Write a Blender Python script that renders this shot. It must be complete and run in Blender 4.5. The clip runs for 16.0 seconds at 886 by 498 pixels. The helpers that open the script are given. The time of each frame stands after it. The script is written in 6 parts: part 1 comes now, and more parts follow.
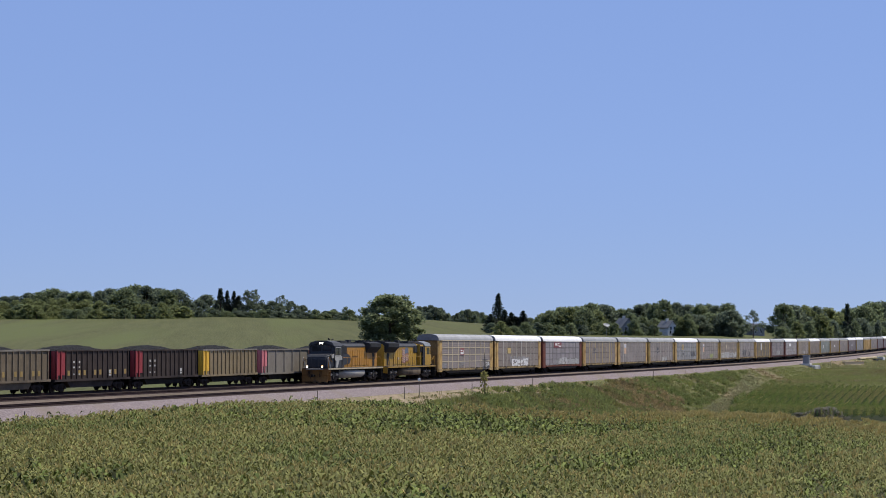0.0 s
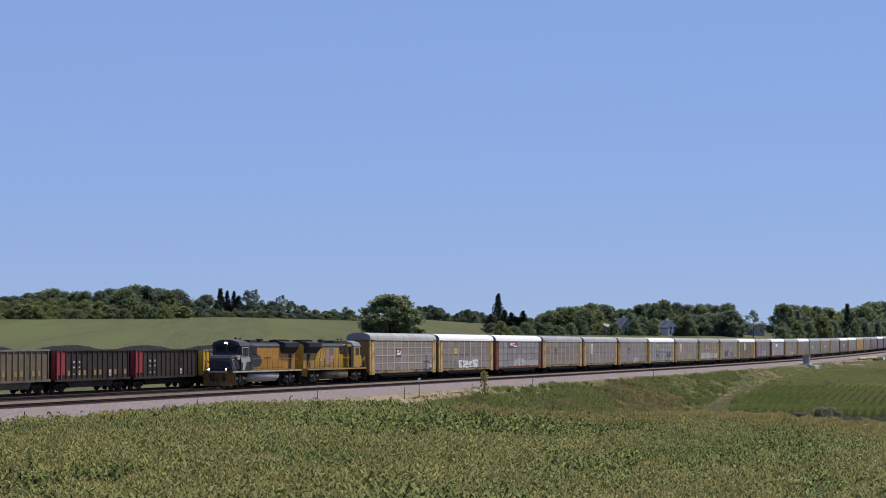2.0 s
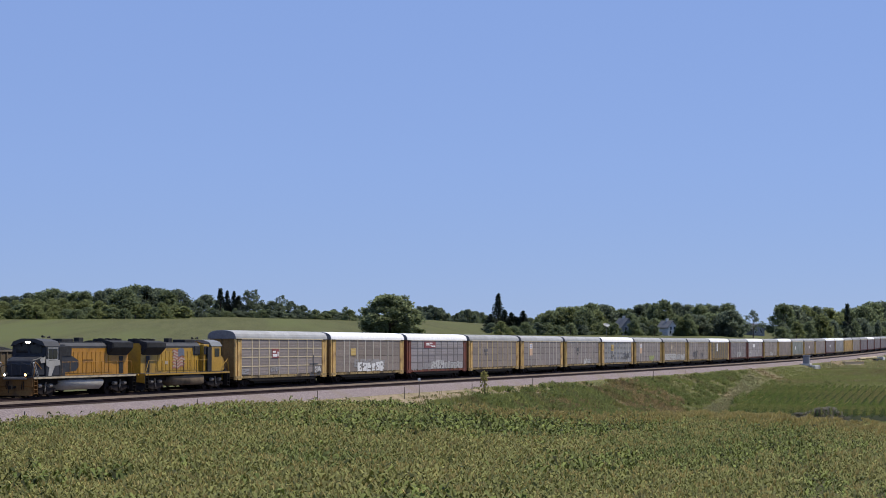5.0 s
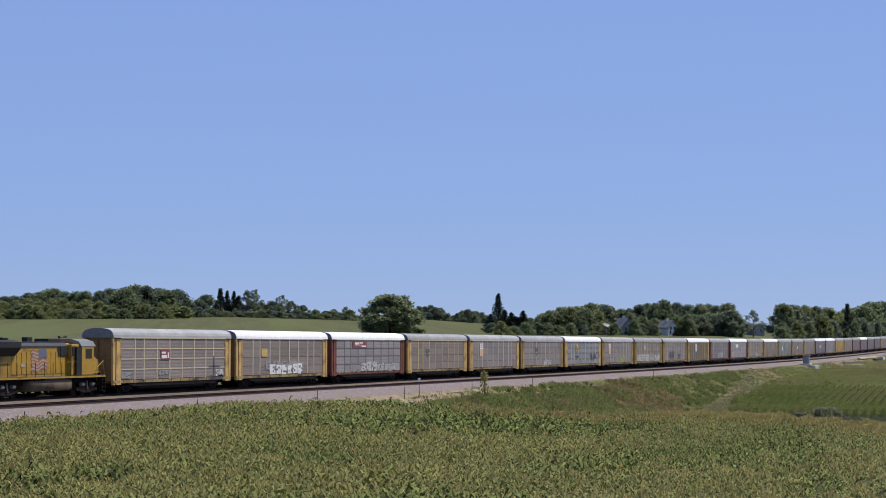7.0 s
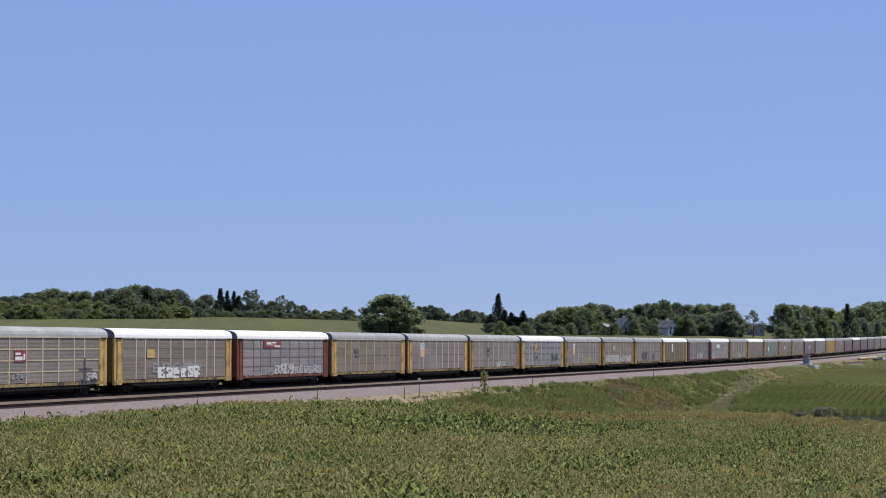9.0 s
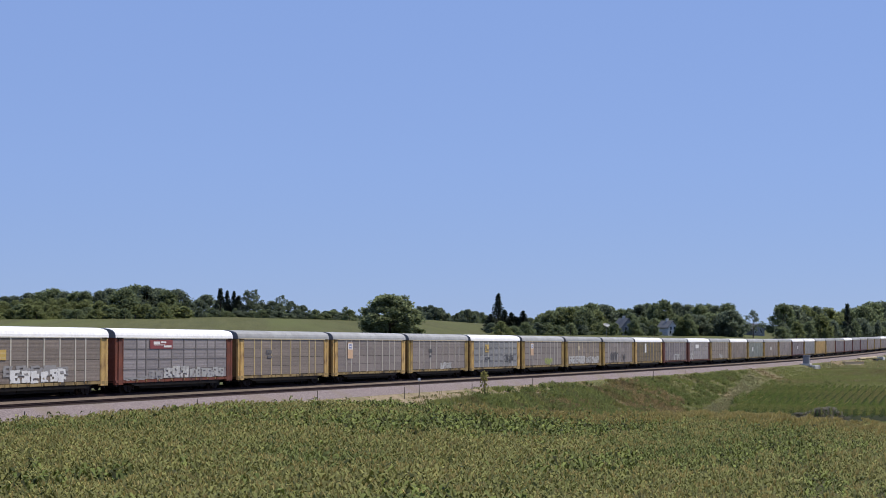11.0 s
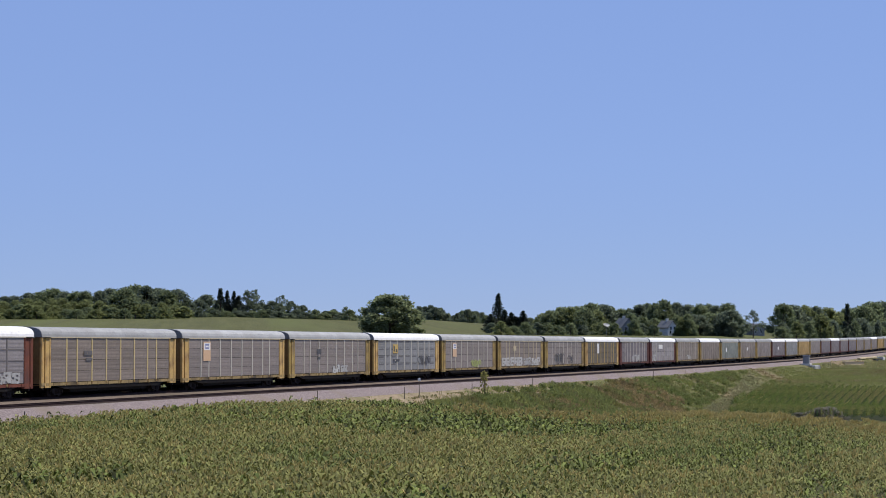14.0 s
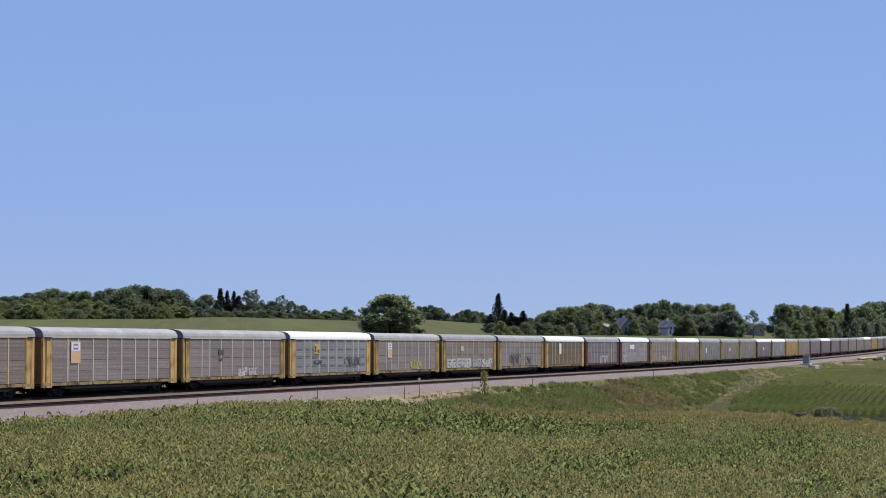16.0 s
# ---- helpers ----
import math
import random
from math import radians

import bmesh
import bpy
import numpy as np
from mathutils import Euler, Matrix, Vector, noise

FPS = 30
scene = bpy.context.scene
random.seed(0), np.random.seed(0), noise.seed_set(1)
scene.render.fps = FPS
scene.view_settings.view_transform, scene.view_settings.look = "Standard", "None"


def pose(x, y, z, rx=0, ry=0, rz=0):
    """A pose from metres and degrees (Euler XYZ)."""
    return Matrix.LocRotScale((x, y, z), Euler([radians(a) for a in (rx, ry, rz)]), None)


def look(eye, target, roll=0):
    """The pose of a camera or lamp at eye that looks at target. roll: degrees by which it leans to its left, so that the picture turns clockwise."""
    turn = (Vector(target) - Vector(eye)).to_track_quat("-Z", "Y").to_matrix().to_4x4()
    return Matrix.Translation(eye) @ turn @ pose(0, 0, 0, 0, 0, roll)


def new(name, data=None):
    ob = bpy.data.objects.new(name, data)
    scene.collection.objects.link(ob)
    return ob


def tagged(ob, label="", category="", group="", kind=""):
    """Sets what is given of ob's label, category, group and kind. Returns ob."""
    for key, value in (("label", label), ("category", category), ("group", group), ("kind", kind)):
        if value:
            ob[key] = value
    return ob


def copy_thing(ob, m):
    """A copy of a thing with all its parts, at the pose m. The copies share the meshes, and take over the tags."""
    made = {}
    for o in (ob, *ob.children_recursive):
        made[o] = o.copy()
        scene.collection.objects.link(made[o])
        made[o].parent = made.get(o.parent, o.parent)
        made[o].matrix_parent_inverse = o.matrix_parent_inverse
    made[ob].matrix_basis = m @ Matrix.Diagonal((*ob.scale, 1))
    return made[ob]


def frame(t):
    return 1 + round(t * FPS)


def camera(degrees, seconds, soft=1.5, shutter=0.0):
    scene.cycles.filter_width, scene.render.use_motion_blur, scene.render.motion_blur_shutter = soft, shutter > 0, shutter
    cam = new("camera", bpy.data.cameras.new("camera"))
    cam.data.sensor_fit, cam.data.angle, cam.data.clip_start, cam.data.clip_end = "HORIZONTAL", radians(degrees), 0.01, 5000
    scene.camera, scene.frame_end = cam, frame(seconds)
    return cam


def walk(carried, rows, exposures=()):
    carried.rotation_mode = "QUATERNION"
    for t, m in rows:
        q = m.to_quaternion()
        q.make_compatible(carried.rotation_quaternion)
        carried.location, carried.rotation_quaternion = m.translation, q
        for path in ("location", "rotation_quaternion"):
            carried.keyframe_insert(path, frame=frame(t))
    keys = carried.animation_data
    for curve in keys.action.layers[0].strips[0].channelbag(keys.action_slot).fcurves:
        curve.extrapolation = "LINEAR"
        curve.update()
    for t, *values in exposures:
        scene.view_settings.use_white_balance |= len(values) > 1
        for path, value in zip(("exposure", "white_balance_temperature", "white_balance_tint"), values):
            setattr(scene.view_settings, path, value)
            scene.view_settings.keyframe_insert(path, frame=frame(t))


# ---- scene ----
import itertools

# World: x runs along the railway away from the camera, y across it, z = 0 at the rail head near the camera.
EYE = (24.6, -82.9, 4.9)
HEAD = radians(16.53)
cam = camera(23.2, 16.0, soft=0.95)
EYE_POSE = look(EYE, (EYE[0] + math.cos(HEAD) * 100, EYE[1] + math.sin(HEAD) * 100, EYE[2] + 100 * math.tan(radians(2.352))))
walk(cam, [(0.0, EYE_POSE), (16.0, EYE_POSE)], [(0.0, 0.0), (15.0, 0.0), (15.4, 0.05), (16.0, 0.05)])

# ---- daylight: high summer sun over the viewer's shoulder, hazy blue sky ----
SUN = Vector((0.42, -0.42, 1.0)).normalized()
world = bpy.data.worlds.new("sky")
scene.world = world
world.use_nodes = True
wn = world.node_tree
wn.nodes.clear()
sky = wn.nodes.new("ShaderNodeTexSky")
sky.sky_type = "NISHITA"
sky.sun_disc = False
sky.sun_elevation = math.asin(SUN.z)
sky.sun_rotation = math.atan2(SUN.x, SUN.y)
sky.altitude = 300
sky.air_density, sky.dust_density, sky.ozone_density = 0.55, 0.0, 2.5
tint = wn.nodes.new("ShaderNodeMix")
tint.data_type, tint.blend_type = "RGBA", "MULTIPLY"
tint.inputs[0].default_value = 1.0
tint.inputs[7].default_value = (0.80, 0.82, 1.0, 1)
bg = wn.nodes.new("ShaderNodeBackground")
bg.inputs[1].default_value = 0.14
wo = wn.nodes.new("ShaderNodeOutputWorld")
haze = wn.nodes.new("ShaderNodeMix")
haze.data_type = "RGBA"
haze.inputs[0].default_value = 0.78
haze.inputs[7].default_value = (1.88, 2.76, 5.18, 1)
wn.links.new(sky.outputs[0], tint.inputs[6])
wn.links.new(tint.outputs[2], haze.inputs[6])
# dusty air: the lowest few degrees are greyer
dome = wn.nodes.new("ShaderNodeTexCoord")
split = wn.nodes.new("ShaderNodeSeparateXYZ")
rise = wn.nodes.new("ShaderNodeMapRange")
rise.inputs[2].default_value = 0.16
dust = wn.nodes.new("ShaderNodeValToRGB")
dust.color_ramp.elements[0].color = (0.985, 0.945, 0.885, 1)
dust.color_ramp.elements[1].color = (0.975, 0.995, 1.015, 1)
dust.color_ramp.elements.new(0.5).color = (1.0, 0.998, 0.985, 1)
settle = wn.nodes.new("ShaderNodeMix")
settle.data_type, settle.blend_type = "RGBA", "MULTIPLY"
settle.inputs[0].default_value = 1.0
wn.links.new(dome.outputs["Generated"], split.inputs[0])
wn.links.new(split.outputs[2], rise.inputs[0])
wn.links.new(rise.outputs[0], dust.inputs[0])
wn.links.new(haze.outputs[2], settle.inputs[6])
wn.links.new(dust.outputs[0], settle.inputs[7])
wn.links.new(settle.outputs[2], bg.inputs[0])
wn.links.new(bg.outputs[0], wo.inputs[0])
sun = new("sun", bpy.data.lights.new("sun", "SUN"))
sun.data.energy, sun.data.angle, sun.data.color = 4.9, radians(0.53), (1.0, 0.92, 0.78)
sun.matrix_world = look(SUN * 100, (0, 0, 0))


# ---- materials ----
def material(name, a, b, scale=1.0, rough=0.8, metal=0.0, bump=0.0, fine=8.0, c=None, vary=0.0, island=0.0, patch=None, stretch=(1, 1, 1), bump_far=0.02, turn=0.0):
    """Two colours mixed by noise at two scales, an optional third colour in broad patches, variation by object and by piece."""
    m = bpy.data.materials.new(name)
    m.use_nodes = True
    nt, nodes = m.node_tree, m.node_tree.nodes
    bsdf = nodes["Principled BSDF"]
    bsdf.inputs["Roughness"].default_value, bsdf.inputs["Metallic"].default_value = rough, metal
    bsdf.inputs["Specular IOR Level"].default_value = 0.4 if rough < 0.62 else 0.12
    co = nodes.new("ShaderNodeTexCoord")
    mp = nodes.new("ShaderNodeMapping")
    mp.vector_type = "TEXTURE"
    mp.inputs["Scale"].default_value = tuple(1.0 / v for v in stretch)
    mp.inputs["Rotation"].default_value = (0, 0, turn)
    nt.links.new(co.outputs["Object"], mp.inputs[0])

    def noisy(s, detail=4.0):
        n = nodes.new("ShaderNodeTexNoise")
        n.inputs["Scale"].default_value, n.inputs["Detail"].default_value = s, detail
        nt.links.new(mp.outputs[0], n.inputs["Vector"])
        return n

    def ramp(src, lo, hi):
        r = nodes.new("ShaderNodeMapRange")
        r.inputs[1].default_value, r.inputs[2].default_value = lo, hi
        nt.links.new(src, r.inputs[0])
        return r.outputs[0]

    def mix(fac, p, q):
        x = nodes.new("ShaderNodeMix")
        x.data_type = "RGBA"
        for sock, v in ((0, fac), (6, p), (7, q)):
            if isinstance(v, tuple):
                x.inputs[sock].default_value = (*v, 1)
            else:
                nt.links.new(v, x.inputs[sock])
        return x.outputs[2]

    n1, n2 = noisy(scale), noisy(scale * fine)
    col = mix(ramp(n1.outputs[0], 0.35, 0.65), a, b)
    grain = ramp(n2.outputs[0], 0.3, 0.7)
    dark = mix(grain, tuple(v * 0.82 for v in a), tuple(min(1.0, v * 1.15) for v in b))
    half = nodes.new("ShaderNodeMix")
    half.data_type = "RGBA"
    half.inputs[0].default_value = 0.4
    nt.links.new(col, half.inputs[6])
    nt.links.new(dark, half.inputs[7])
    col = half.outputs[2]
    if c:
        n3 = noisy(patch or scale * 0.25, 3.0)
        col = mix(ramp(n3.outputs[0], 0.5, 0.68), col, c)
    if vary or island:
        hsv = nodes.new("ShaderNodeHueSaturation")
        info = nodes.new("ShaderNodeNewGeometry") if island else nodes.new("ShaderNodeObjectInfo")
        r = nodes.new("ShaderNodeMapRange")
        k = island or vary
        r.inputs[3].default_value, r.inputs[4].default_value = 1 - k, 1 + k
        nt.links.new(info.outputs["Random Per Island" if island else "Random"], r.inputs[0])
        nt.links.new(r.outputs[0], hsv.inputs["Value"])
        nt.links.new(col, hsv.inputs["Color"])
        col = hsv.outputs[0]
    nt.links.new(col, bsdf.inputs["Base Color"])
    if bump:
        bp = nodes.new("ShaderNodeBump")
        bp.inputs["Strength"].default_value, bp.inputs["Distance"].default_value = bump, bump_far
        nt.links.new(n2.outputs[0], bp.inputs["Height"])
        nt.links.new(bp.outputs[0], bsdf.inputs["Normal"])
    return m


def leafy(m, amount=0.35):
    """Lets some light through leaves."""
    nt, nodes = m.node_tree, m.node_tree.nodes
    bsdf = nodes["Principled BSDF"]
    tr = nodes.new("ShaderNodeBsdfTranslucent")
    nt.links.new(bsdf.inputs["Base Color"].links[0].from_socket, tr.inputs[0])
    mx = nodes.new("ShaderNodeMixShader")
    mx.inputs[0].default_value = amount
    nt.links.new(bsdf.outputs[0], mx.inputs[1])
    nt.links.new(tr.outputs[0], mx.inputs[2])
    nt.links.new(mx.outputs[0], nodes["Material Output"].inputs[0])
    return m


def glow(name, colour, strength):
    m = bpy.data.materials.new(name)
    m.use_nodes = True
    b = m.node_tree.nodes["Principled BSDF"]
    b.inputs["Base Color"].default_value = (*colour, 1)
    b.inputs["Emission Color"].default_value = (*colour, 1)
    b.inputs["Emission Strength"].default_value = strength
    return m


GROUND = material("meadow_ground", (0.095, 0.10, 0.038), (0.13, 0.128, 0.052), 0.35, 0.95, bump=0.6, fine=9, c=(0.18, 0.14, 0.085), patch=0.03, bump_far=0.2)
HILL = material("hill_crop", (0.068, 0.072, 0.026), (0.102, 0.104, 0.041), 0.22, 0.9, bump=0.8, fine=6, c=(0.094, 0.105, 0.036), patch=0.05, bump_far=0.3, stretch=(0.04, 1, 1), turn=0.38)
BALLAST = material("ballast_stone", (0.128, 0.103, 0.103), (0.27, 0.225, 0.225), 4.5, 0.95, bump=1.0, fine=2.7, c=(0.19, 0.155, 0.13), patch=0.12, bump_far=0.05)
BALLAST_OLD = material("worn_ballast", (0.108, 0.084, 0.068), (0.168, 0.134, 0.11), 0.6, 0.95, bump=1.0, fine=14, c=(0.11, 0.09, 0.07), patch=0.1, bump_far=0.05)
RAIL = material("rail_steel", (0.022, 0.013, 0.014), (0.038, 0.022, 0.022), 3, 0.7, 0.3, 0.2)
TIE = material("tie_wood", (0.06, 0.045, 0.035), (0.10, 0.08, 0.065), 4, 0.9, bump=0.5, vary=0.3, stretch=(6, 1, 1))
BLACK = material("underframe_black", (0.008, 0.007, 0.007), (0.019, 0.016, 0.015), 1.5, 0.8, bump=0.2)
WHEEL = material("wheel_steel", (0.013, 0.010, 0.010), (0.030, 0.023, 0.021), 4, 0.75, 0.0)


# ---- mesh helpers ----
def link(name, me, parent=None, label="", mat=None):
    ob = new(name, me)
    if parent is not None:
        ob.parent = parent
    if label:
        ob["label"] = label
    if mat is not None and not me.materials:
        me.materials.append(mat)
    return ob


def part(name, bm, mat, parent=None, label="", smooth=False):
    me = bpy.data.meshes.new(name)
    bm.to_mesh(me)
    bm.free()
    if smooth:
        me.shade_smooth()
    for m in (mat if isinstance(mat, (list, tuple)) else [mat]):
        me.materials.append(m)
    return link(name, me, parent, label)


def box(bm, x0, x1, y0, y1, z0, z1, taper=0.0, m=None):
    """A block; taper pulls its top in. m: an optional pose."""
    vs = []
    for z, k in ((z0, 0.0), (z1, taper)):
        for x, y in ((x0 + k, y0 + k), (x1 - k, y0 + k), (x1 - k, y1 - k), (x0 + k, y1 - k)):
            v = Vector((x, y, z))
            vs.append(bm.verts.new(m @ v if m else v))
    for f in ((3, 2, 1, 0), (4, 5, 6, 7), (0, 1, 5, 4), (1, 2, 6, 5), (2, 3, 7, 6), (3, 0, 4, 7)):
        bm.faces.new([vs[i] for i in f])
    return bm


def bevelled(x0, x1, y0, y1, z0, z1, r=0.03, taper=0.0):
    bm = box(bmesh.new(), x0, x1, y0, y1, z0, z1, taper)
    bmesh.ops.bevel(bm, geom=bm.edges[:], offset=r, segments=2, affect="EDGES", profile=0.6)
    return bm


def tube(bm, a, b, r, n=8, r2=None):
    """A round bar from a to b."""
    a, b = Vector(a), Vector(b)
    q = (b - a).to_track_quat("Z", "Y")
    ra, rb = [], []
    for i in range(n):
        d = Vector((math.cos(i * 2 * math.pi / n), math.sin(i * 2 * math.pi / n), 0))
        ra.append(bm.verts.new(a + q @ (d * r)))
        rb.append(bm.verts.new(b + q @ (d * (r if r2 is None else r2))))
    for i in range(n):
        j = (i + 1) % n
        bm.faces.new((ra[i], ra[j], rb[j], rb[i]))
    bm.faces.new(ra[::-1])
    bm.faces.new(rb)
    return bm


def prism(bm, pts, y0, y1, axis="y"):
    """Pulls an outline (x, z), or (y, z) along x, between two places."""
    f = (lambda p, w: (p[0], w, p[1])) if axis == "y" else (lambda p, w: (w, p[0], p[1]))
    A = [bm.verts.new(f(p, y0)) for p in pts]
    B = [bm.verts.new(f(p, y1)) for p in pts]
    n = len(pts)
    fs = [bm.faces.new(A), bm.faces.new(B[::-1])]
    fs += [bm.faces.new((A[i], B[i], B[(i + 1) % n], A[(i + 1) % n])) for i in range(n)]
    bmesh.ops.recalc_face_normals(bm, faces=fs)
    return bm


def thing(name, m, label, category, group="", kind=""):
    ob = new(name)
    ob.empty_display_size = 0.5
    ob.matrix_basis = m
    return tagged(ob, label, category, group, kind)


def mesh_from(name, verts, faces, mats, index=None):
    """A mesh from arrays; faces all of one size."""
    me = bpy.data.meshes.new(name)
    verts, faces = np.asarray(verts, np.float32), np.asarray(faces, np.int32)
    n, k = faces.shape
    me.vertices.add(len(verts))
    me.vertices.foreach_set("co", verts.ravel())
    me.loops.add(n * k)
    me.loops.foreach_set("vertex_index", faces.ravel())
    me.polygons.add(n)
    me.polygons.foreach_set("loop_start", np.arange(0, n * k, k, dtype=np.int32))
    for m in mats:
        me.materials.append(m)
    if index is not None:
        me.polygons.foreach_set("material_index", np.asarray(index, np.int32))
    me.update(calc_edges=True)
    return me


# ---- lie of the land ----
RAIL_X = (60, 186, 278, 333, 414, 472, 549, 655, 809, 921, 1100)
RAIL_Z = (0.30, 0.0, -0.33, -0.50, -0.81, -1.0, -1.14, -1.17, -1.02, -0.58, 0.4)
RAIL_FIT = np.polyfit(np.array(RAIL_X) / 500, RAIL_Z, 5)


def rail_z(x):
    """Height of the rail head along the line: a shallow sag."""
    return np.polyval(RAIL_FIT, np.clip(x, 40, 1150) / 500)


def smooth(a, b, v):
    k = np.clip((v - a) / (b - a), 0, 1)
    return k * k * (3 - 2 * k)


def eye_view(x, y):
    """Depth from the viewing point and slope to its right."""
    dx, dy = x - EYE[0], y - EYE[1]
    z = math.cos(HEAD) * dx + math.sin(HEAD) * dy
    r = math.sin(HEAD) * dx - math.cos(HEAD) * dy
    return z, r / np.maximum(z, 20.0)


CREST = ((-0.30, 128, -0.1), (-0.205, 135, -0.2), (-0.153, 147, -0.08), (-0.1, 160, 0.08), (-0.048, 172, 0.05), (-0.022, 180, -0.38), (0.004, 180, -0.7), (0.03, 178, -1.0), (0.0565, 176, -1.15), (0.083, 173, -1.22), (0.09, 176, -1.2), (0.1036, 178, -1.2), (0.1167, 179, -1.24), (0.135, 180, -1.3), (0.161, 172, -1.3), (0.205, 160, -1.42), (0.32, 150, -1.8))
CROP = 2.05


def field_top(x, y):
    """The near field's canopy: a broad swell that falls away behind its brow."""
    d, s = eye_view(x, y)
    a, dc, zc = (np.array(v) for v in zip(*CREST))
    dcr, zcr = np.interp(s, a, dc), np.interp(s, a, zc)
    k = (d - 70) / (dcr - 70)
    top = -0.67 + (zcr + 0.67) * k
    near = np.where(d < 70, (70 - d) / 70 * 4.4 * smooth(75, 20, d), 0)
    fall = np.maximum(d - dcr, 0)
    return top + near - 0.0012 * fall ** 2 - 0.03 * fall, d - dcr


def land(x, y):
    x, y = np.asarray(x, float), np.asarray(y, float)
    d, s = eye_view(x, y)
    rz = rail_z(x)
    top, past = field_top(x, y)
    f = np.where(d > 5, top - CROP, 2.0)
    f = np.where(past > 60, -20, f)
    f = np.maximum(f, -20)
    valley = np.interp(x, (0, 150, 200, 260, 330, 370, 480, 600, 900, 2000), (-2.4, -2.6, -3.0, -4.6, -7.0, -7.6, -6.0, -3.9, -3.4, -1.0))
    valley = valley + 0.03 * np.maximum(-60 - y, 0)
    emb = rz - 1.15 - np.maximum(-10.5 - y, 0) * 0.52
    # soft meeting of slope, hollow and field
    k = 2.2
    near = np.log(np.exp(k * valley) + np.exp(k * np.maximum(emb, -30)) + np.exp(k * f)) / k
    near = np.where(y > -10.4, rz - 1.15, np.minimum(near, np.maximum(rz - 1.15, f + 0.3)))
    # far side: a long rise to the wooded hill
    e = np.maximum(y - 9, 0)
    up_l = 17.5 * smooth(-60, 1250, d) + 3.0 * smooth(700, 1400, d)
    far = rz - 1.15 - 0.5 * smooth(0, 6, e)
    gain = np.interp(s, (-0.4, -0.10, -0.02, 0.03, 0.3), (1.0, 1.0, 0.85, 0.62, 0.42))
    far = far + smooth(0, 300, e) * 0 + gain * np.clip((d - 190) / 900, 0, 1.25) * 17.0 * smooth(0, 60, e)
    z = np.where(y > 9, far, near)
    return z


def ground_sheet():
    xs = np.concatenate((-np.geomspace(4300, 60, 14), np.arange(-40, 60, 8), np.arange(60, 420, 2.5), np.arange(420, 1000, 6), np.geomspace(1000, 4700, 30)))
    ys = np.concatenate((-np.geomspace(3800, 150, 16), np.arange(-145, -110, 5), np.arange(-110, 16, 1.5), np.arange(16, 60, 6), np.geomspace(60, 4300, 40)))
    X, Y = np.meshgrid(xs, ys, indexing="ij")
    Z = land(X, Y)
    bump = 0.12 * np.sin(X * 0.61 + Y * 0.37) * np.sin(Y * 0.83 - X * 0.21)
    Z = Z + np.where((Y < -12) | (Y > 14), bump, 0)
    n, m = X.shape
    i = np.arange((n - 1) * m).reshape(n - 1, m)[:, :-1].ravel()
    faces = np.stack((i, i + m, i + m + 1, i + 1), 1)
    cy = (Y[:-1, :-1] + Y[1:, 1:]).ravel() / 2
    me = mesh_from("ground", np.stack((X, Y, Z), -1).reshape(-1, 3), faces, [GROUND, HILL], np.where(cy > 15, 1, 0))
    me.shade_smooth()
    ob = link("ground", me)
    tagged(ob, "rolling green farmland with grassy banks and a crop-covered hill", "ground", kind="structure")


ground_sheet()

# ---- railway: three tracks on stone ballast ----
TRACKS = (("main", 0.0, 0.0), ("far", 4.27, 0.1), ("near", -6.0, -0.17))


def bed(name, y0, y1, dz, mat, label, foot0, foot1, drop):
    xs = np.concatenate((np.arange(-20, 600, 4), np.arange(600, 1500, 12)))
    rz = rail_z(xs) - 0.215 + dz
    prof = ((y0 - foot0, -drop), (y0, 0.0), (y1, 0.0), (y1 + foot1, -drop))
    V, k = [], len(prof)
    rng = np.random.default_rng(3)
    for y, h in prof:
        V.append(np.stack((xs, np.full(len(xs), y), rz + h), 1))
    V = np.stack(V, 1).reshape(-1, 3)
    i = (np.arange(len(xs) - 1)[:, None] * k + np.arange(k - 1)[None]).ravel()
    me = mesh_from(name, V, np.stack((i, i + k, i + k + 1, i + 1), 1), [mat])
    return tagged(link(name, me), label, "track bed", kind="structure")


bed("ballast_far", -2.6, 6.6, 0.02, BALLAST_OLD, "grey-brown worn stone ballast under two tracks", 0.9, 1.8, 1.2)
bed("ballast_near", -8.0, -4.4, -0.17, BALLAST, "pinkish grey crushed stone ballast shoulder", 2.2, 1.4, 1.15)


def rails(y, dz):
    xs = np.concatenate((np.arange(-20, 600, 6), np.arange(600, 1500, 15)))
    rz = rail_z(xs) + dz
    prof = ((-0.07, -0.18), (-0.07, -0.16), (-0.012, -0.13), (-0.012, -0.05), (-0.036, -0.035), (-0.036, 0), (0.036, 0), (0.036, -0.035), (0.012, -0.05), (0.012, -0.13), (0.07, -0.16), (0.07, -0.18))
    for side in (-0.755, 0.755):
        V = np.stack([np.stack((xs, np.full(len(xs), y + side + a), rz + h), 1) for a, h in prof], 1).reshape(-1, 3)
        k = len(prof)
        i = (np.arange(len(xs) - 1)[:, None] * k + np.arange(k - 1)[None]).ravel()
        me = mesh_from("rail", V, np.stack((i, i + k, i + k + 1, i + 1), 1), [RAIL])
        tagged(link("rail", me), "rust-brown steel rail on wooden ties", "rail", kind="structure")


for _, ty, tz in TRACKS:
    rails(ty, tz)


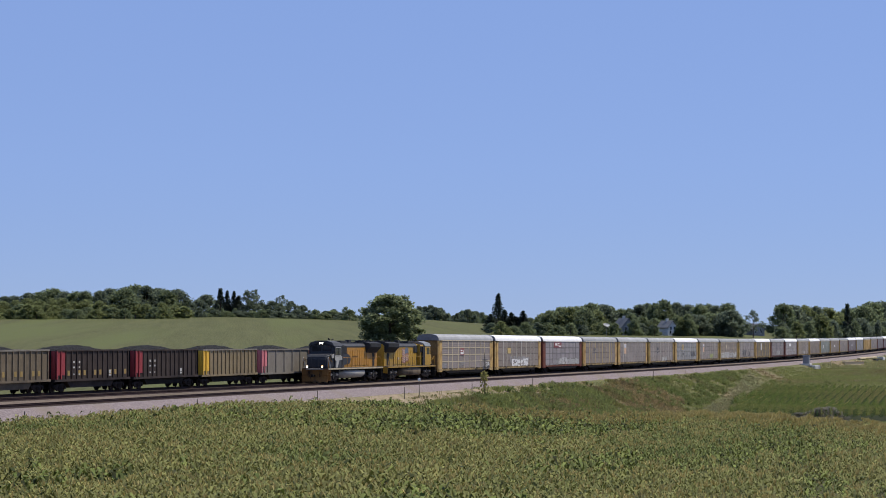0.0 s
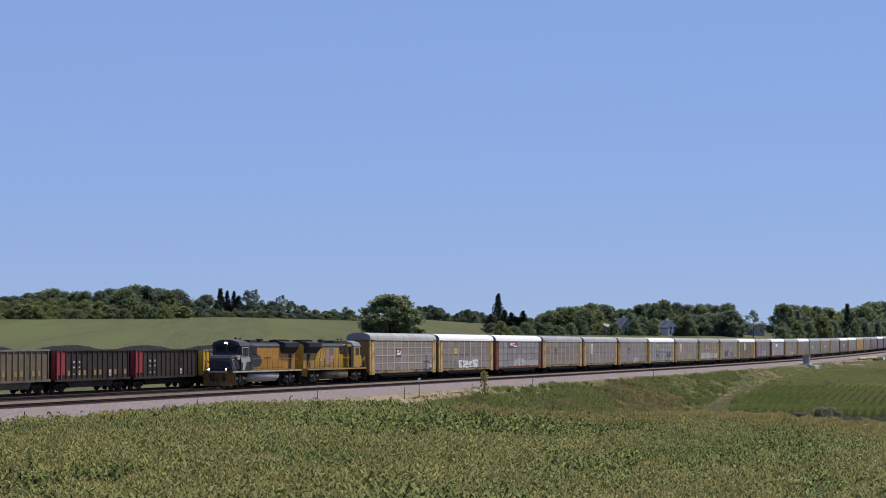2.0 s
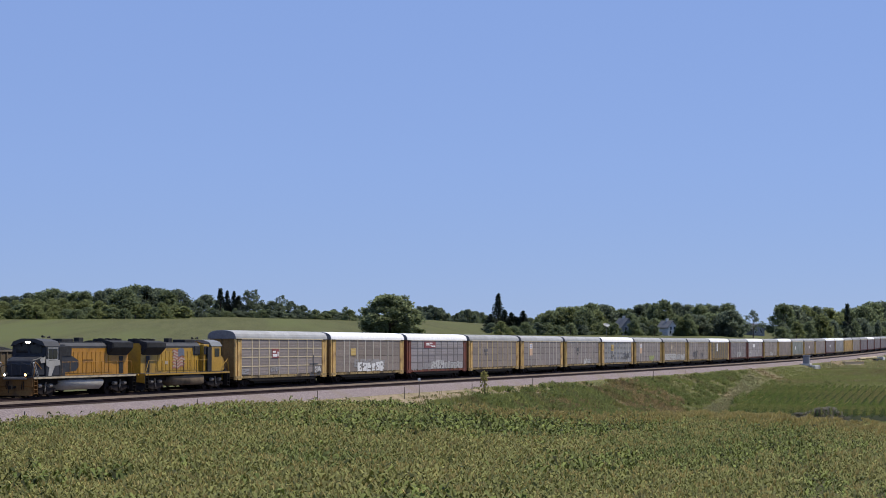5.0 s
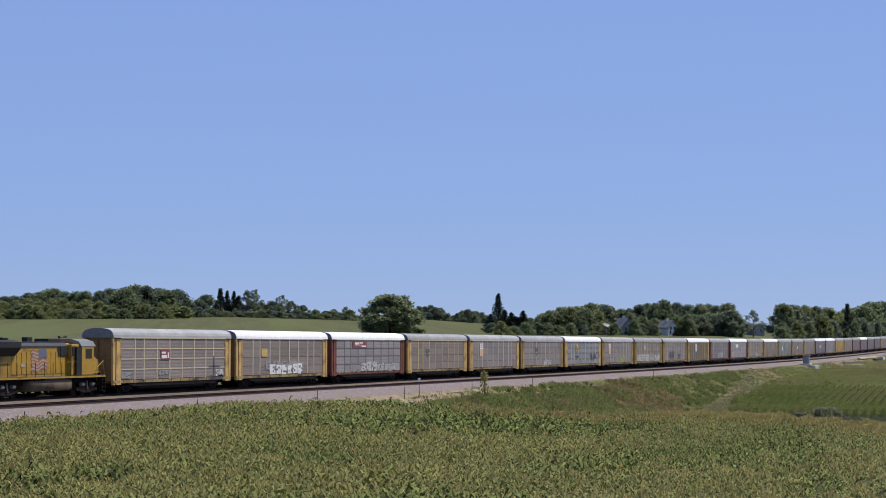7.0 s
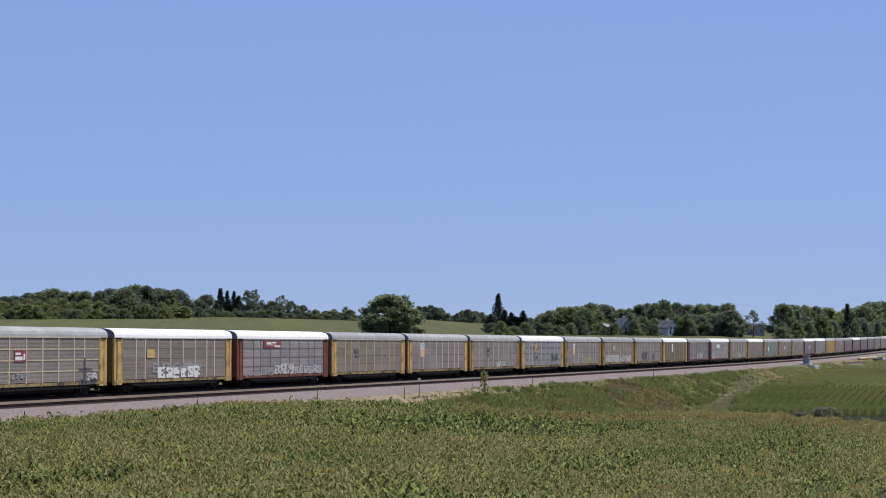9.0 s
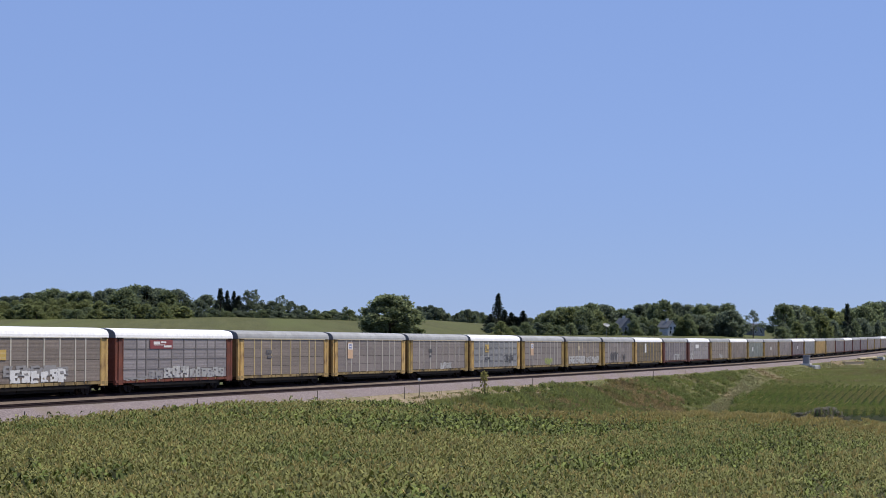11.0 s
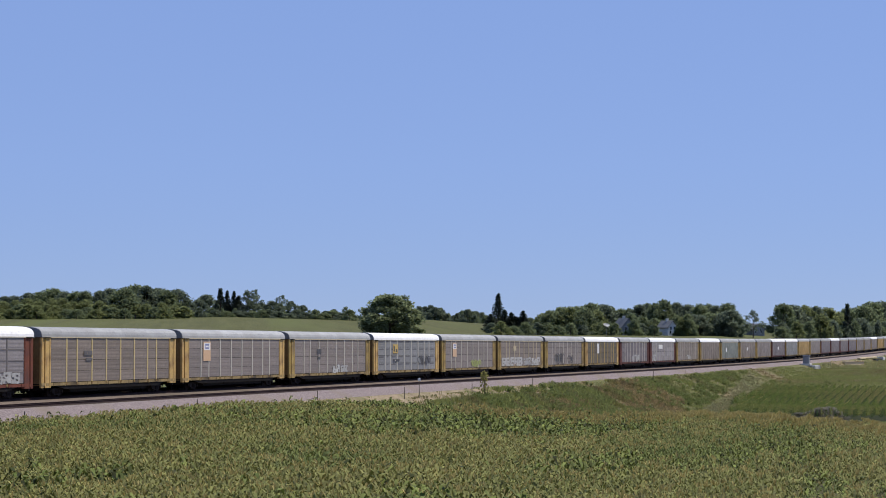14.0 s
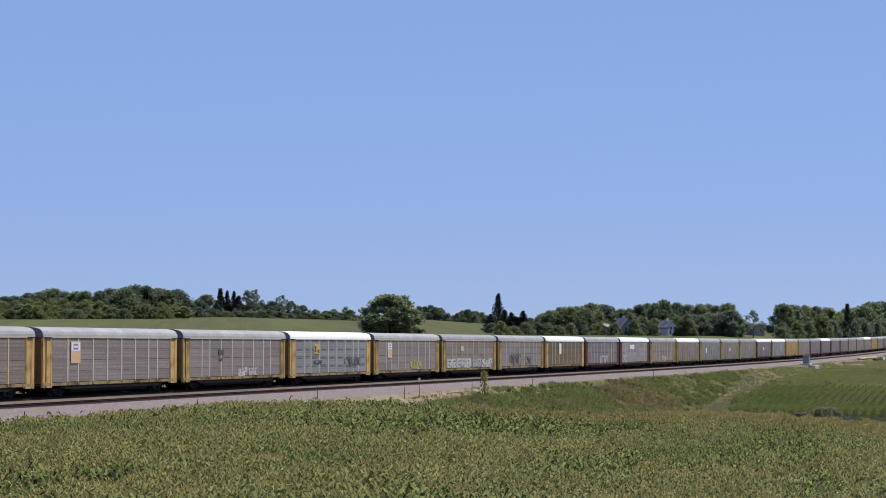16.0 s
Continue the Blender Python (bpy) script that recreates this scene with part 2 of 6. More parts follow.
def sleepers():
    """Wooden ties under the three tracks, close set."""
    rng = np.random.default_rng(6)
    V, F = [], []
    corners = np.array([(a, b, c) for c in (0, 1) for a, b in ((-1, -1), (1, -1), (1, 1), (-1, 1))], float)
    quads = np.array(((3, 2, 1, 0), (4, 5, 6, 7), (0, 1, 5, 4), (1, 2, 6, 5), (2, 3, 7, 6), (3, 0, 4, 7)))
    for _, ty, tz in TRACKS:
        xs = np.arange(120, 700, 0.55) + rng.normal(0, 0.04, int(math.ceil(580 / 0.55)))
        z = rail_z(xs) + tz - 0.18
        b = np.stack((xs, ty + rng.normal(0, 0.05, len(xs)), z), 1)[:, None]
        k = sum(len(v) for v in V)
        V.append((b + corners[None] * np.array((0.115, 1.2, 0.0)) + np.array((0, 0, -0.16)) + corners[None] * np.array((0, 0, 0.16))).reshape(-1, 3))
        F.append((np.arange(len(xs))[:, None, None] * 8 + quads[None]).reshape(-1, 4) + k)
    ob = link("railway_ties", mesh_from("railway_ties", np.concatenate(V), np.concatenate(F), [TIE]))
    tagged(ob, "dark weathered wooden ties under the rails", "railway ties", kind="stuff")


sleepers()

# ---- trains: shared parts ----
PITCH, SPEED, MARK = 28.6, 14.19, 183.5
YELLOW = material("rack_yellow", (0.52, 0.335, 0.115), (0.62, 0.41, 0.152), 0.8, 0.6, bump=0.1, c=(0.30, 0.18, 0.07), patch=0.8, vary=0.12)
YELLOW_DULL = material("rack_faded_yellow", (0.30, 0.21, 0.075), (0.40, 0.28, 0.10), 0.8, 0.65, bump=0.1, c=(0.16, 0.115, 0.07), patch=0.6, vary=0.15)
DOOR_DIRTY = material("door_grimy_yellow", (0.17, 0.11, 0.048), (0.24, 0.155, 0.065), 0.9, 0.75, bump=0.1, c=(0.10, 0.065, 0.035), patch=0.5)
SILL_DIRTY = material("sill_grimy_yellow", (0.26, 0.19, 0.09), (0.36, 0.265, 0.125), 0.6, 0.7, bump=0.1, c=(0.09, 0.07, 0.05), patch=0.35)
DOOR_RED = material("door_grimy_red", (0.13, 0.05, 0.04), (0.18, 0.07, 0.05), 0.9, 0.75, bump=0.1)
RUST_DARK = material("rack_dark_red", (0.12, 0.05, 0.042), (0.18, 0.075, 0.058), 0.8, 0.65, bump=0.1, c=(0.07, 0.045, 0.045), patch=0.6, vary=0.15)
RUST_RED = material("rack_red", (0.15, 0.052, 0.038), (0.21, 0.076, 0.05), 0.8, 0.65, bump=0.1, c=(0.12, 0.06, 0.05), patch=0.6, vary=0.12)
ROOF_W = material("roof_white", (0.82, 0.81, 0.82), (0.9, 0.89, 0.9), 0.4, 0.5, 0.0, c=(0.78, 0.77, 0.77), patch=0.2)
ROOF_G = material("roof_galvanised", (0.27, 0.272, 0.28), (0.34, 0.342, 0.35), 0.5, 0.6, 0.0, vary=0.15, c=(0.24, 0.238, 0.238), patch=0.2)
ROOF_END = material("roof_end_grey", (0.15, 0.155, 0.165), (0.21, 0.215, 0.225), 0.7, 0.65, bump=0.1, vary=0.2)
PANEL_COLOURS = {
    "grey": ((0.242, 0.203, 0.184), (0.302, 0.256, 0.232)), "blue": ((0.24, 0.238, 0.238), (0.31, 0.305, 0.305)),
    "tan": ((0.228, 0.185, 0.155), (0.29, 0.238, 0.20)), "pink": ((0.28, 0.25, 0.25), (0.35, 0.315, 0.315)),
    "green": ((0.20, 0.215, 0.19), (0.265, 0.28, 0.25)), "yellow": ((0.38, 0.24, 0.07), (0.48, 0.31, 0.10)),
    "dark": ((0.125, 0.10, 0.066), (0.18, 0.145, 0.098)),
    "mauve": ((0.18, 0.152, 0.155), (0.24, 0.205, 0.208)),
}
PANELS = {k: material("panel_" + k, tuple(v * 0.86 for v in a), tuple(v * 0.86 for v in b), 0.7, 0.6, 0.1, 0.15, c=tuple(v * 0.66 for v in a), patch=0.4, vary=0.13) for k, (a, b) in PANEL_COLOURS.items()}
PANELS_FAR = {k: material("panel_joined_" + k, tuple(v * 0.86 for v in a), tuple(v * 0.86 for v in b), 0.7, 0.6, 0.1, 0.15, c=tuple(v * 0.66 for v in a), patch=0.4, island=0.12) for k, (a, b) in PANEL_COLOURS.items()}
POST_Y = material("post_yellow_grey", (0.46, 0.38, 0.25), (0.54, 0.45, 0.30), 1.0, 0.6)
POST_T = material("post_tan", (0.50, 0.385, 0.18), (0.58, 0.45, 0.22), 1.0, 0.6)
POST_G = material("post_grey", (0.45, 0.415, 0.35), (0.54, 0.50, 0.43), 1.0, 0.6)
POST_K = material("post_dark", (0.13, 0.115, 0.11), (0.18, 0.16, 0.152), 1.0, 0.6)
POST_SUN = material("post_yellow", (0.50, 0.33, 0.085), (0.60, 0.41, 0.12), 1.0, 0.6)
SPRAY_GREY = material("spray_grey", (0.30, 0.295, 0.285), (0.45, 0.44, 0.43), 1.5, 0.6)
SIGN_RED = material("sign_red", (0.19, 0.045, 0.045), (0.26, 0.06, 0.058), 2, 0.5)
SIGN_WHITE = material("sign_white", (0.72, 0.70, 0.68), (0.8, 0.78, 0.76), 2, 0.5)
SIGN_ORANGE = material("sign_orange", (0.58, 0.37, 0.22), (0.66, 0.44, 0.28), 2, 0.5)
SIGN_BLUE = material("sign_blue", (0.17, 0.19, 0.36), (0.22, 0.24, 0.42), 2, 0.5)
SIGN_GOLD = material("sign_gold", (0.48, 0.32, 0.08), (0.55, 0.38, 0.11), 2, 0.5)
SPRAY_FAINT = material("spray_faint", (0.235, 0.225, 0.225), (0.33, 0.32, 0.32), 1.5, 0.7)
SPRAY_W = material("spray_white", (0.36, 0.35, 0.335), (0.60, 0.59, 0.57), 2.5, 0.6, c=(0.28, 0.27, 0.265), patch=1.2)
SPRAY_BRIGHT = material("spray_bright", (0.60, 0.59, 0.58), (0.75, 0.74, 0.73), 1.5, 0.6)
STENCIL = material("stencil_dark", (0.085, 0.08, 0.085), (0.14, 0.13, 0.13), 1.5, 0.6)
SPRAY_K = material("spray_dark", (0.05, 0.05, 0.055), (0.10, 0.095, 0.10), 1.5, 0.6)
SPRAY_G = material("spray_green", (0.30, 0.33, 0.10), (0.38, 0.42, 0.14), 1.5, 0.6)
CACHE = {}


def shared(key, name, make, mat, parent, m=None, label="", smooth=False):
    """A part that uses one mesh with its alikes."""
    if key not in CACHE:
        me = bpy.data.meshes.new(name)
        bm = make()
        bm.to_mesh(me)
        bm.free()
        if smooth:
            me.shade_smooth()
        me.materials.append(mat)
        CACHE[key] = me
    ob = link(name, CACHE[key], parent, label)
    if m is not None:
        ob.matrix_basis = m
    return ob


def wheelset_mesh(r):
    bm = bmesh.new()
    tube(bm, (0, -0.9, 0), (0, 0.9, 0), 0.085, 8)
    for s in (-1, 1):
        tube(bm, (0, s * 0.69, 0), (0, s * 0.83, 0), r, 22)
        tube(bm, (0, s * 0.66, 0), (0, s * 0.69, 0), r + 0.025, 22)
        tube(bm, (0, s * 0.83, 0), (0, s * 0.86, 0), r * 0.72, 16, r * 0.66)
        tube(bm, (0, s * 0.86, 0), (0, s * 0.95, 0), 0.13, 8)
        for k in range(4):
            a = k * math.pi / 2
            box(bm, r * 0.3, r * 0.6, s * 0.862 - 0.008, s * 0.862 + 0.008, -0.03, 0.03, m=Matrix.Rotation(a, 4, "Y"))
    return bm


WHEELS = []


def truck(parent, x, axles, r, y_frame=1.02):
    """A bogie with side frames, springs and turning wheelsets; axles: their places along it."""
    reach = max(axles)
    t = part("truck", bevelled(-0.22, 0.22, -1.0, 1.0, r - 0.12, r + 0.2, 0.04), BLACK, parent)
    t.matrix_basis = pose(x, 0, 0)
    for s in (-1, 1):
        def frame_mesh():
            bm = bmesh.new()
            pts = [(-reach - 0.28, r + 0.17), (-reach - 0.28, r - 0.05), (-reach + 0.2, r - 0.05), (-0.5, r - 0.28), (0.5, r - 0.28), (reach - 0.2, r - 0.05),
                   (reach + 0.28, r - 0.05), (reach + 0.28, r + 0.17), (0.6, r + 0.30), (-0.6, r + 0.30)]
            prism(bm, pts, -0.07, 0.07)
            for a in axles:
                tube(bm, (a, -0.14, r), (a, 0.12, r), 0.15, 10)
            for k in (-0.2, 0.0, 0.2):
                tube(bm, (k, -0.12, r - 0.2), (k, -0.12, r + 0.12), 0.07, 8)
            return bm
        shared(("sideframe", reach, r), "side_frame", frame_mesh, WHEEL, t, pose(0, s * y_frame, 0))
    for a in axles:
        w = shared(("wheelset", r), "wheelset", lambda: wheelset_mesh(r), WHEEL, t, pose(a, 0, r))
        WHEELS.append((w, a, r))
    return t


def coupler(parent, x, z=0.87):
    def make():
        bm = box(bmesh.new(), -0.45, 0.35, -0.08, 0.08, -0.09, 0.09)
        box(bm, 0.3, 0.62, -0.14, 0.12, -0.16, 0.16)
        tube(bm, (0.2, -0.3, -0.1), (0.55, -0.12, -0.45), 0.03, 6)
        return bm
    shared("coupler", "coupler", make, BLACK, parent, pose(x, 0, z, 0, 0, 0 if x > 0 else 180))


# ---- covered automobile cars ----
BAYS = (2.86, 1.94, 2.86, 2.86, 2.86, 2.86, 2.86, 1.94, 2.86)
SIDE0 = -sum(BAYS) / 2
Y_SIDE = 1.50
ROWS_Z = ((1.22, 2.10), (2.13, 3.02), (3.05, 3.93), (3.96, 4.86))
ARCH = [(-1.53, 4.93), (-1.51, 5.16), (-1.42, 5.40), (-1.24, 5.58), (-0.9, 5.70), (-0.45, 5.77), (0, 5.79), (0.45, 5.77), (0.9, 5.70), (1.24, 5.58), (1.42, 5.40), (1.51, 5.16), (1.53, 4.93)]


def panel_mesh(w, h):
    """A ribbed steel sheet facing -y."""
    bm = bmesh.new()
    n = 3
    prof = []
    for i in range(n):
        z = h * i / n
        prof += [(0.0, z + 0.012), (0.0, z + h / n * 0.42), (-0.006, z + h / n * 0.5), (-0.006, z + h / n * 0.92)]
    prof.append((0.0, h - 0.005))
    A = [bm.verts.new((0, p[0], p[1])) for p in prof]
    B = [bm.verts.new((w, p[0], p[1])) for p in prof]
    for i in range(len(prof) - 1):
        bm.faces.new((A[i], B[i], B[i + 1], A[i + 1]))
    return bm


def roof_mesh():
    """A curved sheet roof with standing seams and a plate at each end."""
    bm = bmesh.new()
    L, seams = 13.6, 22
    prism(bm, ARCH, -L, L, "x")
    for i in range(seams + 1):
        x = -L + 2 * L * i / seams
        k = [(y * 1.003, z + 0.004) for y, z in ARCH[1:-1]]
        A = [bm.verts.new((x - 0.03, *p)) for p in k]
        B = [bm.verts.new((x + 0.03, *p)) for p in k]
        C = [bm.verts.new((x - 0.03, y, z - 0.05)) for y, z in k]
        D = [bm.verts.new((x + 0.03, y, z - 0.05)) for y, z in k]
        for j in range(len(k) - 1):
            bm.faces.new((A[j], A[j + 1], B[j + 1], B[j]))
            bm.faces.new((C[j], C[j + 1], A[j + 1], A[j]))
            bm.faces.new((B[j], B[j + 1], D[j + 1], D[j]))
    return bm


def column_mesh():
    """End column of the rack: ribs and set-back webs in one pressed section."""
    front = [(0.0, -0.02), (0.16, -0.02), (0.16, -0.03), (0.40, -0.03), (0.40, 0.12), (0.56, 0.12), (0.56, -0.075), (0.68, -0.075), (0.68, -0.05),
             (1.34, -0.05), (1.34, -0.075), (1.46, -0.075), (1.46, 0.02), (1.50, 0.02), (1.50, -0.055), (1.58, -0.055)]
    pts = front + [(1.58, 0.16), (0.0, 0.16)]
    bm = bmesh.new()
    A = [bm.verts.new((x, y, 0.78)) for x, y in pts]
    B = [bm.verts.new((x, y, 4.9)) for x, y in pts]
    n = len(pts)
    fs = [bm.faces.new(A), bm.faces.new(B)] + [bm.faces.new((A[k], A[(k + 1) % n], B[(k + 1) % n], B[k])) for k in range(n)]
    bmesh.ops.recalc_face_normals(bm, faces=fs)
    return bm


def end_door_mesh():
    bm = box(bmesh.new(), -0.05, 0.03, 0.03, 1.38, 0.95, 4.93)
    for z in (1.1, 2.0, 3.0, 3.9, 4.75):
        box(bm, -0.10, -0.04, 0.05, 1.36, z, z + 0.1)
    for y in (0.05, 0.7, 1.28):
        box(bm, -0.08, -0.04, y, y + 0.09, 0.98, 4.9)
    return bm


def sill_mesh():
    bm = bmesh.new()
    pts = [(-13.5, 1.18), (-13.5, 0.93), (13.5, 0.93), (13.5, 1.18)]
    prism(bm, pts, -0.06, 0.06)
    for i in range(12):
        x = -11.5 + i * 2.09
        box(bm, x, x + 0.12, -0.09, -0.05, 0.9, 1.18)
    return bm


def under_mesh():
    bm = box(bmesh.new(), -13.0, 13.0, -0.45, 0.45, 0.55, 1.05)
    prism(bm, [(-11.2, 0.95), (-10.2, 0.80), (-9.2, 0.62), (9.2, 0.62), (10.2, 0.80), (11.2, 0.95)], -1.46, -1.40)
    prism(bm, [(-8.3, 1.03), (-7.6, 0.36), (7.6, 0.36), (8.3, 1.03)], -1.15, 1.15)
    box(bm, -13.5, 13.5, -1.40, 1.40, 1.02, 1.14)
    for x in (-12.6, -8, -4, 0, 4, 8, 12.4):
        box(bm, x, x + 0.25, -1.4, 1.4, 0.72, 1.03)
    box(bm, -2.6, -0.8, -1.2, -0.5, 0.5, 0.95)
    tube(bm, (1.2, -0.9, 0.68), (3.2, -0.9, 0.68), 0.2, 10)
    box(bm, -13.2, -12.9, -1.4, 1.4, 0.6, 1.1)
    box(bm, 12.9, 13.2, -1.4, 1.4, 0.6, 1.1)
    return bm


def sprayed(rng, x0, x1, z0, z1, strokes, w=0.07):
    """Loose looping paint strokes that say nothing."""
    bm = bmesh.new()
    n = strokes
    for i in range(n):
        cx = x0 + (x1 - x0) * (i + 0.5) / n
        hw = (x1 - x0) / n * 0.52
        prev = None
        a0, turn = rng.uniform(0, 6.28), rng.choice((3.6, 4.4, 5.6))
        hz = (z1 - z0) * rng.uniform(0.36, 0.5)
        cz = (z0 + z1) / 2 + rng.uniform(-0.06, 0.06)
        for k in range(11):
            a = a0 + turn * k / 10
            ca, sa = math.cos(a), math.sin(a)
            p = (cx + hw * ca * (1 + 0.2 * math.sin(3 * a)), cz + hz * sa)
            g = (p[0] + w * ca, p[1] + w * sa), (p[0] - w * ca, p[1] - w * sa)
            row = [bm.verts.new((q[0], 0, q[1])) for q in g]
            if prev:
                bm.faces.new((prev[0], prev[1], row[1], row[0]))
            prev = row
        if rng.random() < 0.55:
            box(bm, cx - hw * 0.5, cx + hw * 0.45, 0.001, 0.004, cz - hz * 0.55, cz + hz * 0.6)
    return bm


def blocks(rng, x0, x1, z0, z1, n):
    """Fat painted block shapes with notches, that say nothing."""
    bm = bmesh.new()
    for i in range(n):
        a, w = x0 + (x1 - x0) * i / n, (x1 - x0) / n * 0.94
        top, low = z1 - rng.uniform(0, 0.2) * (z1 - z0), z0 + rng.uniform(0, 0.08) * (z1 - z0)
        grid = [[bm.verts.new((a + w * (c / 4) + rng.uniform(-0.06, 0.06) * w, 0, low + (top - low) * (r / 5) + rng.uniform(-0.03, 0.03))) for c in range(5)] for r in range(6)]
        gone = {(rng.choice((1, 3)), rng.choice((1, 2))), (rng.choice((1, 3)), rng.choice((1, 2, 3))), (rng.choice((0, 4, 2)), rng.choice((0, 3))), (rng.choice((1, 3, 0)), rng.choice((1, 2, 3)))}
        for r in range(5):
            for c in range(4):
                if (r, c) not in gone:
                    bm.faces.new((grid[r][c], grid[r][c + 1], grid[r + 1][c + 1], grid[r + 1][c]))
    return bm


def sign(parent, x, z, w, h, mat, bars=(), label="small painted sign"):
    """A thin plate on the side, with plain bars (x, z, w, h, material) in its own measure."""
    p = part("sign", box(bmesh.new(), x, x + w, -Y_SIDE - 0.048, -Y_SIDE - 0.03, z, z + h), mat, parent, label)
    for i, (bx, bz, bw, bh, bm_) in enumerate(bars):
        f = -Y_SIDE - 0.052 - 0.004 * i
        part("mark", box(bmesh.new(), x + bx, x + bx + bw, f, f + 0.012, z + bz, z + bz + bh), bm_, p)


def autorack(k, roof, panel, ends=None, post=None, near=True, label=""):
    ends = ends or YELLOW
    post = post or POST_G
    a = thing("autorack_car", pose(0, 0, 0), label, "railcar", "covered automobile cars of the passing train")
    shared("under", "underframe", under_mesh, BLACK, a)
    for s in (-1, 1):
        shared(("sill", ends.name), "side_sill", sill_mesh, SILL_DIRTY if ends in (YELLOW, YELLOW_DULL) else ends, a, pose(0, s * 1.46, 0, 0, 0, 0 if s < 0 else 180))
        for e in (-1, 1):
            m = pose(-13.55, s * 1.46, 0, 0, 0, 0) if s < 0 else pose(-13.55, s * 1.46, 0, 180) @ Matrix.Translation((0, 0, -5.68))
            if e > 0:
                m = pose(0, 0, 0, 0, 0, 180) @ (pose(-13.55, -s * 1.46, 0) if s > 0 else pose(-13.55, -s * 1.46, 0, 180) @ Matrix.Translation((0, 0, -5.68)))
            shared(("column", ends.name), "end_column", column_mesh, ends, a, m)
            shared("bracket", "roof_bracket", lambda: bevelled(-0.55, 0.55, -0.16, 0.1, 4.84, 4.93, 0.02), BLACK, a, pose(e * 12.75, s * 1.46, 0))
    for e in (-1, 1):
        for s in (-1, 1):
            m = pose(e * 13.42, 0, 0, 0, 0, 0 if e < 0 else 180)
            if s < 0:
                m = m @ pose(0, -1.41, 0)
            shared(("enddoor", ends.name), "end_door", end_door_mesh, DOOR_DIRTY if ends in (YELLOW, YELLOW_DULL) else DOOR_RED, a, m)
        coupler(a, e * 13.9)
        truck(a, e * 10.0, (-0.88, 0.88), 0.42)
    shared(("roof", roof.name), "roof", roof_mesh, roof, a)
    for e in (-1, 1):
        shared("roofend", "roof_end", lambda: prism(bmesh.new(), [(y * 0.985, 4.9 + (z - 4.9) * 0.97) for y, z in ARCH], 13.6, 13.63, "x"), ROOF_END, a, pose(0, 0, 0, 0, 0, 0 if e > 0 else 180), "dull grey arched end sheet")
    shared(("eave", roof.name), "eave_rail", lambda: box(box(bmesh.new(), -13.3, 13.3, -1.56, -1.46, 4.87, 4.96), -13.3, 13.3, 1.46, 1.56, 4.87, 4.96), post, a)
    if near:
        x = SIDE0
        for i, w in enumerate(BAYS):
            for z0, z1 in ROWS_Z:
                shared(("panel", w, panel), "panel", lambda: panel_mesh(w - 0.1, 0.90), PANELS[panel], a, pose(x + 0.05, -Y_SIDE + 0.01, z0))
            if i:
                shared(("post", post.name), "post", lambda: bevelled(-0.11, 0.11, -0.02, 0.04, 1.0, 4.9, 0.008), post, a, pose(x, -Y_SIDE, 0))
                if k != 1:
                    shared("postfoot", "post_foot", lambda: bevelled(-0.15, 0.15, -0.05, 0.02, 1.0, 1.22, 0.02, 0.04), DOOR_DIRTY, a, pose(x, -Y_SIDE - 0.02, 0), "dark bracket under the post")
            x += w
        # black sheet stands in for the unlit inside seen through panel gaps
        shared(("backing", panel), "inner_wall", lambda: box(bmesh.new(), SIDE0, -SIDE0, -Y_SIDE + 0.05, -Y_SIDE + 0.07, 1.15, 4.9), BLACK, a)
    for s in ((1,) if near else (-1, 1)):
        def joined():
            bm = bmesh.new()
            x = SIDE0
            for w in BAYS:
                for z0, z1 in ROWS_Z:
                    box(bm, x + 0.07, x + w - 0.07, -0.03, 0.03, z0, z1)
                x += w
                box(bm, x - 0.11, x + 0.11, -0.055, 0.02, 1.0, 4.9)
            box(bm, SIDE0, -SIDE0, 0.04, 0.06, 1.15, 4.9)
            return bm
        w = shared(("joined", panel), "side_wall", joined, PANELS_FAR[panel], a, pose(0, s * Y_SIDE, 0, 0, 0, 0 if s < 0 else 180))
        w["kind"] = "stuff"
    return a


MOVERS = []
RACKS = [
    (ROOF_G, "grey", YELLOW, POST_Y), (ROOF_W, "tan", YELLOW, POST_G), (ROOF_W, "pink", RUST_RED, POST_K), (ROOF_G, "tan", YELLOW, POST_T),
    (ROOF_G, "grey", YELLOW, POST_G), (ROOF_G, "grey", YELLOW, POST_G), (ROOF_W, "blue", YELLOW, POST_G), (ROOF_G, "grey", YELLOW, POST_G),
    (ROOF_G, "tan", YELLOW, POST_Y), (ROOF_G, "grey", YELLOW, POST_G), (ROOF_W, "dark", YELLOW, POST_SUN), (ROOF_G, "mauve", RUST_RED, POST_G),
    (ROOF_W, "pink", RUST_RED, POST_G), (ROOF_G, "tan", YELLOW, POST_G), (ROOF_W, "tan", YELLOW, POST_G), (ROOF_G, "green", YELLOW, POST_G),
    (ROOF_G, "tan", YELLOW, POST_G), (ROOF_G, "grey", YELLOW, POST_G), (ROOF_W, "mauve", RUST_RED, POST_G), (ROOF_W, "blue", YELLOW, POST_G),
    (ROOF_G, "yellow", YELLOW, YELLOW), (ROOF_G, "grey", YELLOW, POST_G), (ROOF_G, "mauve", RUST_RED, POST_G), (ROOF_W, "mauve", RUST_RED, POST_G),
    (ROOF_G, "mauve", RUST_RED, POST_G), (ROOF_G, "mauve", RUST_RED, POST_G), (ROOF_G, "grey", YELLOW, POST_G), (ROOF_G, "grey", YELLOW, POST_G),
    (ROOF_W, "grey", YELLOW, POST_G), (ROOF_G, "yellow", YELLOW, YELLOW), (ROOF_G, "tan", YELLOW, POST_G), (ROOF_G, "mauve", RUST_RED, POST_G), (ROOF_G, "grey", YELLOW, POST_G),
]
ENDS_WORD = {"rack_yellow": "yellow", "rack_faded_yellow": "faded yellow", "rack_red": "rust-red", "rack_dark_red": "dark red-brown"}


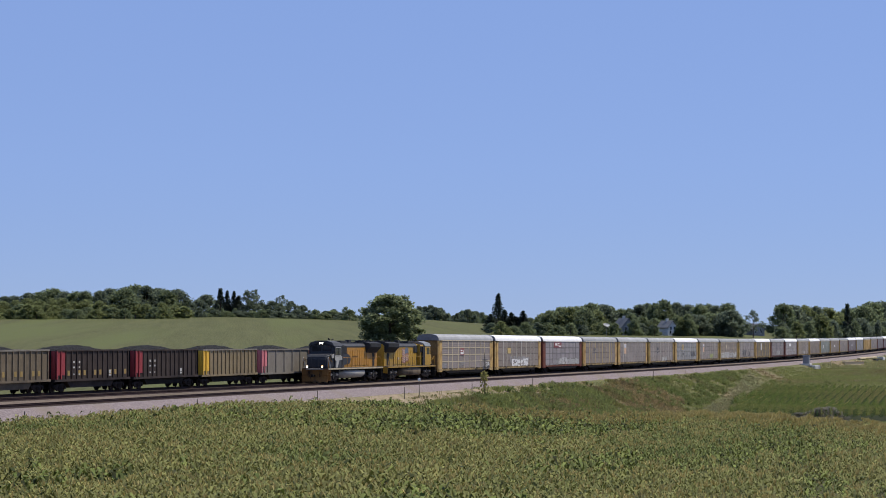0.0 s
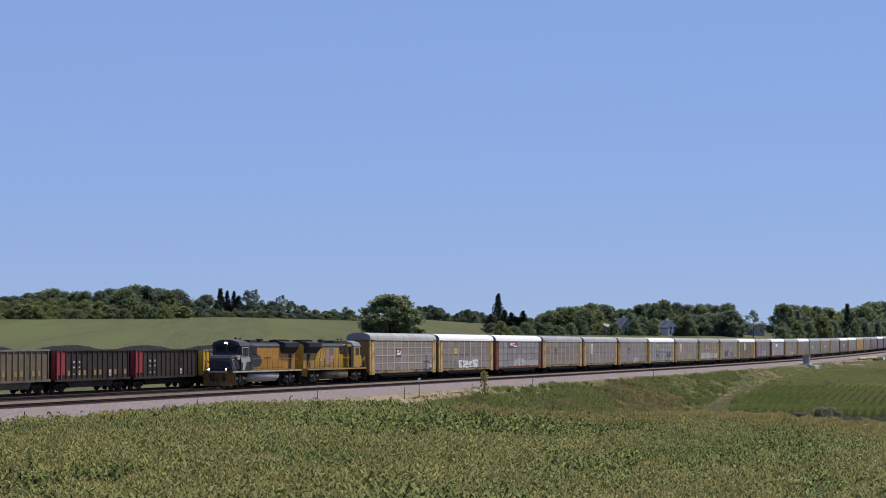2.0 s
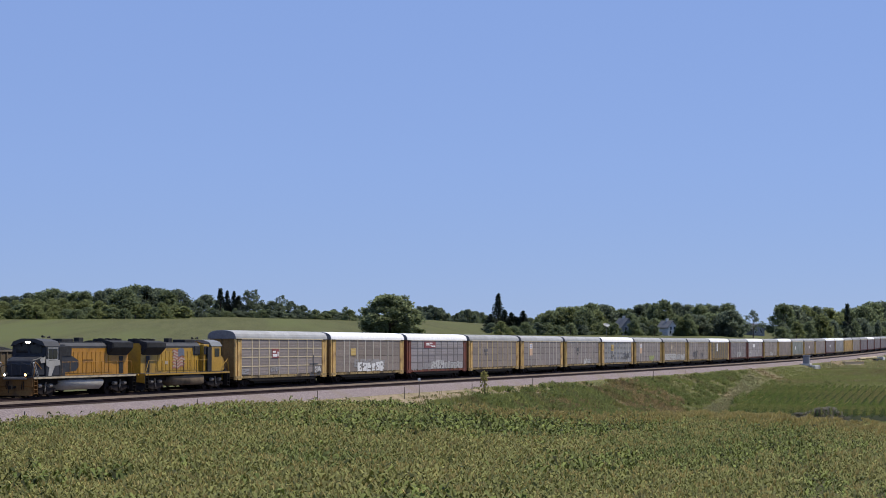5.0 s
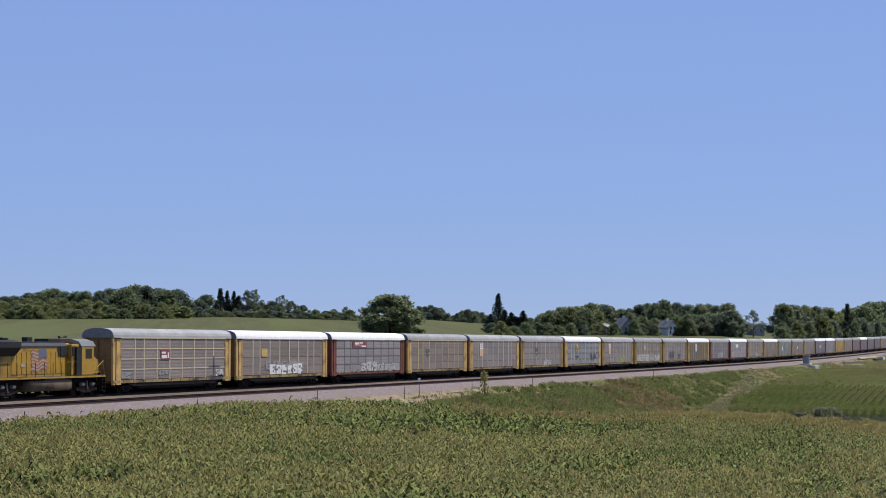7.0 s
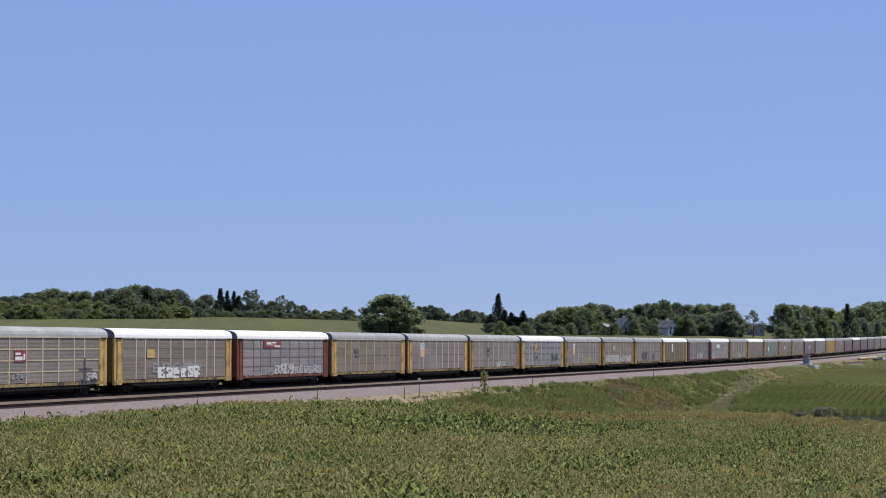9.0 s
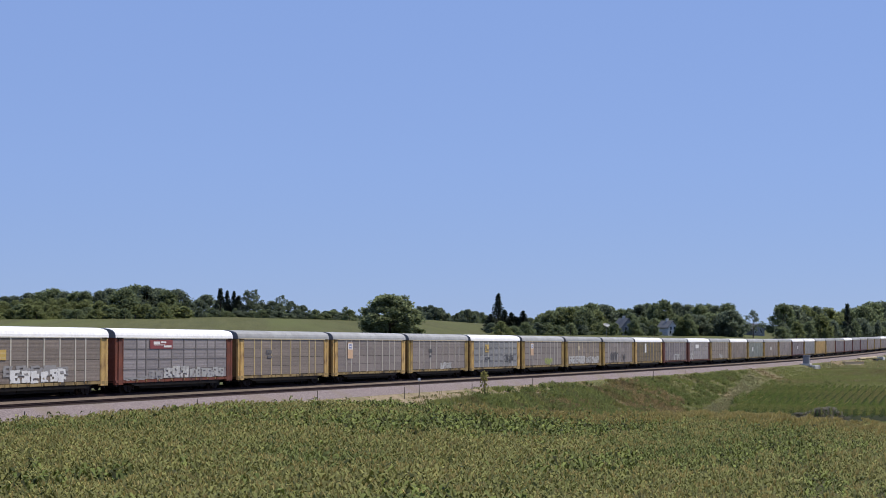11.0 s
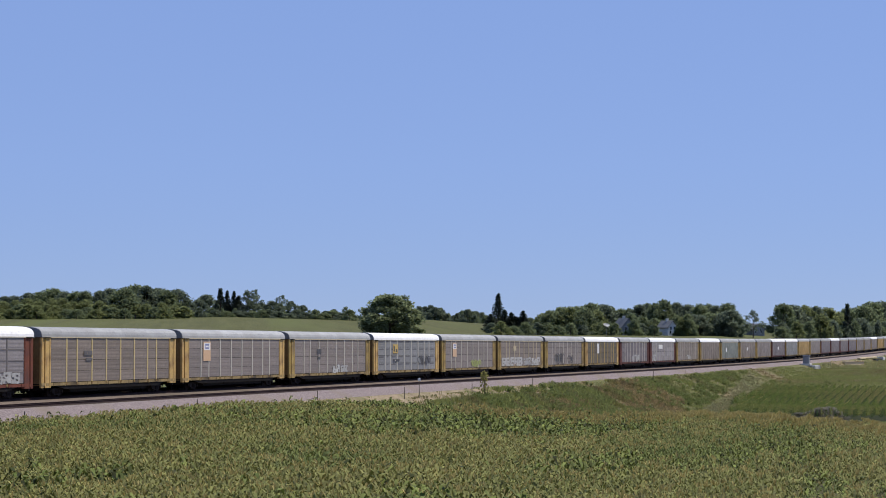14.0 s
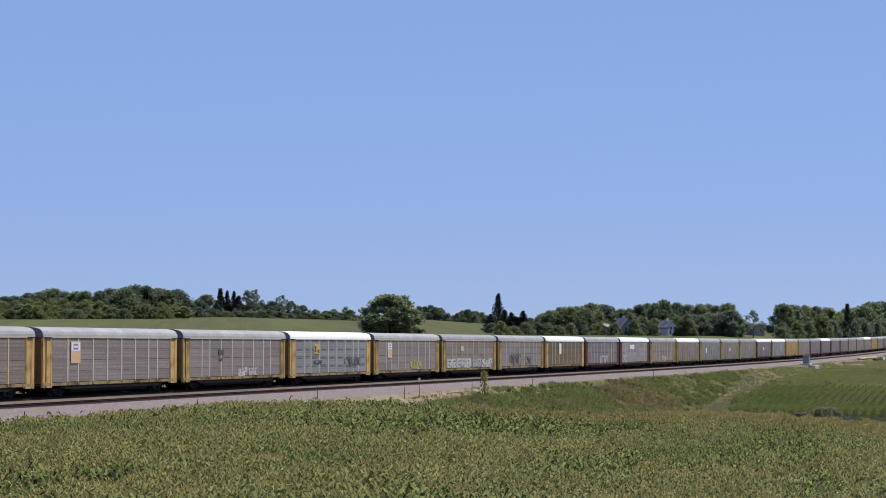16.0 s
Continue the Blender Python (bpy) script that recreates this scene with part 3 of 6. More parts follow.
def build_racks():
    rng = random.Random(5)
    for k, (roof, panel, ends, post) in enumerate(RACKS, 1):
        if k in (6, 8, 9, 10) or k > 11 and ends is YELLOW:
            ends = YELLOW_DULL
        if k >= 12 and ends is RUST_RED:
            ends = RUST_DARK
        word = {"blue": "blue-grey", "green": "greenish grey", "pink": "pinkish grey", "mauve": "dull mauve"}.get(panel, panel)
        label = "%s automobile car with %s ends and %s roof" % (word, ENDS_WORD[ends.name], "white" if roof is ROOF_W else "grey metal")
        a = autorack(k, roof, panel, ends, post, k <= 14, label)
        MOVERS.append((a, MARK + (k - 4.5) * PITCH))
        yf = -Y_SIDE - 0.04

        def paint(mat, *args, **kw):
            ob = part("spray_paint", sprayed(rng, *args, **kw), mat, a, "loose sprayed paint strokes")
            ob.matrix_basis = pose(0, yf, 0)
            ob["kind"] = "stuff"

        def lettered(mat, *args):
            ob = part("spray_paint", blocks(rng, *args), mat, a, "pale blocky sprayed paint")
            ob.matrix_basis = pose(0, yf + (0.005 if mat is SPRAY_FAINT else 0.0), 0)
            ob["kind"] = "stuff"

        if k == 1:
            for gz in (2.115, 3.035, 3.945):
                part("girt", bevelled(SIDE0, -SIDE0, -Y_SIDE - 0.024, -Y_SIDE, gz - 0.05, gz + 0.05, 0.008), POST_Y, a)
            sign(a, -3.5, 2.95, 2.0, 0.95, SIGN_RED, ((0.15, 0.12, 1.2, 0.3, SIGN_WHITE), (0.15, 0.55, 0.9, 0.18, SIGN_WHITE), (1.5, 0.15, 0.3, 0.5, SIGN_WHITE)), "red sign with white bars")
            lettered(SPRAY_W, 9.6, 11.6, 1.2, 2.05, 2)
            part("spray_cross", box(box(bmesh.new(), 9.0, 9.25, -Y_SIDE - 0.046, -Y_SIDE - 0.036, 1.2, 3.2), 7.9, 10.6, -Y_SIDE - 0.046, -Y_SIDE - 0.036, 2.15, 2.3), SPRAY_K, a, "dark sprayed cross")
            paint(SPRAY_K, 8.0, 11.4, 0.98, 1.3, 5, w=0.09)
            lettered(SPRAY_FAINT, -12.0, -10.0, 1.3, 1.9, 1)
            paint(SPRAY_FAINT, -4.0, -1.0, 1.6, 2.0, 4, w=0.06)
        elif k == 2:
            sign(a, -6.8, 3.1, 1.7, 0.82, SIGN_GOLD, ((0.15, 0.12, 1.4, 0.1, POST_T), (0.15, 0.5, 1.4, 0.1, POST_T)), "faded gold square sign")
            lettered(SPRAY_BRIGHT, -4.4, -2.7, 1.2, 2.3, 1)
            lettered(SPRAY_BRIGHT, -2.4, 0.6, 1.2, 2.3, 2)
            lettered(SPRAY_BRIGHT, 0.9, 2.2, 1.25, 2.2, 1)
            lettered(SPRAY_BRIGHT, 2.5, 5.4, 1.2, 2.35, 2)
            lettered(SPRAY_FAINT, -5.6, 6.0, 1.75, 2.65, 5)
        elif k == 3:
            sign(a, -6.4, 3.95, 5.1, 0.82, SIGN_RED, ((0.8, 0.42, 1.4, 0.24, SIGN_WHITE), (2.4, 0.52, 1.2, 0.16, SIGN_WHITE), (0.8, 0.32, 2.6, 0.06, SIGN_WHITE), (3.1, 0.12, 1.7, 0.18, SIGN_WHITE)), "dark red sign with white bars")
            lettered(SPRAY_W, -3.2, 2.6, 1.2, 2.35, 3)
            lettered(SPRAY_GREY, 2.8, 5.4, 1.2, 2.2, 2)
            lettered(SPRAY_GREY, 5.6, 11.3, 1.2, 2.2, 4)
            lettered(SPRAY_FAINT, -11.8, -6.8, 1.12, 1.5, 4)
            lettered(SPRAY_FAINT, -6.6, -3.5, 1.15, 2.05, 2)
            for gz in (2.115, 3.035, 3.945):
                part("girt", bevelled(SIDE0, -SIDE0, -Y_SIDE - 0.018, -Y_SIDE, gz - 0.05, gz + 0.05, 0.006), POST_K, a)
        elif k == 4:
            sign(a, -5.9, 3.4, 1.6, 0.4, STENCIL, ((0.5, 0.1, 0.2, 0.2, PANELS["tan"]),), "dark stencilled bars")
            sign(a, -5.5, 2.95, 1.2, 0.25, STENCIL, (), "dark stencilled bars")
        elif k in (5, 8):
            sign(a, -8.6, 2.75, 1.8, 1.85, SIGN_ORANGE, ((0.1, 1.05, 1.6, 0.7, SIGN_WHITE), (0.45, 1.15, 0.9, 0.5, SIGN_BLUE), (0.55, 1.32, 0.7, 0.16, SIGN_WHITE)), "orange and white sign with a blue shape")
            if k == 8:
                paint(SPRAY_G, 0.5, 5.5, 1.3, 2.3, 4, w=0.1)
        elif k == 6:
            sign(a, -5.0, 3.35, 1.4, 0.5, SPRAY_K, (), "small dark plate")
            sign(a, -4.8, 2.75, 0.9, 0.25, SPRAY_K, (), "small dark plate")
            lettered(SPRAY_W, 0.2, 2.7, 1.15, 2.1, 2)
            lettered(SPRAY_GREY, 3.0, 5.4, 1.2, 2.0, 2)
        elif k == 7:
            sign(a, -6.2, 3.3, 2.0, 1.1, SIGN_GOLD, ((0.2, 0.2, 0.5, 0.7, SPRAY_K), (1.1, 0.15, 0.6, 0.35, SPRAY_K)), "gold sign with dark bars")
            sign(a, -6.2, 2.3, 2.6, 0.3, SPRAY_K, ((0.8, 0.08, 0.3, 0.14, POST_G),), "dark stencilled bars")
            paint(SPRAY_K, 4.2, 9.6, 1.7, 3.0, 4, w=0.06)
            x = SIDE0
            for w in BAYS:
                for _, z1 in ROWS_Z:
                    slot = bmesh.new()
                    box(slot, x + 0.45, x + w - 0.75, -Y_SIDE - 0.012, -Y_SIDE, z1 - 0.2, z1 - 0.06)
                    part("vent_slot", slot, STENCIL, a, "dark slot along the panel's top")
                x += w
        elif k == 9:
            lettered(SPRAY_W, -11.5, 0.5, 1.2, 2.7, 5)
            lettered(SPRAY_GREY, 1.0, 5.5, 1.3, 2.5, 3)
            lettered(SPRAY_W, 6.0, 11.2, 1.2, 2.5, 3)
            sign(a, -5.0, 3.5, 1.6, 0.7, POST_Y, (), "small faded plate")
        elif k == 10:
            paint(SPRAY_K, -7.5, -0.5, 1.2, 3.0, 4, w=0.09)
            paint(SPRAY_K, 1.5, 5.5, 1.4, 2.8, 2, w=0.07)
        elif k == 11:
            sign(a, -4.6, 2.9, 1.5, 1.7, SIGN_WHITE, (), "white sign")
        elif k == 12:
            paint(SPRAY_W, -2.5, 4.0, 1.2, 2.5, 4, w=0.14)
        elif k == 13:
            sign(a, -5.0, 3.6, 4.0, 0.8, SIGN_WHITE, (), "white sign")
            paint(SPRAY_W, -12.0, -8.0, 1.2, 2.4, 3, w=0.14)
        elif k == 14:
            paint(SPRAY_W, -2.0, 3.0, 1.2, 2.2, 3, w=0.1)
        elif k == 16:
            sign(a, -6.5, 2.6, 1.5, 1.0, SIGN_WHITE, (), "white sign")
        elif k in (17, 19):
            sign(a, -2.0, 2.8, 2.0, 0.8, SIGN_WHITE, (), "pale sign")


build_racks()

# ---- loaded coal cars standing on the far track ----
COAL = material("coal", (0.012, 0.012, 0.013), (0.035, 0.034, 0.034), 2.5, 0.85, bump=1.0, bump_far=0.15)
COAL_BROWN = material("coal_car_brown", (0.038, 0.029, 0.026), (0.062, 0.047, 0.042), 0.9, 0.7, bump=0.1, c=(0.026, 0.021, 0.020), patch=0.5)
COAL_TAN = material("coal_car_tan", (0.125, 0.098, 0.068), (0.175, 0.14, 0.098), 0.9, 0.7, bump=0.1, c=(0.10, 0.082, 0.062), patch=0.5)
COAL_OCHRE = material("coal_car_ochre", (0.19, 0.145, 0.085), (0.25, 0.195, 0.12), 0.9, 0.7, bump=0.1, c=(0.15, 0.12, 0.08), patch=0.5)
COAL_GREY = material("coal_car_grey", (0.17, 0.152, 0.13), (0.22, 0.20, 0.172), 0.9, 0.7, bump=0.1, c=(0.16, 0.14, 0.12), patch=0.5)
END_RED = material("end_red", (0.22, 0.025, 0.03), (0.30, 0.04, 0.045), 1.2, 0.6, c=(0.15, 0.02, 0.02), patch=0.7)
END_PINK = material("end_faded_red", (0.50, 0.14, 0.16), (0.58, 0.20, 0.21), 1.2, 0.6, c=(0.4, 0.1, 0.12), patch=0.7)
END_YELLOW = material("end_yellow", (0.60, 0.34, 0.03), (0.72, 0.44, 0.05), 1.2, 0.55, c=(0.45, 0.26, 0.04), patch=0.7)
MARK_PALE = material("stencil_pale", (0.40, 0.39, 0.37), (0.52, 0.51, 0.48), 2, 0.6)
RUST_SPOT = material("ochre_patch", (0.26, 0.18, 0.07), (0.34, 0.24, 0.10), 2, 0.8)


def coal_heap(seed):
    rng = np.random.default_rng(seed)
    nx, ny = 44, 12
    X, Y = np.meshgrid(np.linspace(-7.25, 7.25, nx), np.linspace(-1.38, 1.38, ny), indexing="ij")
    long = np.interp(X, (-7.3, -6.5, -4.6, -1.5, 1.2, 3.4, 7.3), (0.0, 0.30, 0.50, 0.56, 0.42, 0.04, -0.1))
    Z = 3.62 + long * (1 - (np.abs(Y) / 1.5) ** 2.2) + rng.normal(0, 0.025, X.shape)
    i = (np.arange(nx - 1)[:, None] * ny + np.arange(ny - 1)[None]).ravel()
    return mesh_from("coal_load", np.stack((X, Y, Z), -1).reshape(-1, 3), np.stack((i, i + ny, i + ny + 1, i + 1), 1), [COAL])


def coal_car(x, side, end, ribs, label, marks=(), spots=False, seed=1):
    z = 0.1 + float(rail_z(x))
    c = thing("coal_car", pose(x, 4.27, z), label, "railcar", "loaded coal cars on the far track")
    part("body", box(box(box(box(box(bmesh.new(), -7.4, 7.4, -1.42, -1.36, 1.15, 3.7), -7.4, 7.4, 1.36, 1.42, 1.15, 3.7), -7.4, -7.32, -1.36, 1.36, 1.15, 3.7),
                         7.32, 7.4, -1.36, 1.36, 1.15, 3.7), -7.3, 7.3, -1.35, 1.35, 1.1, 1.3), side, c)
    bm = bmesh.new()
    prism(bm, [(-4.9, 1.14), (-4.2, 0.42), (4.2, 0.42), (4.9, 1.14)], -1.2, 1.2)
    part("tub_floor", bm, BLACK if not spots else side, c)
    part("top_rail", box(box(bmesh.new(), -7.45, 7.45, -1.52, -1.34, 3.64, 3.78), -7.45, 7.45, 1.34, 1.52, 3.64, 3.78), COAL_GREY if side is not COAL_BROWN else COAL_BROWN, c)
    part("side_sill", box(box(bmesh.new(), -7.7, 7.7, -1.5, -1.3, 1.0, 1.2), -7.7, 7.7, 1.3, 1.5, 1.0, 1.2), side, c)
    part("centre_sill", box(bmesh.new(), -7.8, 7.8, -0.3, 0.3, 0.68, 1.12), BLACK, c)
    for i in range(ribs):
        xr = -5.55 + i * (12.75 / (ribs - 1))
        for s in (-1, 1):
            shared(("rib", side.name, ribs > 9), "rib", lambda: box(bmesh.new(), -0.06, 0.06, -0.09, 0.0, 1.2, 3.64), side, c, pose(xr, s * 1.42, 0, 0, 0, 0 if s < 0 else 180))
    # painted end: side sheet and slope posts
    for s in (-1, 1):
        shared(("endpanel", end.name, spots), "end_panel", lambda: bevelled(-7.42, -5.75, -0.02, 0.04, 1.9 if end is END_PINK else 1.55, 3.62, 0.01), end, c, pose(0, 1.44 * s, 0))
    shared(("endsheet", end.name), "end_sheet", lambda: bevelled(-7.46, -7.41, -1.36, 1.36, 1.2, 3.66, 0.01), end, c)
    for xx in (-7.4, -6.6):
        shared(("endrib", end.name), "end_rib", lambda: box(bmesh.new(), -0.07, 0.07, -0.11, 0.0, 1.2, 3.64), end, c, pose(xx, -1.44, 0))
    for e in (-1, 1):
        for yb in (-0.9, 0.0, 0.9):
            shared("endpost", "end_post", lambda: box(bmesh.new(), -0.12, 0.0, -0.07, 0.07, 1.1, 3.7), BLACK, c, pose(e * 7.4 + (0.12 if e > 0 else 0), yb, 0))
        shared("platform", "end_platform", lambda: box(bmesh.new(), -0.25, 0.25, -1.4, 1.4, 0.95, 1.05), BLACK, c, pose(e * 7.55, 0, 0))
        truck(c, e * 6.0, (-0.9, 0.9), 0.46)
        coupler(c, e * 7.75)
    load = link("coal_load", coal_heap(seed), c, "heaped black coal")
    for bx, bz, w, h in marks:
        part("mark", box(bmesh.new(), bx, bx + w, -1.535, -1.515, bz, bz + h * 0.85), MARK_PALE, c)
    for i in range(ribs - 1 if spots else 0):
        if (i * 7 + seed) % 3:
            xr = -5.55 + (i + 0.5) * (12.75 / (ribs - 1))
            part("ochre_patch", box(bmesh.new(), xr - 0.22, xr + 0.22, -1.45, -1.425, 1.5, 1.95), RUST_SPOT, c)
    return c


MARKS = ((-4.3, 2.6, 0.3, 0.22), (-3.2, 2.6, 0.26, 0.22), (-4.3, 2.15, 0.3, 0.17), (-3.2, 2.15, 0.26, 0.17), (-4.25, 1.55, 0.2, 0.14), (-3.2, 1.55, 0.2, 0.14), (3.0, 1.6, 0.45, 0.36), (3.0, 1.38, 0.45, 0.16))
C0 = 194.5 - 8.1
coal_car(C0, COAL_TAN, COAL_TAN, 13, "dusty tan ribbed coal car, heaped with coal", (), True, 1)
coal_car(C0 + 16.25, COAL_BROWN, END_RED, 13, "dark brown ribbed coal car with a red end", MARKS, True, 2)
coal_car(C0 + 32.5, COAL_BROWN, END_RED, 13, "dark brown ribbed coal car with red end and white marks", MARKS, False, 3)
coal_car(C0 + 48.8, COAL_OCHRE, END_YELLOW, 13, "dusty tan ribbed coal car with a bright yellow end", (), False, 4)
coal_car(C0 + 65.1, COAL_GREY, END_PINK, 6, "smooth grey coal car with a faded red end", (), False, 5)
coal_car(C0 + 81.3, COAL_GREY, END_RED, 6, "grey coal car with a red end behind the engines", (), False, 6)
last_coal = coal_car(C0 + 97.5, COAL_BROWN, END_RED, 13, "dark brown ribbed coal car behind the passing train", (), False, 7)
for i in range(1, 11):
    cx = C0 + 97.5 + 16.25 * i
    copy_thing(last_coal, pose(cx, 4.27, 0.1 + float(rail_z(cx))))

# ---- diesel locomotives ----
ENG_YELLOW = material("engine_yellow", (0.34, 0.195, 0.018), (0.43, 0.25, 0.025), 0.7, 0.5, bump=0.05, c=(0.20, 0.12, 0.028), patch=0.6)
ENG_ORANGE = material("engine_orange", (0.34, 0.155, 0.013), (0.42, 0.20, 0.02), 0.7, 0.5, bump=0.05, c=(0.22, 0.11, 0.02), patch=0.6)
ENG_SLATE = material("engine_slate", (0.017, 0.019, 0.025), (0.030, 0.032, 0.039), 0.8, 0.6, bump=0.05, c=(0.04, 0.037, 0.035), patch=0.5)
ENG_GREY = material("engine_roof_grey", (0.026, 0.026, 0.029), (0.045, 0.045, 0.049), 0.8, 0.6, bump=0.1)
ENG_DARK = material("engine_grille", (0.02, 0.02, 0.022), (0.04, 0.04, 0.042), 3, 0.7, bump=0.3)
CAB_ROOF = material("cab_roof_grey", (0.13, 0.14, 0.155), (0.18, 0.19, 0.205), 0.8, 0.6, bump=0.1)
SILVER = material("engine_silver", (0.28, 0.27, 0.255), (0.38, 0.37, 0.345), 0.8, 0.5, 0.0)
TANK_TAN = material("tank_dusty", (0.17, 0.15, 0.125), (0.23, 0.205, 0.175), 0.8, 0.6)
TANK_BROWN = material("tank_brown", (0.12, 0.092, 0.062), (0.17, 0.132, 0.09), 0.8, 0.7, bump=0.1, c=(0.08, 0.062, 0.045), patch=0.6)
SILL_TAN = material("sill_tan", (0.40, 0.335, 0.22), (0.50, 0.425, 0.29), 1.0, 0.6, c=(0.25, 0.2, 0.13), patch=0.8)
RUST = material("pilot_rust", (0.12, 0.06, 0.022), (0.20, 0.105, 0.035), 1.2, 0.8, bump=0.2, c=(0.08, 0.05, 0.03), patch=0.8)
RAIL_W = material("handrail_pale", (0.5, 0.49, 0.45), (0.6, 0.58, 0.54), 2, 0.5)
GLASS = material("cab_glass", (0.012, 0.014, 0.017), (0.018, 0.02, 0.024), 1, 0.08)
LAMP = glow("headlight_glow", (1.0, 0.90, 0.72), 9.0)
LAMP_WARM = glow("ditch_light_glow", (1.0, 0.55, 0.22), 9.0)
FLAG_RED = material("flag_red", (0.25, 0.095, 0.075), (0.33, 0.13, 0.10), 2, 0.5)
FLAG_PALE = material("flag_pale", (0.33, 0.26, 0.20), (0.42, 0.34, 0.27), 2, 0.5)
FLAG_BLUE = material("flag_blue", (0.10, 0.115, 0.16), (0.14, 0.155, 0.20), 2, 0.5)


def locomotive(L, lead):
    """Six-axle road engine, cab at -x. lead: the slate-nosed one with lights burning; else all yellow."""
    hood = ENG_ORANGE if lead else ENG_YELLOW
    face = ENG_SLATE if lead else ENG_YELLOW
    a = thing("locomotive", pose(0, 0, 0), "slate-nosed orange diesel locomotive with lit headlights" if lead else "yellow diesel locomotive with a striped flag panel, running cab last", "locomotive", "engines of the passing train")
    H = L / 2
    part("deck", bevelled(-H + 0.95, H - 0.95, -1.55, 1.55, 1.50, 1.72, 0.03), ENG_GREY, a)
    part("frame_sill", box(box(bmesh.new(), -H + 1.0, H - 1.0, -1.60, -1.50, 1.54, 1.68), -H + 1.0, H - 1.0, 1.50, 1.60, 1.54, 1.68), SILL_TAN if lead else ENG_YELLOW, a, "pale sill stripe" if lead else "")
    part("centre_frame", box(bmesh.new(), -H + 1.2, H - 1.2, -0.75, 0.75, 1.0, 1.5), BLACK, a)
    # fuel tank with chamfered lower edges
    bm = bmesh.new()
    if lead:
        tank = [(-1.35, 1.38), (-1.45, 1.2), (-1.38, 0.85), (-1.0, 0.52), (1.0, 0.52), (1.38, 0.85), (1.45, 1.2), (1.35, 1.38)]
    else:
        tank = [(-1.38, 1.4), (-1.45, 1.32), (-1.45, 0.66), (-1.2, 0.5), (1.2, 0.5), (1.45, 0.66), (1.45, 1.32), (1.38, 1.4)]
    prism(bm, tank, -3.9, 3.5, "x")
    bmesh.ops.bevel(bm, geom=[e for e in bm.edges if abs(e.verts[0].co.x - e.verts[1].co.x) < 1e-4], offset=0.06, segments=2, affect="EDGES")
    part("fuel_tank", bm, SILVER if lead else TANK_BROWN, a, "silver fuel tank" if lead else "dusty fuel tank", True)
    part("air_tank", tube(tube(bmesh.new(), (-3.1, -1.3, 1.44), (1.0, -1.3, 1.44), 0.12, 10), (-3.1, 1.3, 1.44), (1.0, 1.3, 1.44), 0.12, 10), ENG_GREY, a)
    for e in (-1, 1):
        t = truck(a, e * 7.15, (-1.75, 0.0, 1.75), 0.53, 1.12)
        for s in (-1, 1):
            for x in (-1.3, 0.6):
                shared("brakecyl", "brake_cylinder", lambda: tube(bmesh.new(), (0, 0, 0), (0.55, 0, 0), 0.16, 10), TANK_TAN, t, pose(x, s * 1.22, 0.95))
            shared("strut", "damper", lambda: tube(bmesh.new(), (-0.1, 0, 0.5), (0.1, 0, 1.25), 0.07, 8), TANK_TAN, t, pose(0, s * 1.25, 0))
        coupler(a, e * (H - 0.5), 0.87)
        # pilot plate and plough
        bm = bmesh.new()
        x0 = H - 0.95
        prism(bm, [(x0 - 0.1, 1.66), (x0 + 0.05, 1.66), (x0 + 0.08, 0.95), (x0 - 0.05, 0.8), (x0 - 0.1, 0.8)], -1.52, 1.52)
        p = part("pilot", bm, RUST if lead and e < 0 else BLACK if lead else ENG_YELLOW, a, "rust-stained orange pilot plate" if lead and e < 0 else "")
        # V-shaped plough under the plate
        bm = bmesh.new()
        rim = []
        for y, fore in ((-1.5, 0.0), (-1.1, 0.16), (-0.45, 0.34), (0.0, 0.40), (0.45, 0.34), (1.1, 0.16), (1.5, 0.0)):
            rim.append([bm.verts.new(q) for q in ((x0 - 0.02 + fore * 0.3, y, 0.95), (x0 + 0.02 + fore * 0.6, y, 0.55), (x0 + 0.16 + fore, y, 0.2), (x0 - 0.08, y, 0.2), (x0 - 0.1, y, 0.95))])
        for q, r in zip(rim, rim[1:]):
            for j in range(5):
                bm.faces.new((q[j], q[(j + 1) % 5], r[(j + 1) % 5], r[j]))
        bm.faces.new(rim[0][::-1])
        bm.faces.new(rim[-1])
        bmesh.ops.recalc_face_normals(bm, faces=bm.faces[:])
        plough = part("plough", bm, RUST if lead and e < 0 else BLACK, a)
        buffer = part("anticlimber", bevelled(x0 - 0.05, x0 + 0.28, -1.0, 1.0, 1.5, 1.68, 0.04), TANK_TAN if lead else ENG_YELLOW, a, "ribbed buffer ledge")
        hoses = bmesh.new()
        for y in (-0.75, -0.6, 0.6, 0.75):
            tube(hoses, (x0 + 0.06, y, 1.35), (x0 + 0.2, y * 1.05, 1.0), 0.03, 6)
            tube(hoses, (x0 + 0.2, y * 1.05, 1.0), (x0 + 0.16, y, 0.7), 0.03, 6)
        hose = part("air_hoses", hoses, BLACK, a)
        if e < 0:
            for q in (p, plough, buffer, hose):
                q.matrix_basis = pose(0, 0, 0, 0, 0, 180)
        # step wells
        for s in (-1, 1):
            bm = bmesh.new()
            for i in range(4):
                box(bm, -0.3, 0.3, -0.2, 0.2, 0.35 + i * 0.32, 0.39 + i * 0.32)
            box(bm, -0.34, -0.28, -0.22, 0.22, 0.3, 1.66)
            box(bm, 0.28, 0.34, -0.22, 0.22, 0.3, 1.66)
            st = part("steps", bm, BLACK if e > 0 or not lead else RUST, a)
            st.matrix_basis = pose(e * (H - 1.35), s * 1.38, 0)
    # nose
    xn, xc, xr = -H + 1.5, -H + 3.2, -H + 5.6
    bm = bmesh.new()
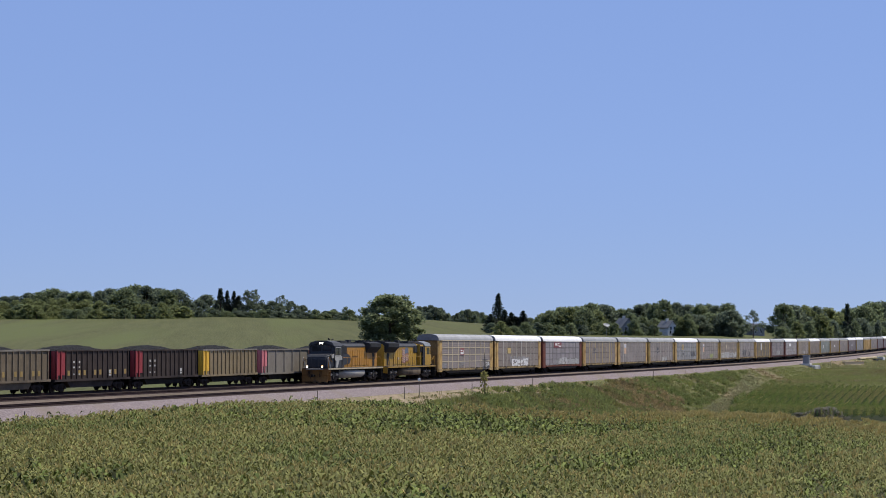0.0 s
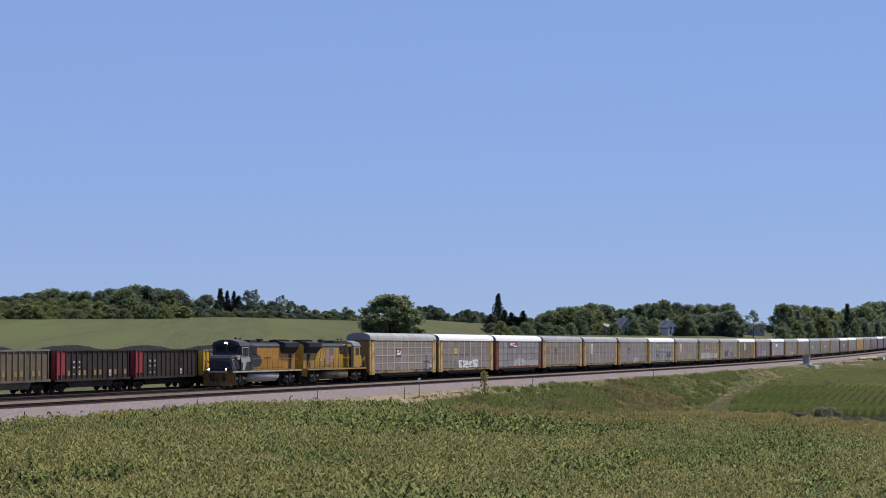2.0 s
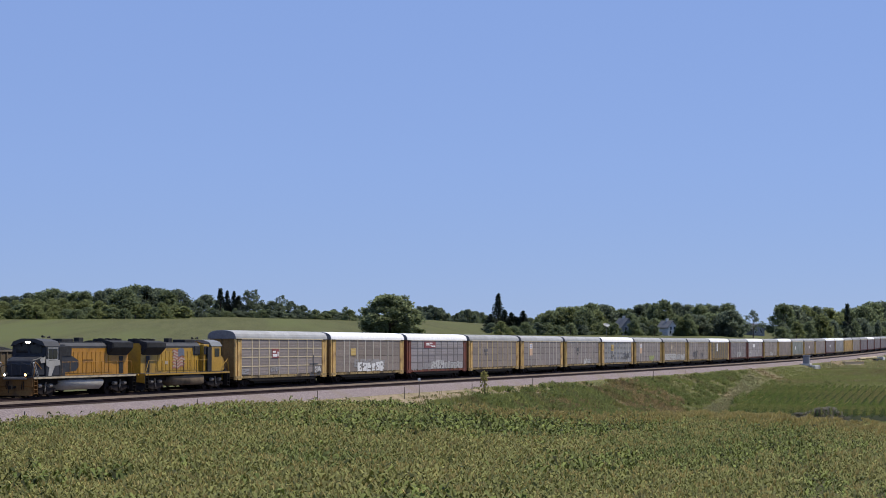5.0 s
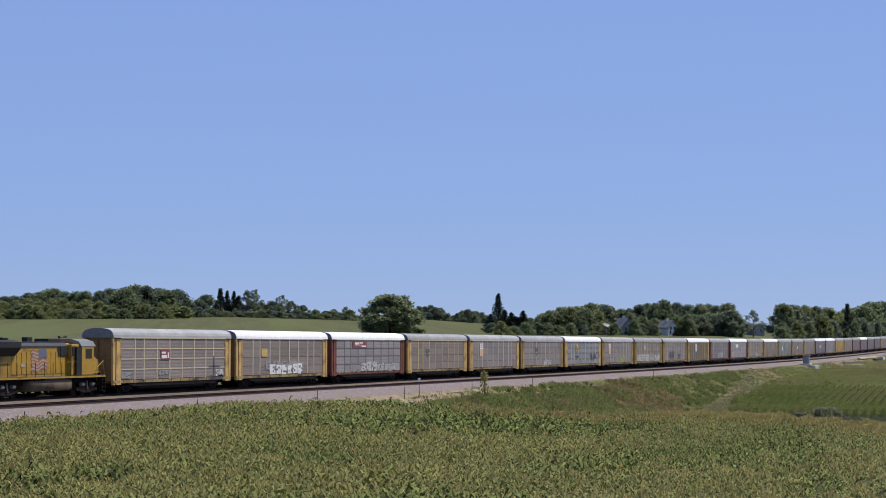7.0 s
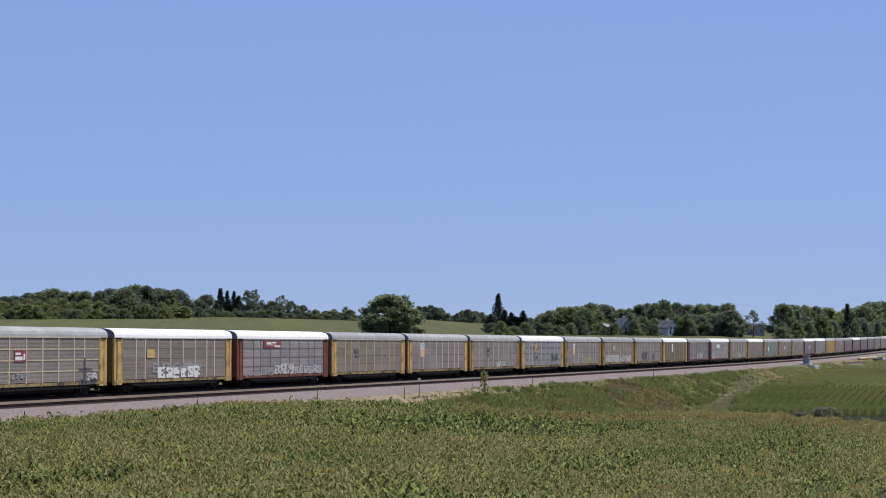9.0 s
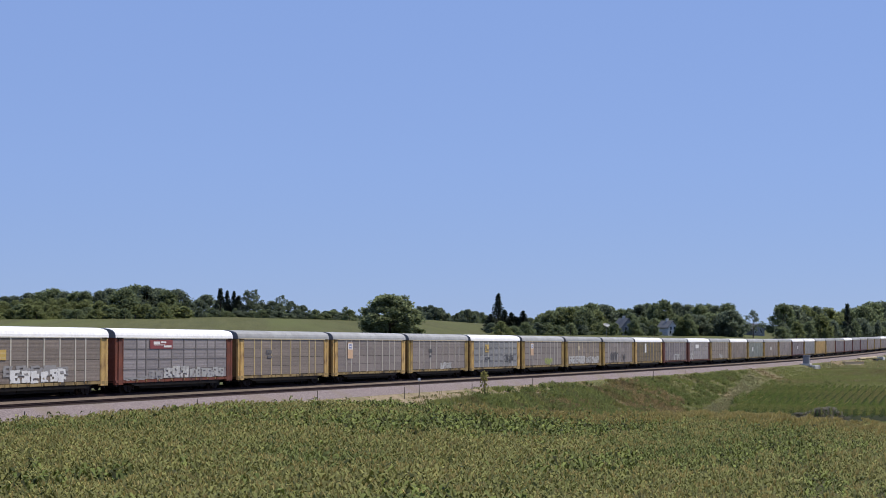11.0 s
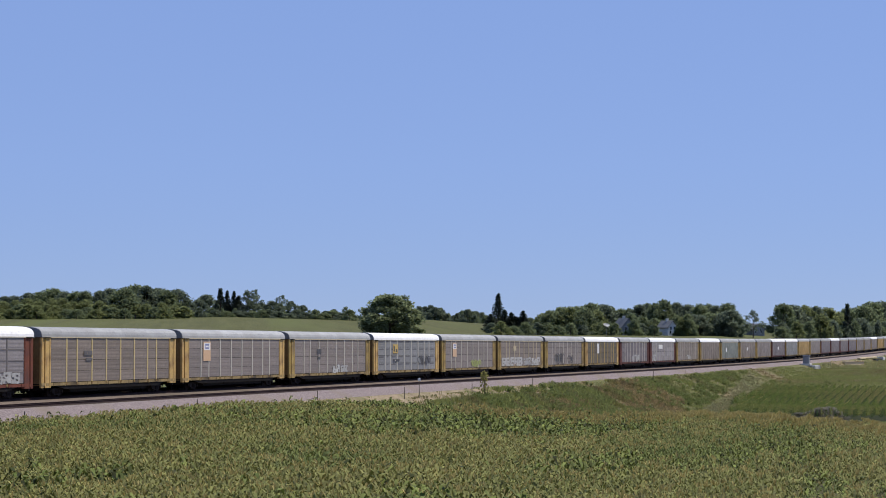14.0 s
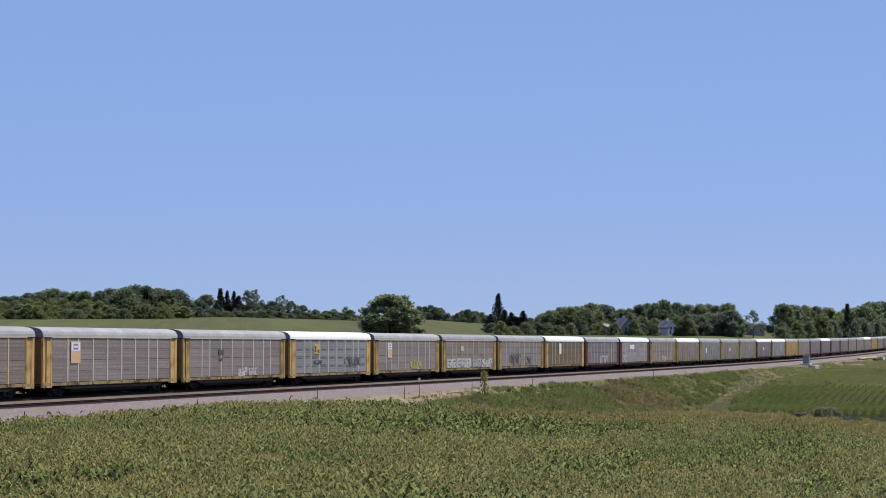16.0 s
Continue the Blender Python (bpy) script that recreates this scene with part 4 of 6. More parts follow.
    prism(bm, [(xn - 0.1, 1.72), (xn - 0.05, 2.75), (xn + 0.2, 3.05), (xc + 0.05, 3.32), (xc + 0.05, 1.72)], -1.46, 1.46)
    for v in bm.verts:
        if v.co.x < xn + 0.5:
            v.co.y *= 0.8
    bmesh.ops.bevel(bm, geom=bm.edges[:], offset=0.14, segments=3, affect="EDGES")
    part("nose", bm, face, a, "dark slate nose" if lead else "")
    # cab
    cab = bmesh.new()
    prism(cab, [(-1.55, 1.72), (-1.55, 3.95), (-1.30, 4.32), (-0.6, 4.52), (0.6, 4.52), (1.30, 4.32), (1.55, 3.95), (1.55, 1.72)], xc, xr, "x")
    bmesh.ops.bevel(cab, geom=cab.edges[:], offset=0.06, segments=2, affect="EDGES")
    cab = part("cab", cab, ENG_SLATE if lead else ENG_YELLOW, a, "slate cab with a silver flash" if lead else "yellow cab")
    part("cab_roof", prism(bmesh.new(), [(-1.58, 3.98), (-1.33, 4.36), (-0.6, 4.57), (0.6, 4.57), (1.33, 4.36), (1.58, 3.98), (1.5, 4.0), (0, 4.45), (-1.5, 4.0)], xc - 0.25, xr + 0.1, "x"), ENG_GREY if lead else CAB_ROOF, cab)
    for s in (-1, 1):
        for x0, x1 in ((xc + 0.35, xc + 1.05), (xc + 1.2, xc + 1.95)) if lead else ((xc + 0.45, xc + 1.65),):
            w = part("side_window", bevelled(x0, x1, -0.015, 0.015, 3.05, 3.78, 0.01), GLASS, cab, "dark cab window")
            w.matrix_basis = pose(0, s * 1.56, 0)
        if lead:
            part("window_frame", box(box(box(box(bmesh.new(), xc + 0.25, xc + 2.05, s * 1.575 - 0.012, s * 1.575 + 0.012, 3.82, 3.90), xc + 0.25, xc + 2.05, s * 1.575 - 0.012, s * 1.575 + 0.012, 2.95, 3.02),
                                             xc + 0.25, xc + 0.32, s * 1.575 - 0.012, s * 1.575 + 0.012, 3.02, 3.82), xc + 1.98, xc + 2.05, s * 1.575 - 0.012, s * 1.575 + 0.012, 3.02, 3.82), SILVER, cab, "silver window surround")
        part("windscreen", bevelled(xc - 0.03, xc + 0.02, 0.12 if s > 0 else -1.15, 1.15 if s > 0 else -0.12, 3.48, 4.12, 0.01), GLASS, cab, "dark windscreen pane")
        part("cab_door", bevelled(xc + 0.1, xc + 0.14, 0, 0.5, 1.8, 3.4, 0.01), ENG_DARK, cab).matrix_basis = pose(xr - xc - 0.05, s * 0.95 - 0.25, 0)
        if lead:
            flash = part("silver_flash", prism(bmesh.new(), [(xc - 0.02, 3.05), (xc + 0.6, 2.9), (xr, 2.95), (xr + 0.1, 2.55), (xc + 1.5, 2.5), (xc + 0.9, 1.75), (xc + 0.35, 1.75), (xc + 0.5, 2.4), (xc - 0.02, 2.55)], -0.012, 0.012), SILVER, cab, "silver painted flash")
            flash.matrix_basis = pose(0, s * 1.57, 0)
    if lead:
        part("nose_door", bevelled(xn - 0.13, xn - 0.08, 0.15, 0.75, 1.8, 2.7, 0.02), ENG_SLATE, a)
        for s in (-1, 1):
            part("nose_flash", prism(bmesh.new(), [(xn + 0.75, 3.02), (xc, 3.2), (xc, 2.75), (xn + 0.95, 2.72)], s * 1.475 - 0.012, s * 1.475 + 0.012), SILVER, a, "silver painted flash on the nose")
            part("number_board", bevelled(xc - 0.2, xc - 0.05, s * 0.95 - 0.3, s * 0.95 + 0.3, 3.95, 4.15, 0.02), ENG_DARK, a)
    head = part("headlight", bevelled(xc - 0.22, xc - 0.02, -0.42, 0.42, 4.14, 4.42, 0.03), ENG_DARK, a)
    for s in (-1, 1):
        part("lens", tube(bmesh.new(), (xc - 0.25, s * 0.12, 4.28), (xc - 0.21, s * 0.12, 4.28), 0.085, 14), LAMP if lead else GLASS, head, "lit headlight lens" if lead else "")
        part("ditch_light", tube(bmesh.new(), (-H + 0.80, s * 0.92, 1.86), (-H + 1.05, s * 0.92, 1.86), 0.16, 14), ENG_DARK, a)
        part("ditch_lens", tube(bmesh.new(), (-H + 0.77, s * 0.92, 1.86), (-H + 0.80, s * 0.92, 1.86), 0.09, 14), (LAMP if s > 0 else LAMP_WARM) if lead else GLASS, a, "lit ditch light" if lead else "")
    # long hood with doors, radiators and fans
    xe = H - 1.35
    hb = bmesh.new()
    prism(hb, [(-0.95, 1.72), (-0.95, 4.0), (-0.75, 4.22), (0.75, 4.22), (0.95, 4.0), (0.95, 1.72)], xr + 0.9, xe, "x")
    body = part("long_hood", hb, hood, a)
    part("electrical_cabinet", bevelled(xr + 0.02, xr + 1.5, -1.35, 1.35, 1.72, 4.15, 0.08), (ENG_SLATE if lead else ENG_YELLOW), a)
    if lead:
        part("slate_swoosh", prism(bmesh.new(), [(xr + 1.5, 2.0), (xr + 1.5, 3.2), (xr + 3.2, 3.3), (xr + 4.6, 2.9), (xr + 4.8, 2.5), (xr + 4.2, 2.1), (xr + 2.6, 2.0)], -1.0, -0.975), ENG_SLATE, body, "slate painted curve")
    for i in range(11):
        for s in (-1, 1):
            shared(("door", hood.name), "engine_door", lambda: bevelled(0.03, 0.80, -0.02, 0.02, 1.9, 3.55, 0.012), hood, body, pose(xr + 2.0 + i * 0.86, s * 0.965, 0))
    for s in (-1, 1):
        # flared radiator housing at the rear
        pts = [(-0.90, 3.25), (-1.50, 3.85), (-1.52, 4.30), (-0.80, 4.46), (-0.2, 4.46), (-0.2, 3.25)]
        rad = bmesh.new()
        prism(rad, pts, xe - 4.4, xe - 0.1, "x")
        r = part("radiator", rad, ENG_DARK, a, "dark flared radiator housing")
        g = part("grille", prism(bmesh.new(), [(-0.95, 3.27), (-1.53, 3.84), (-1.55, 3.86), (-0.97, 3.25)], xe - 4.2, xe - 0.3, "x"), ENG_DARK, r)
        g2 = part("grille", box(bmesh.new(), xe - 4.2, xe - 0.3, -1.54, -1.515, 3.9, 4.25), ENG_DARK, r)
        if s > 0:
            r.matrix_basis = Matrix.Diagonal((1, -1, 1, 1))
        part("intake_grille", bevelled(xr + 1.6, xr + 3.3, -1.02 if s < 0 else 0.98, -0.98 if s < 0 else 1.02, 3.2, 3.95, 0.01), ENG_DARK, a)
        part("rear_door", bevelled(xe - 1.9, xe - 1.1, s * 0.97 - 0.02, s * 0.97 + 0.02, 1.8, 3.2, 0.01), ENG_DARK, a)
    part("roof_walk", bevelled(xr + 1.6, xe - 4.6, -0.72, 0.72, 4.20, 4.34, 0.03), ENG_GREY, a)
    for i in range(3):
        part("fan", tube(tube(bmesh.new(), (xe - 3.7 + i * 1.45, 0, 4.4), (xe - 3.7 + i * 1.45, 0, 4.60), 0.62, 18), (xe - 3.7 + i * 1.45, 0, 4.60), (xe - 3.7 + i * 1.45, 0, 4.64), 0.2, 10), ENG_DARK, a)
    part("exhaust_stack", bevelled(1.0, 1.9, -0.25, 0.25, 4.3, 4.68, 0.04), ENG_DARK, a)
    part("brake_hatch", bevelled(xr + 2.2, xr + 4.4, -0.65, 0.65, 4.3, 4.58, 0.08), ENG_DARK, a)
    part("horn", tube(tube(bmesh.new(), (xr + 0.6, 0.1, 4.7), (xr + 0.1, 0.1, 4.74), 0.04, 8, 0.1), (xr + 0.6, -0.1, 4.66), (xr + 1.0, -0.1, 4.7), 0.04, 8, 0.1), ENG_DARK, a)
    # walkway handrails
    for s in (-1, 1):
        y = s * 1.52
        bm = tube(bmesh.new(), (xr + 0.3, y, 2.78), (H - 1.9, y, 2.78), 0.022, 6)
        tube(bm, (H - 1.9, y, 2.78), (H - 1.15, y, 1.72), 0.03, 6)
        tube(bm, (-H + 1.1, y, 1.75), (-H + 1.35, y, 2.85), 0.03, 6)
        tube(bm, (-H + 1.35, y, 2.85), (-H + 2.5, y * 0.98, 2.3), 0.03, 6)
        part("handrail", bm, hood, a)
        for i in range(10):
            shared(("stanchion", lead), "stanchion", lambda: tube(bmesh.new(), (0, 0, 1.68), (0, 0, 2.78), 0.024, 6), ENG_DARK if not lead else hood, a, pose(xr + 0.5 + i * (H - 2.4 - xr) / 9.0, y, 0))
    for s in (-1, 1):
        bm = tube(bmesh.new(), (-H + 0.95, s * 0.35, 1.7), (-H + 0.95, s * 0.45, 2.75), 0.028, 6)
        tube(bm, (-H + 0.95, s * 0.45, 2.75), (-H + 1.0, s * 1.35, 2.5), 0.028, 6)
        tube(bm, (-H + 1.0, s * 1.35, 2.5), (-H + 1.0, s * 1.48, 1.7), 0.028, 6)
        part("front_rail", bm, ENG_SLATE if lead else ENG_YELLOW, a)
        if lead:
            bm = tube(bmesh.new(), (-H + 1.0, s * 1.50, 2.75), (-H + 1.75, s * 1.50, 1.75), 0.035, 6)
            tube(bm, (-H + 1.25, s * 1.50, 2.8), (-H + 2.0, s * 1.50, 1.75), 0.03, 6)
            tube(bm, (-H + 1.0, s * 1.50, 2.75), (-H + 1.25, s * 1.50, 2.8), 0.03, 6)
            part("step_rail", bm, RAIL_W, a, "pale handrail beside the steps")
    if not lead:
        # waving striped panel on both hood sides
        for s in (-1, 1):
            for i in range(13):
                bm = bmesh.new()
                top, bot, n = [], [], 12
                x0 = (1.15 if i > 6 else -0.3) + 0.16 * math.sin(i * 2.1)
                x1 = 2.35 + 0.2 * math.sin(i * 1.7 + 1.0)
                for k in range(n + 1):
                    x = x0 + (x1 - x0) * k / n
                    z0 = 2.2 + i * 0.125 + 0.10 * math.sin(x * 3.6) - 0.08 * x
                    top.append((x, z0 + 0.125))
                    bot.append((x, z0))
                prism(bm, bot + top[::-1], -0.008, 0.008)
                part("flag_stripe", bm, FLAG_RED if i % 2 == 0 else FLAG_PALE, body).matrix_basis = pose(0.2, s * 1.0, 0)
            part("flag_field", prism(bmesh.new(), [(-0.3, 3.12), (0.3, 3.2), (1.1, 3.02), (1.18, 3.72), (0.4, 3.85), (-0.25, 3.75)], -0.009, 0.009), FLAG_BLUE, body).matrix_basis = pose(0.2, s * 1.0, 0)
            part("hood_mark", box(bmesh.new(), 3.7, 4.4, s * 1.0 - 0.01, s * 1.0 + 0.01, 2.45, 2.7), FLAG_PALE, body)
    else:
        for s in (-1, 1):
            part("hood_mark", box(bmesh.new(), xr + 5.4, xr + 7.4, s * 1.0 - 0.01, s * 1.0 + 0.01, 2.75, 2.95), RUST, body, "brown lettering bar")
    # dark slab for the shade in the gap behind the cab, hood-top grey, side grilles
    for s in (-1, 1):
        part("cab_recess", box(bmesh.new(), xr - 0.02, xr + (0.45 if lead else 0.95), s * 1.50 - 0.06, s * 1.50 + 0.06, 1.75, 3.95), ENG_DARK, a, "dark slab standing for the shaded gap behind the cab")
        for x0, x1 in ((xr + 0.75, xr + 1.45), (xr + 1.75, xr + 2.95)):
            part("louvre", bevelled(x0, x1, s * 1.38 - 0.03 if x0 < xr + 1 else s * 1.03 - 0.03, s * 1.38 + 0.03 if x0 < xr + 1 else s * 1.03 + 0.03, 3.25, 3.98, 0.02), ENG_DARK, a)
        part("hood_top", prism(bmesh.new(), [(s * 0.97, 3.86), (s * 0.97, 4.02), (s * 0.76, 4.245), (s * 0.2, 4.245), (s * 0.2, 4.2), (s * 0.7, 4.2), (s * 0.94, 3.95)], xr + 1.5, xe - 4.3, "x"), ENG_GREY, a)
    # full height over the deck
    done = set()
    for ob in a.children_recursive:
        if ob.type == "MESH" and ob.data.name not in done and not ob.name.startswith(("wheelset", "side_frame", "truck")):
            done.add(ob.data.name)
            if "tall" not in ob.data:
                ob.data["tall"] = 1
                for v in ob.data.vertices:
                    if v.co.z > 1.72:
                        v.co.z = 1.72 + (v.co.z - 1.72) * 1.085
    return a


FRONT = MARK - 4 * PITCH
MOVERS_TURNED = []
LEN2, LEN1 = 22.1, 21.6
trail = locomotive(LEN2, False)
MOVERS_TURNED.append((trail, FRONT - LEN2 / 2))
leader = locomotive(LEN1, True)
MOVERS.append((leader, FRONT - LEN2 - LEN1 / 2))

# ---- growing things ----
CORN = leafy(material("corn_leaf", (0.132, 0.138, 0.044), (0.195, 0.192, 0.066), 0.25, 0.68, island=0.42, c=(0.10, 0.125, 0.036), patch=0.06), 0.2)
# greener leaf; its wide tone spread also stands in for glints and shaded pockets
LUSH_SHADE = leafy(material("corn_leaf_lush_shade", (0.062, 0.086, 0.022), (0.135, 0.154, 0.042), 0.25, 0.72, island=0.8), 0.15)
TASSEL = leafy(material("corn_tassel", (0.33, 0.27, 0.105), (0.42, 0.345, 0.14), 0.3, 0.8, island=0.25), 0.3)
FAR_CORN = leafy(material("corn_leaf_dark", (0.070, 0.107, 0.014), (0.108, 0.14, 0.026), 0.05, 0.7, island=0.3, c=(0.14, 0.13, 0.045), patch=0.03), 0.3)
# dark leaf for the low rows: shade between rows put into colour
ROW_SHADE = leafy(material("corn_row_shade", (0.024, 0.045, 0.010), (0.045, 0.07, 0.016), 0.1, 0.75, island=0.3), 0.2)
GRASS = leafy(material("bank_grass", (0.30, 0.295, 0.12), (0.385, 0.37, 0.165), 0.12, 0.8, island=0.3, c=(0.25, 0.21, 0.10), patch=0.05), 0.3)
BROWN = leafy(material("dry_weed", (0.30, 0.225, 0.115), (0.38, 0.29, 0.15), 0.3, 0.85, island=0.35, c=(0.14, 0.15, 0.05), patch=0.15), 0.45)
STRAW = leafy(material("worn_grass", (0.27, 0.245, 0.13), (0.36, 0.33, 0.18), 0.3, 0.85, island=0.3, c=(0.2, 0.2, 0.1), patch=0.15), 0.3)
WEED = leafy(material("bank_weed", (0.225, 0.255, 0.085), (0.29, 0.305, 0.11), 0.15, 0.8, island=0.3, c=(0.23, 0.175, 0.09), patch=0.06), 0.5)
BARK = material("bark", (0.07, 0.055, 0.042), (0.12, 0.095, 0.075), 3, 0.9, bump=0.6, stretch=(1, 1, 0.3))


def value_noise(x, y, s, seed=0):
    """Smooth noise from 0 to 1 over the plan."""
    rng = np.random.default_rng(seed)
    g = rng.random((256, 256))
    u, v = x / s, y / s
    i, j = np.floor(u).astype(int), np.floor(v).astype(int)
    a, b = u - i, v - j
    a, b = a * a * (3 - 2 * a), b * b * (3 - 2 * b)
    f = lambda p, q: g[p % 256, q % 256]
    return (f(i, j) * (1 - a) + f(i + 1, j) * a) * (1 - b) + (f(i, j + 1) * (1 - a) + f(i + 1, j + 1) * a) * b


def corn_leaves(P, base, rng, n_leaf, seg, length, low, high, broad=1.0):
    """Arching leaves for plants at P (n x 2) with soil heights base: arrays of vertices and quads."""
    n = len(P)
    m = n * n_leaf
    length = np.repeat(np.broadcast_to(length, (n,)), n_leaf)
    px, py, pz = (np.repeat(v, n_leaf) for v in (P[:, 0], P[:, 1], base))
    order = np.tile(np.arange(n_leaf), n)
    az = np.repeat(rng.uniform(0, 6.28, n), n_leaf) + order * 2.6 + rng.normal(0, 0.35, m)
    z0 = low + (high - low) * (order + rng.random(m)) / n_leaf
    ln = length * rng.uniform(0.7, 1.15, m) * (1.25 - 0.8 * order / n_leaf)
    rise = rng.uniform(0.6, 1.5, m)
    w = rng.uniform(0.038, 0.062, m) * (length / 0.75) * broad
    ca, sa = np.cos(az), np.sin(az)
    V = []
    for k in range(seg + 1):
        f = k / seg
        out = ln * (f * 0.85 - 0.1 * f * f)
        up = ln * (rise * f - (0.55 + rise * 0.75) * f * f)
        ww = w * (0.55 + 1.3 * f - 1.75 * f * f + 0.02)
        cx, cy, cz = px + ca * out, py + sa * out, pz + z0 + up
        V.append(np.stack((cx - sa * ww, cy + ca * ww, cz + 0.02), 1))
        V.append(np.stack((cx + sa * ww, cy - ca * ww, cz), 1))
    V = np.stack(V, 1)
    K = 2 * (seg + 1)
    b = np.arange(m)[:, None] * K
    F = np.concatenate([b + np.array((2 * k, 2 * k + 1, 2 * k + 3, 2 * k + 2))[None] for k in range(seg)], 0)
    return V.reshape(-1, 3), F


def tassels(P, top, rng, spikes, h, sway=1.0):
    n = len(P) * spikes
    px, py, pz = (np.repeat(v, spikes) for v in (P[:, 0], P[:, 1], top))
    az, lean = rng.uniform(0, 6.28, n), rng.uniform(0.1, 1.0, n) * sway
    hh = h * rng.uniform(0.7, 1.1, n)
    w = 0.022
    ca, sa = np.cos(az), np.sin(az)
    tx, ty, tz = px + ca * lean * hh, py + sa * lean * hh, pz + hh
    V = np.stack((np.stack((px - sa * w, py + ca * w, pz), 1), np.stack((px + sa * w, py - ca * w, pz), 1),
                  np.stack((tx + sa * w * 0.7, ty - ca * w * 0.7, tz), 1), np.stack((tx - sa * w * 0.7, ty + ca * w * 0.7, tz), 1)), 1)
    F = (np.arange(n)[:, None] * 4 + np.arange(4)[None])
    return V.reshape(-1, 3), F


SOIL = material("dark_soil", (0.055, 0.053, 0.022), (0.08, 0.075, 0.034), 0.6, 0.95, bump=0.4)


def soil_sheet(name, xs, ys, inside, label, mat=None, up=0.2):
    """Bare soil between the rows, a hand above the sod."""
    X, Y = np.meshgrid(xs, ys, indexing="ij")
    Z = land(X, Y) + up
    n, m = X.shape
    i = np.arange((n - 1) * m).reshape(n - 1, m)[:, :-1].ravel()
    F = np.stack((i, i + m, i + m + 1, i + 1), 1)
    ok = inside(X, Y).ravel()
    me = mesh_from(name, np.stack((X, Y, Z), -1).reshape(-1, 3), F[ok[F].all(1)], [mat or SOIL])
    tagged(link(name, me), label, "soil", kind="structure")


STANDS = ((170, -47, 15, 11, 0.36), (128, -61, 9, 3.5, 0.34), (160, -41, 7, 4, 0.2), (158, -28, 12, 4, 0.08), (113, -42, 8, 3, 0.06), (142, -68, 15, 5, 0.22), (116, -73, 10, 3, 0.2),
          (105, -66, 8, 6, -0.3), (136, -27, 12, 9, -0.2), (112, -62, 7, 4, -0.2), (99, -50, 6, 4, -0.15))


def near_corn():
    """Corn in rows along the railway: greener stands, tasselled stretches, a tan headland on the brow."""
    rng = np.random.default_rng(11)
    rows = np.arange(-118, -8, 0.762)
    xs = np.arange(40, 245, 0.31)
    X, Y = np.meshgrid(xs, rows, indexing="ij")
    X = (X + rng.normal(0, 0.06, X.shape)).ravel()
    Y = (Y + rng.normal(0, 0.03, Y.shape)).ravel()
    drill = value_noise(X * 0.2, np.floor((Y + 118.4) / 0.762) * 7.3, 1.0, 95)
    d, s = eye_view(X, Y)
    _, past = field_top(X, Y)
    field = (d > 63) & (past < np.interp(s, (-0.06, -0.03), (30, 9))) & (Y < -12.3)
    dense = np.abs(s) < 0.216
    lush = 0.6 * value_noise(X * 0.4, Y, 8.0, 4) + 0.4 * value_noise(X * 0.6, Y, 2.2, 6) - 0.05
    for cx, cy, rx, ry, k in STANDS:
        lush = lush + k * np.exp(-((X - cx) / rx) ** 2 - ((Y - cy) / ry) ** 2)
    # towards the east the sight runs down the rows: even stalks, all in tassel
    east = smooth(0.05, 0.11, s)
    lush = lush - 0.1 * (1 - smooth(-0.1, 0.0, s))
    pair = value_noise(X * 0.09, np.floor((Y + 118.4) / 1.524) * 7.3, 1.0, 96)
    # eastern low rows turn to the dark leaf, row shade put into colour
    lush = lush + 0.16 * (drill - 0.5) + (0.25 * (pair - 0.5) - 0.55 * (drill - 0.46)) * east
    gap = value_noise(X * 0.8, Y, 1.0, 91) > 0.74 + 0.3 * east
    keep = field & dense & ~gap
    thin = field & ~dense & (rng.random(len(X)) < 0.2)
    Pt = np.stack((X, Y), 1)[thin]
    zt = np.minimum(land(Pt[:, 0], Pt[:, 1]), field_top(Pt[:, 0], Pt[:, 1])[0] - CROP)
    Vt, Ft = corn_leaves(Pt, zt, rng, 7, 2, 1.05, 0.8, 1.75)
    X, Y, d, past, lush = X[keep], Y[keep], d[keep], past[keep], lush[keep]
    drill, east = drill[keep], east[keep]
    z = np.minimum(land(X, Y), field_top(X, Y)[0] - CROP)
    P = np.stack((X, Y), 1)
    dz = 0.16 * (value_noise(X, Y, 9, 8) - 0.5) + rng.normal(0, 0.07, len(P)) + (0.6 - 0.5 * east) * (value_noise(X * 0.7, Y, 1.3, 93) - 0.5) + (0.2 + 0.5 * east) * (drill - 0.5)
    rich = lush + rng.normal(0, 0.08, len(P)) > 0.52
    # rank growth is uneven: tall plants over dark hollows
    dz = dz + np.where(rich, 0.7 * (value_noise(X * 0.9, Y * 1.2, 0.9, 97) - 0.55), 0.0)
    V1, F1 = corn_leaves(P[~rich], (z + dz)[~rich], rng, 7, 2, (0.74 - 0.18 * east)[~rich], 0.7, 1.8, 1.5)
    V1, F1 = np.concatenate((V1, Vt)), np.concatenate((F1, Ft + len(V1)))
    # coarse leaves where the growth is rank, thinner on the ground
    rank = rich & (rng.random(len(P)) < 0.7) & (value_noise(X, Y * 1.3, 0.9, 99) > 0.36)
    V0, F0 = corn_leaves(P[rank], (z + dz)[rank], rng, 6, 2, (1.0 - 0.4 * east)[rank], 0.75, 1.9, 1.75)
    head = smooth(-19, -11, past) * smooth(-0.02, 0.03, eye_view(X, Y)[1])
    t = rng.random(len(P)) < np.maximum(np.where(rich, 0.03, 0.5), head)
    V2, F2 = tassels(P[t], (z + dz + 1.74)[t], rng, 4, 0.2, 0.9)
    b = head > 0.5
    V3, F3 = tassels(P[b], (z + dz + 1.75)[b], rng, 9, 0.26, 1.1)
    V2, F2 = np.concatenate((V2, V3)), np.concatenate((F2, F3 + len(V2)))
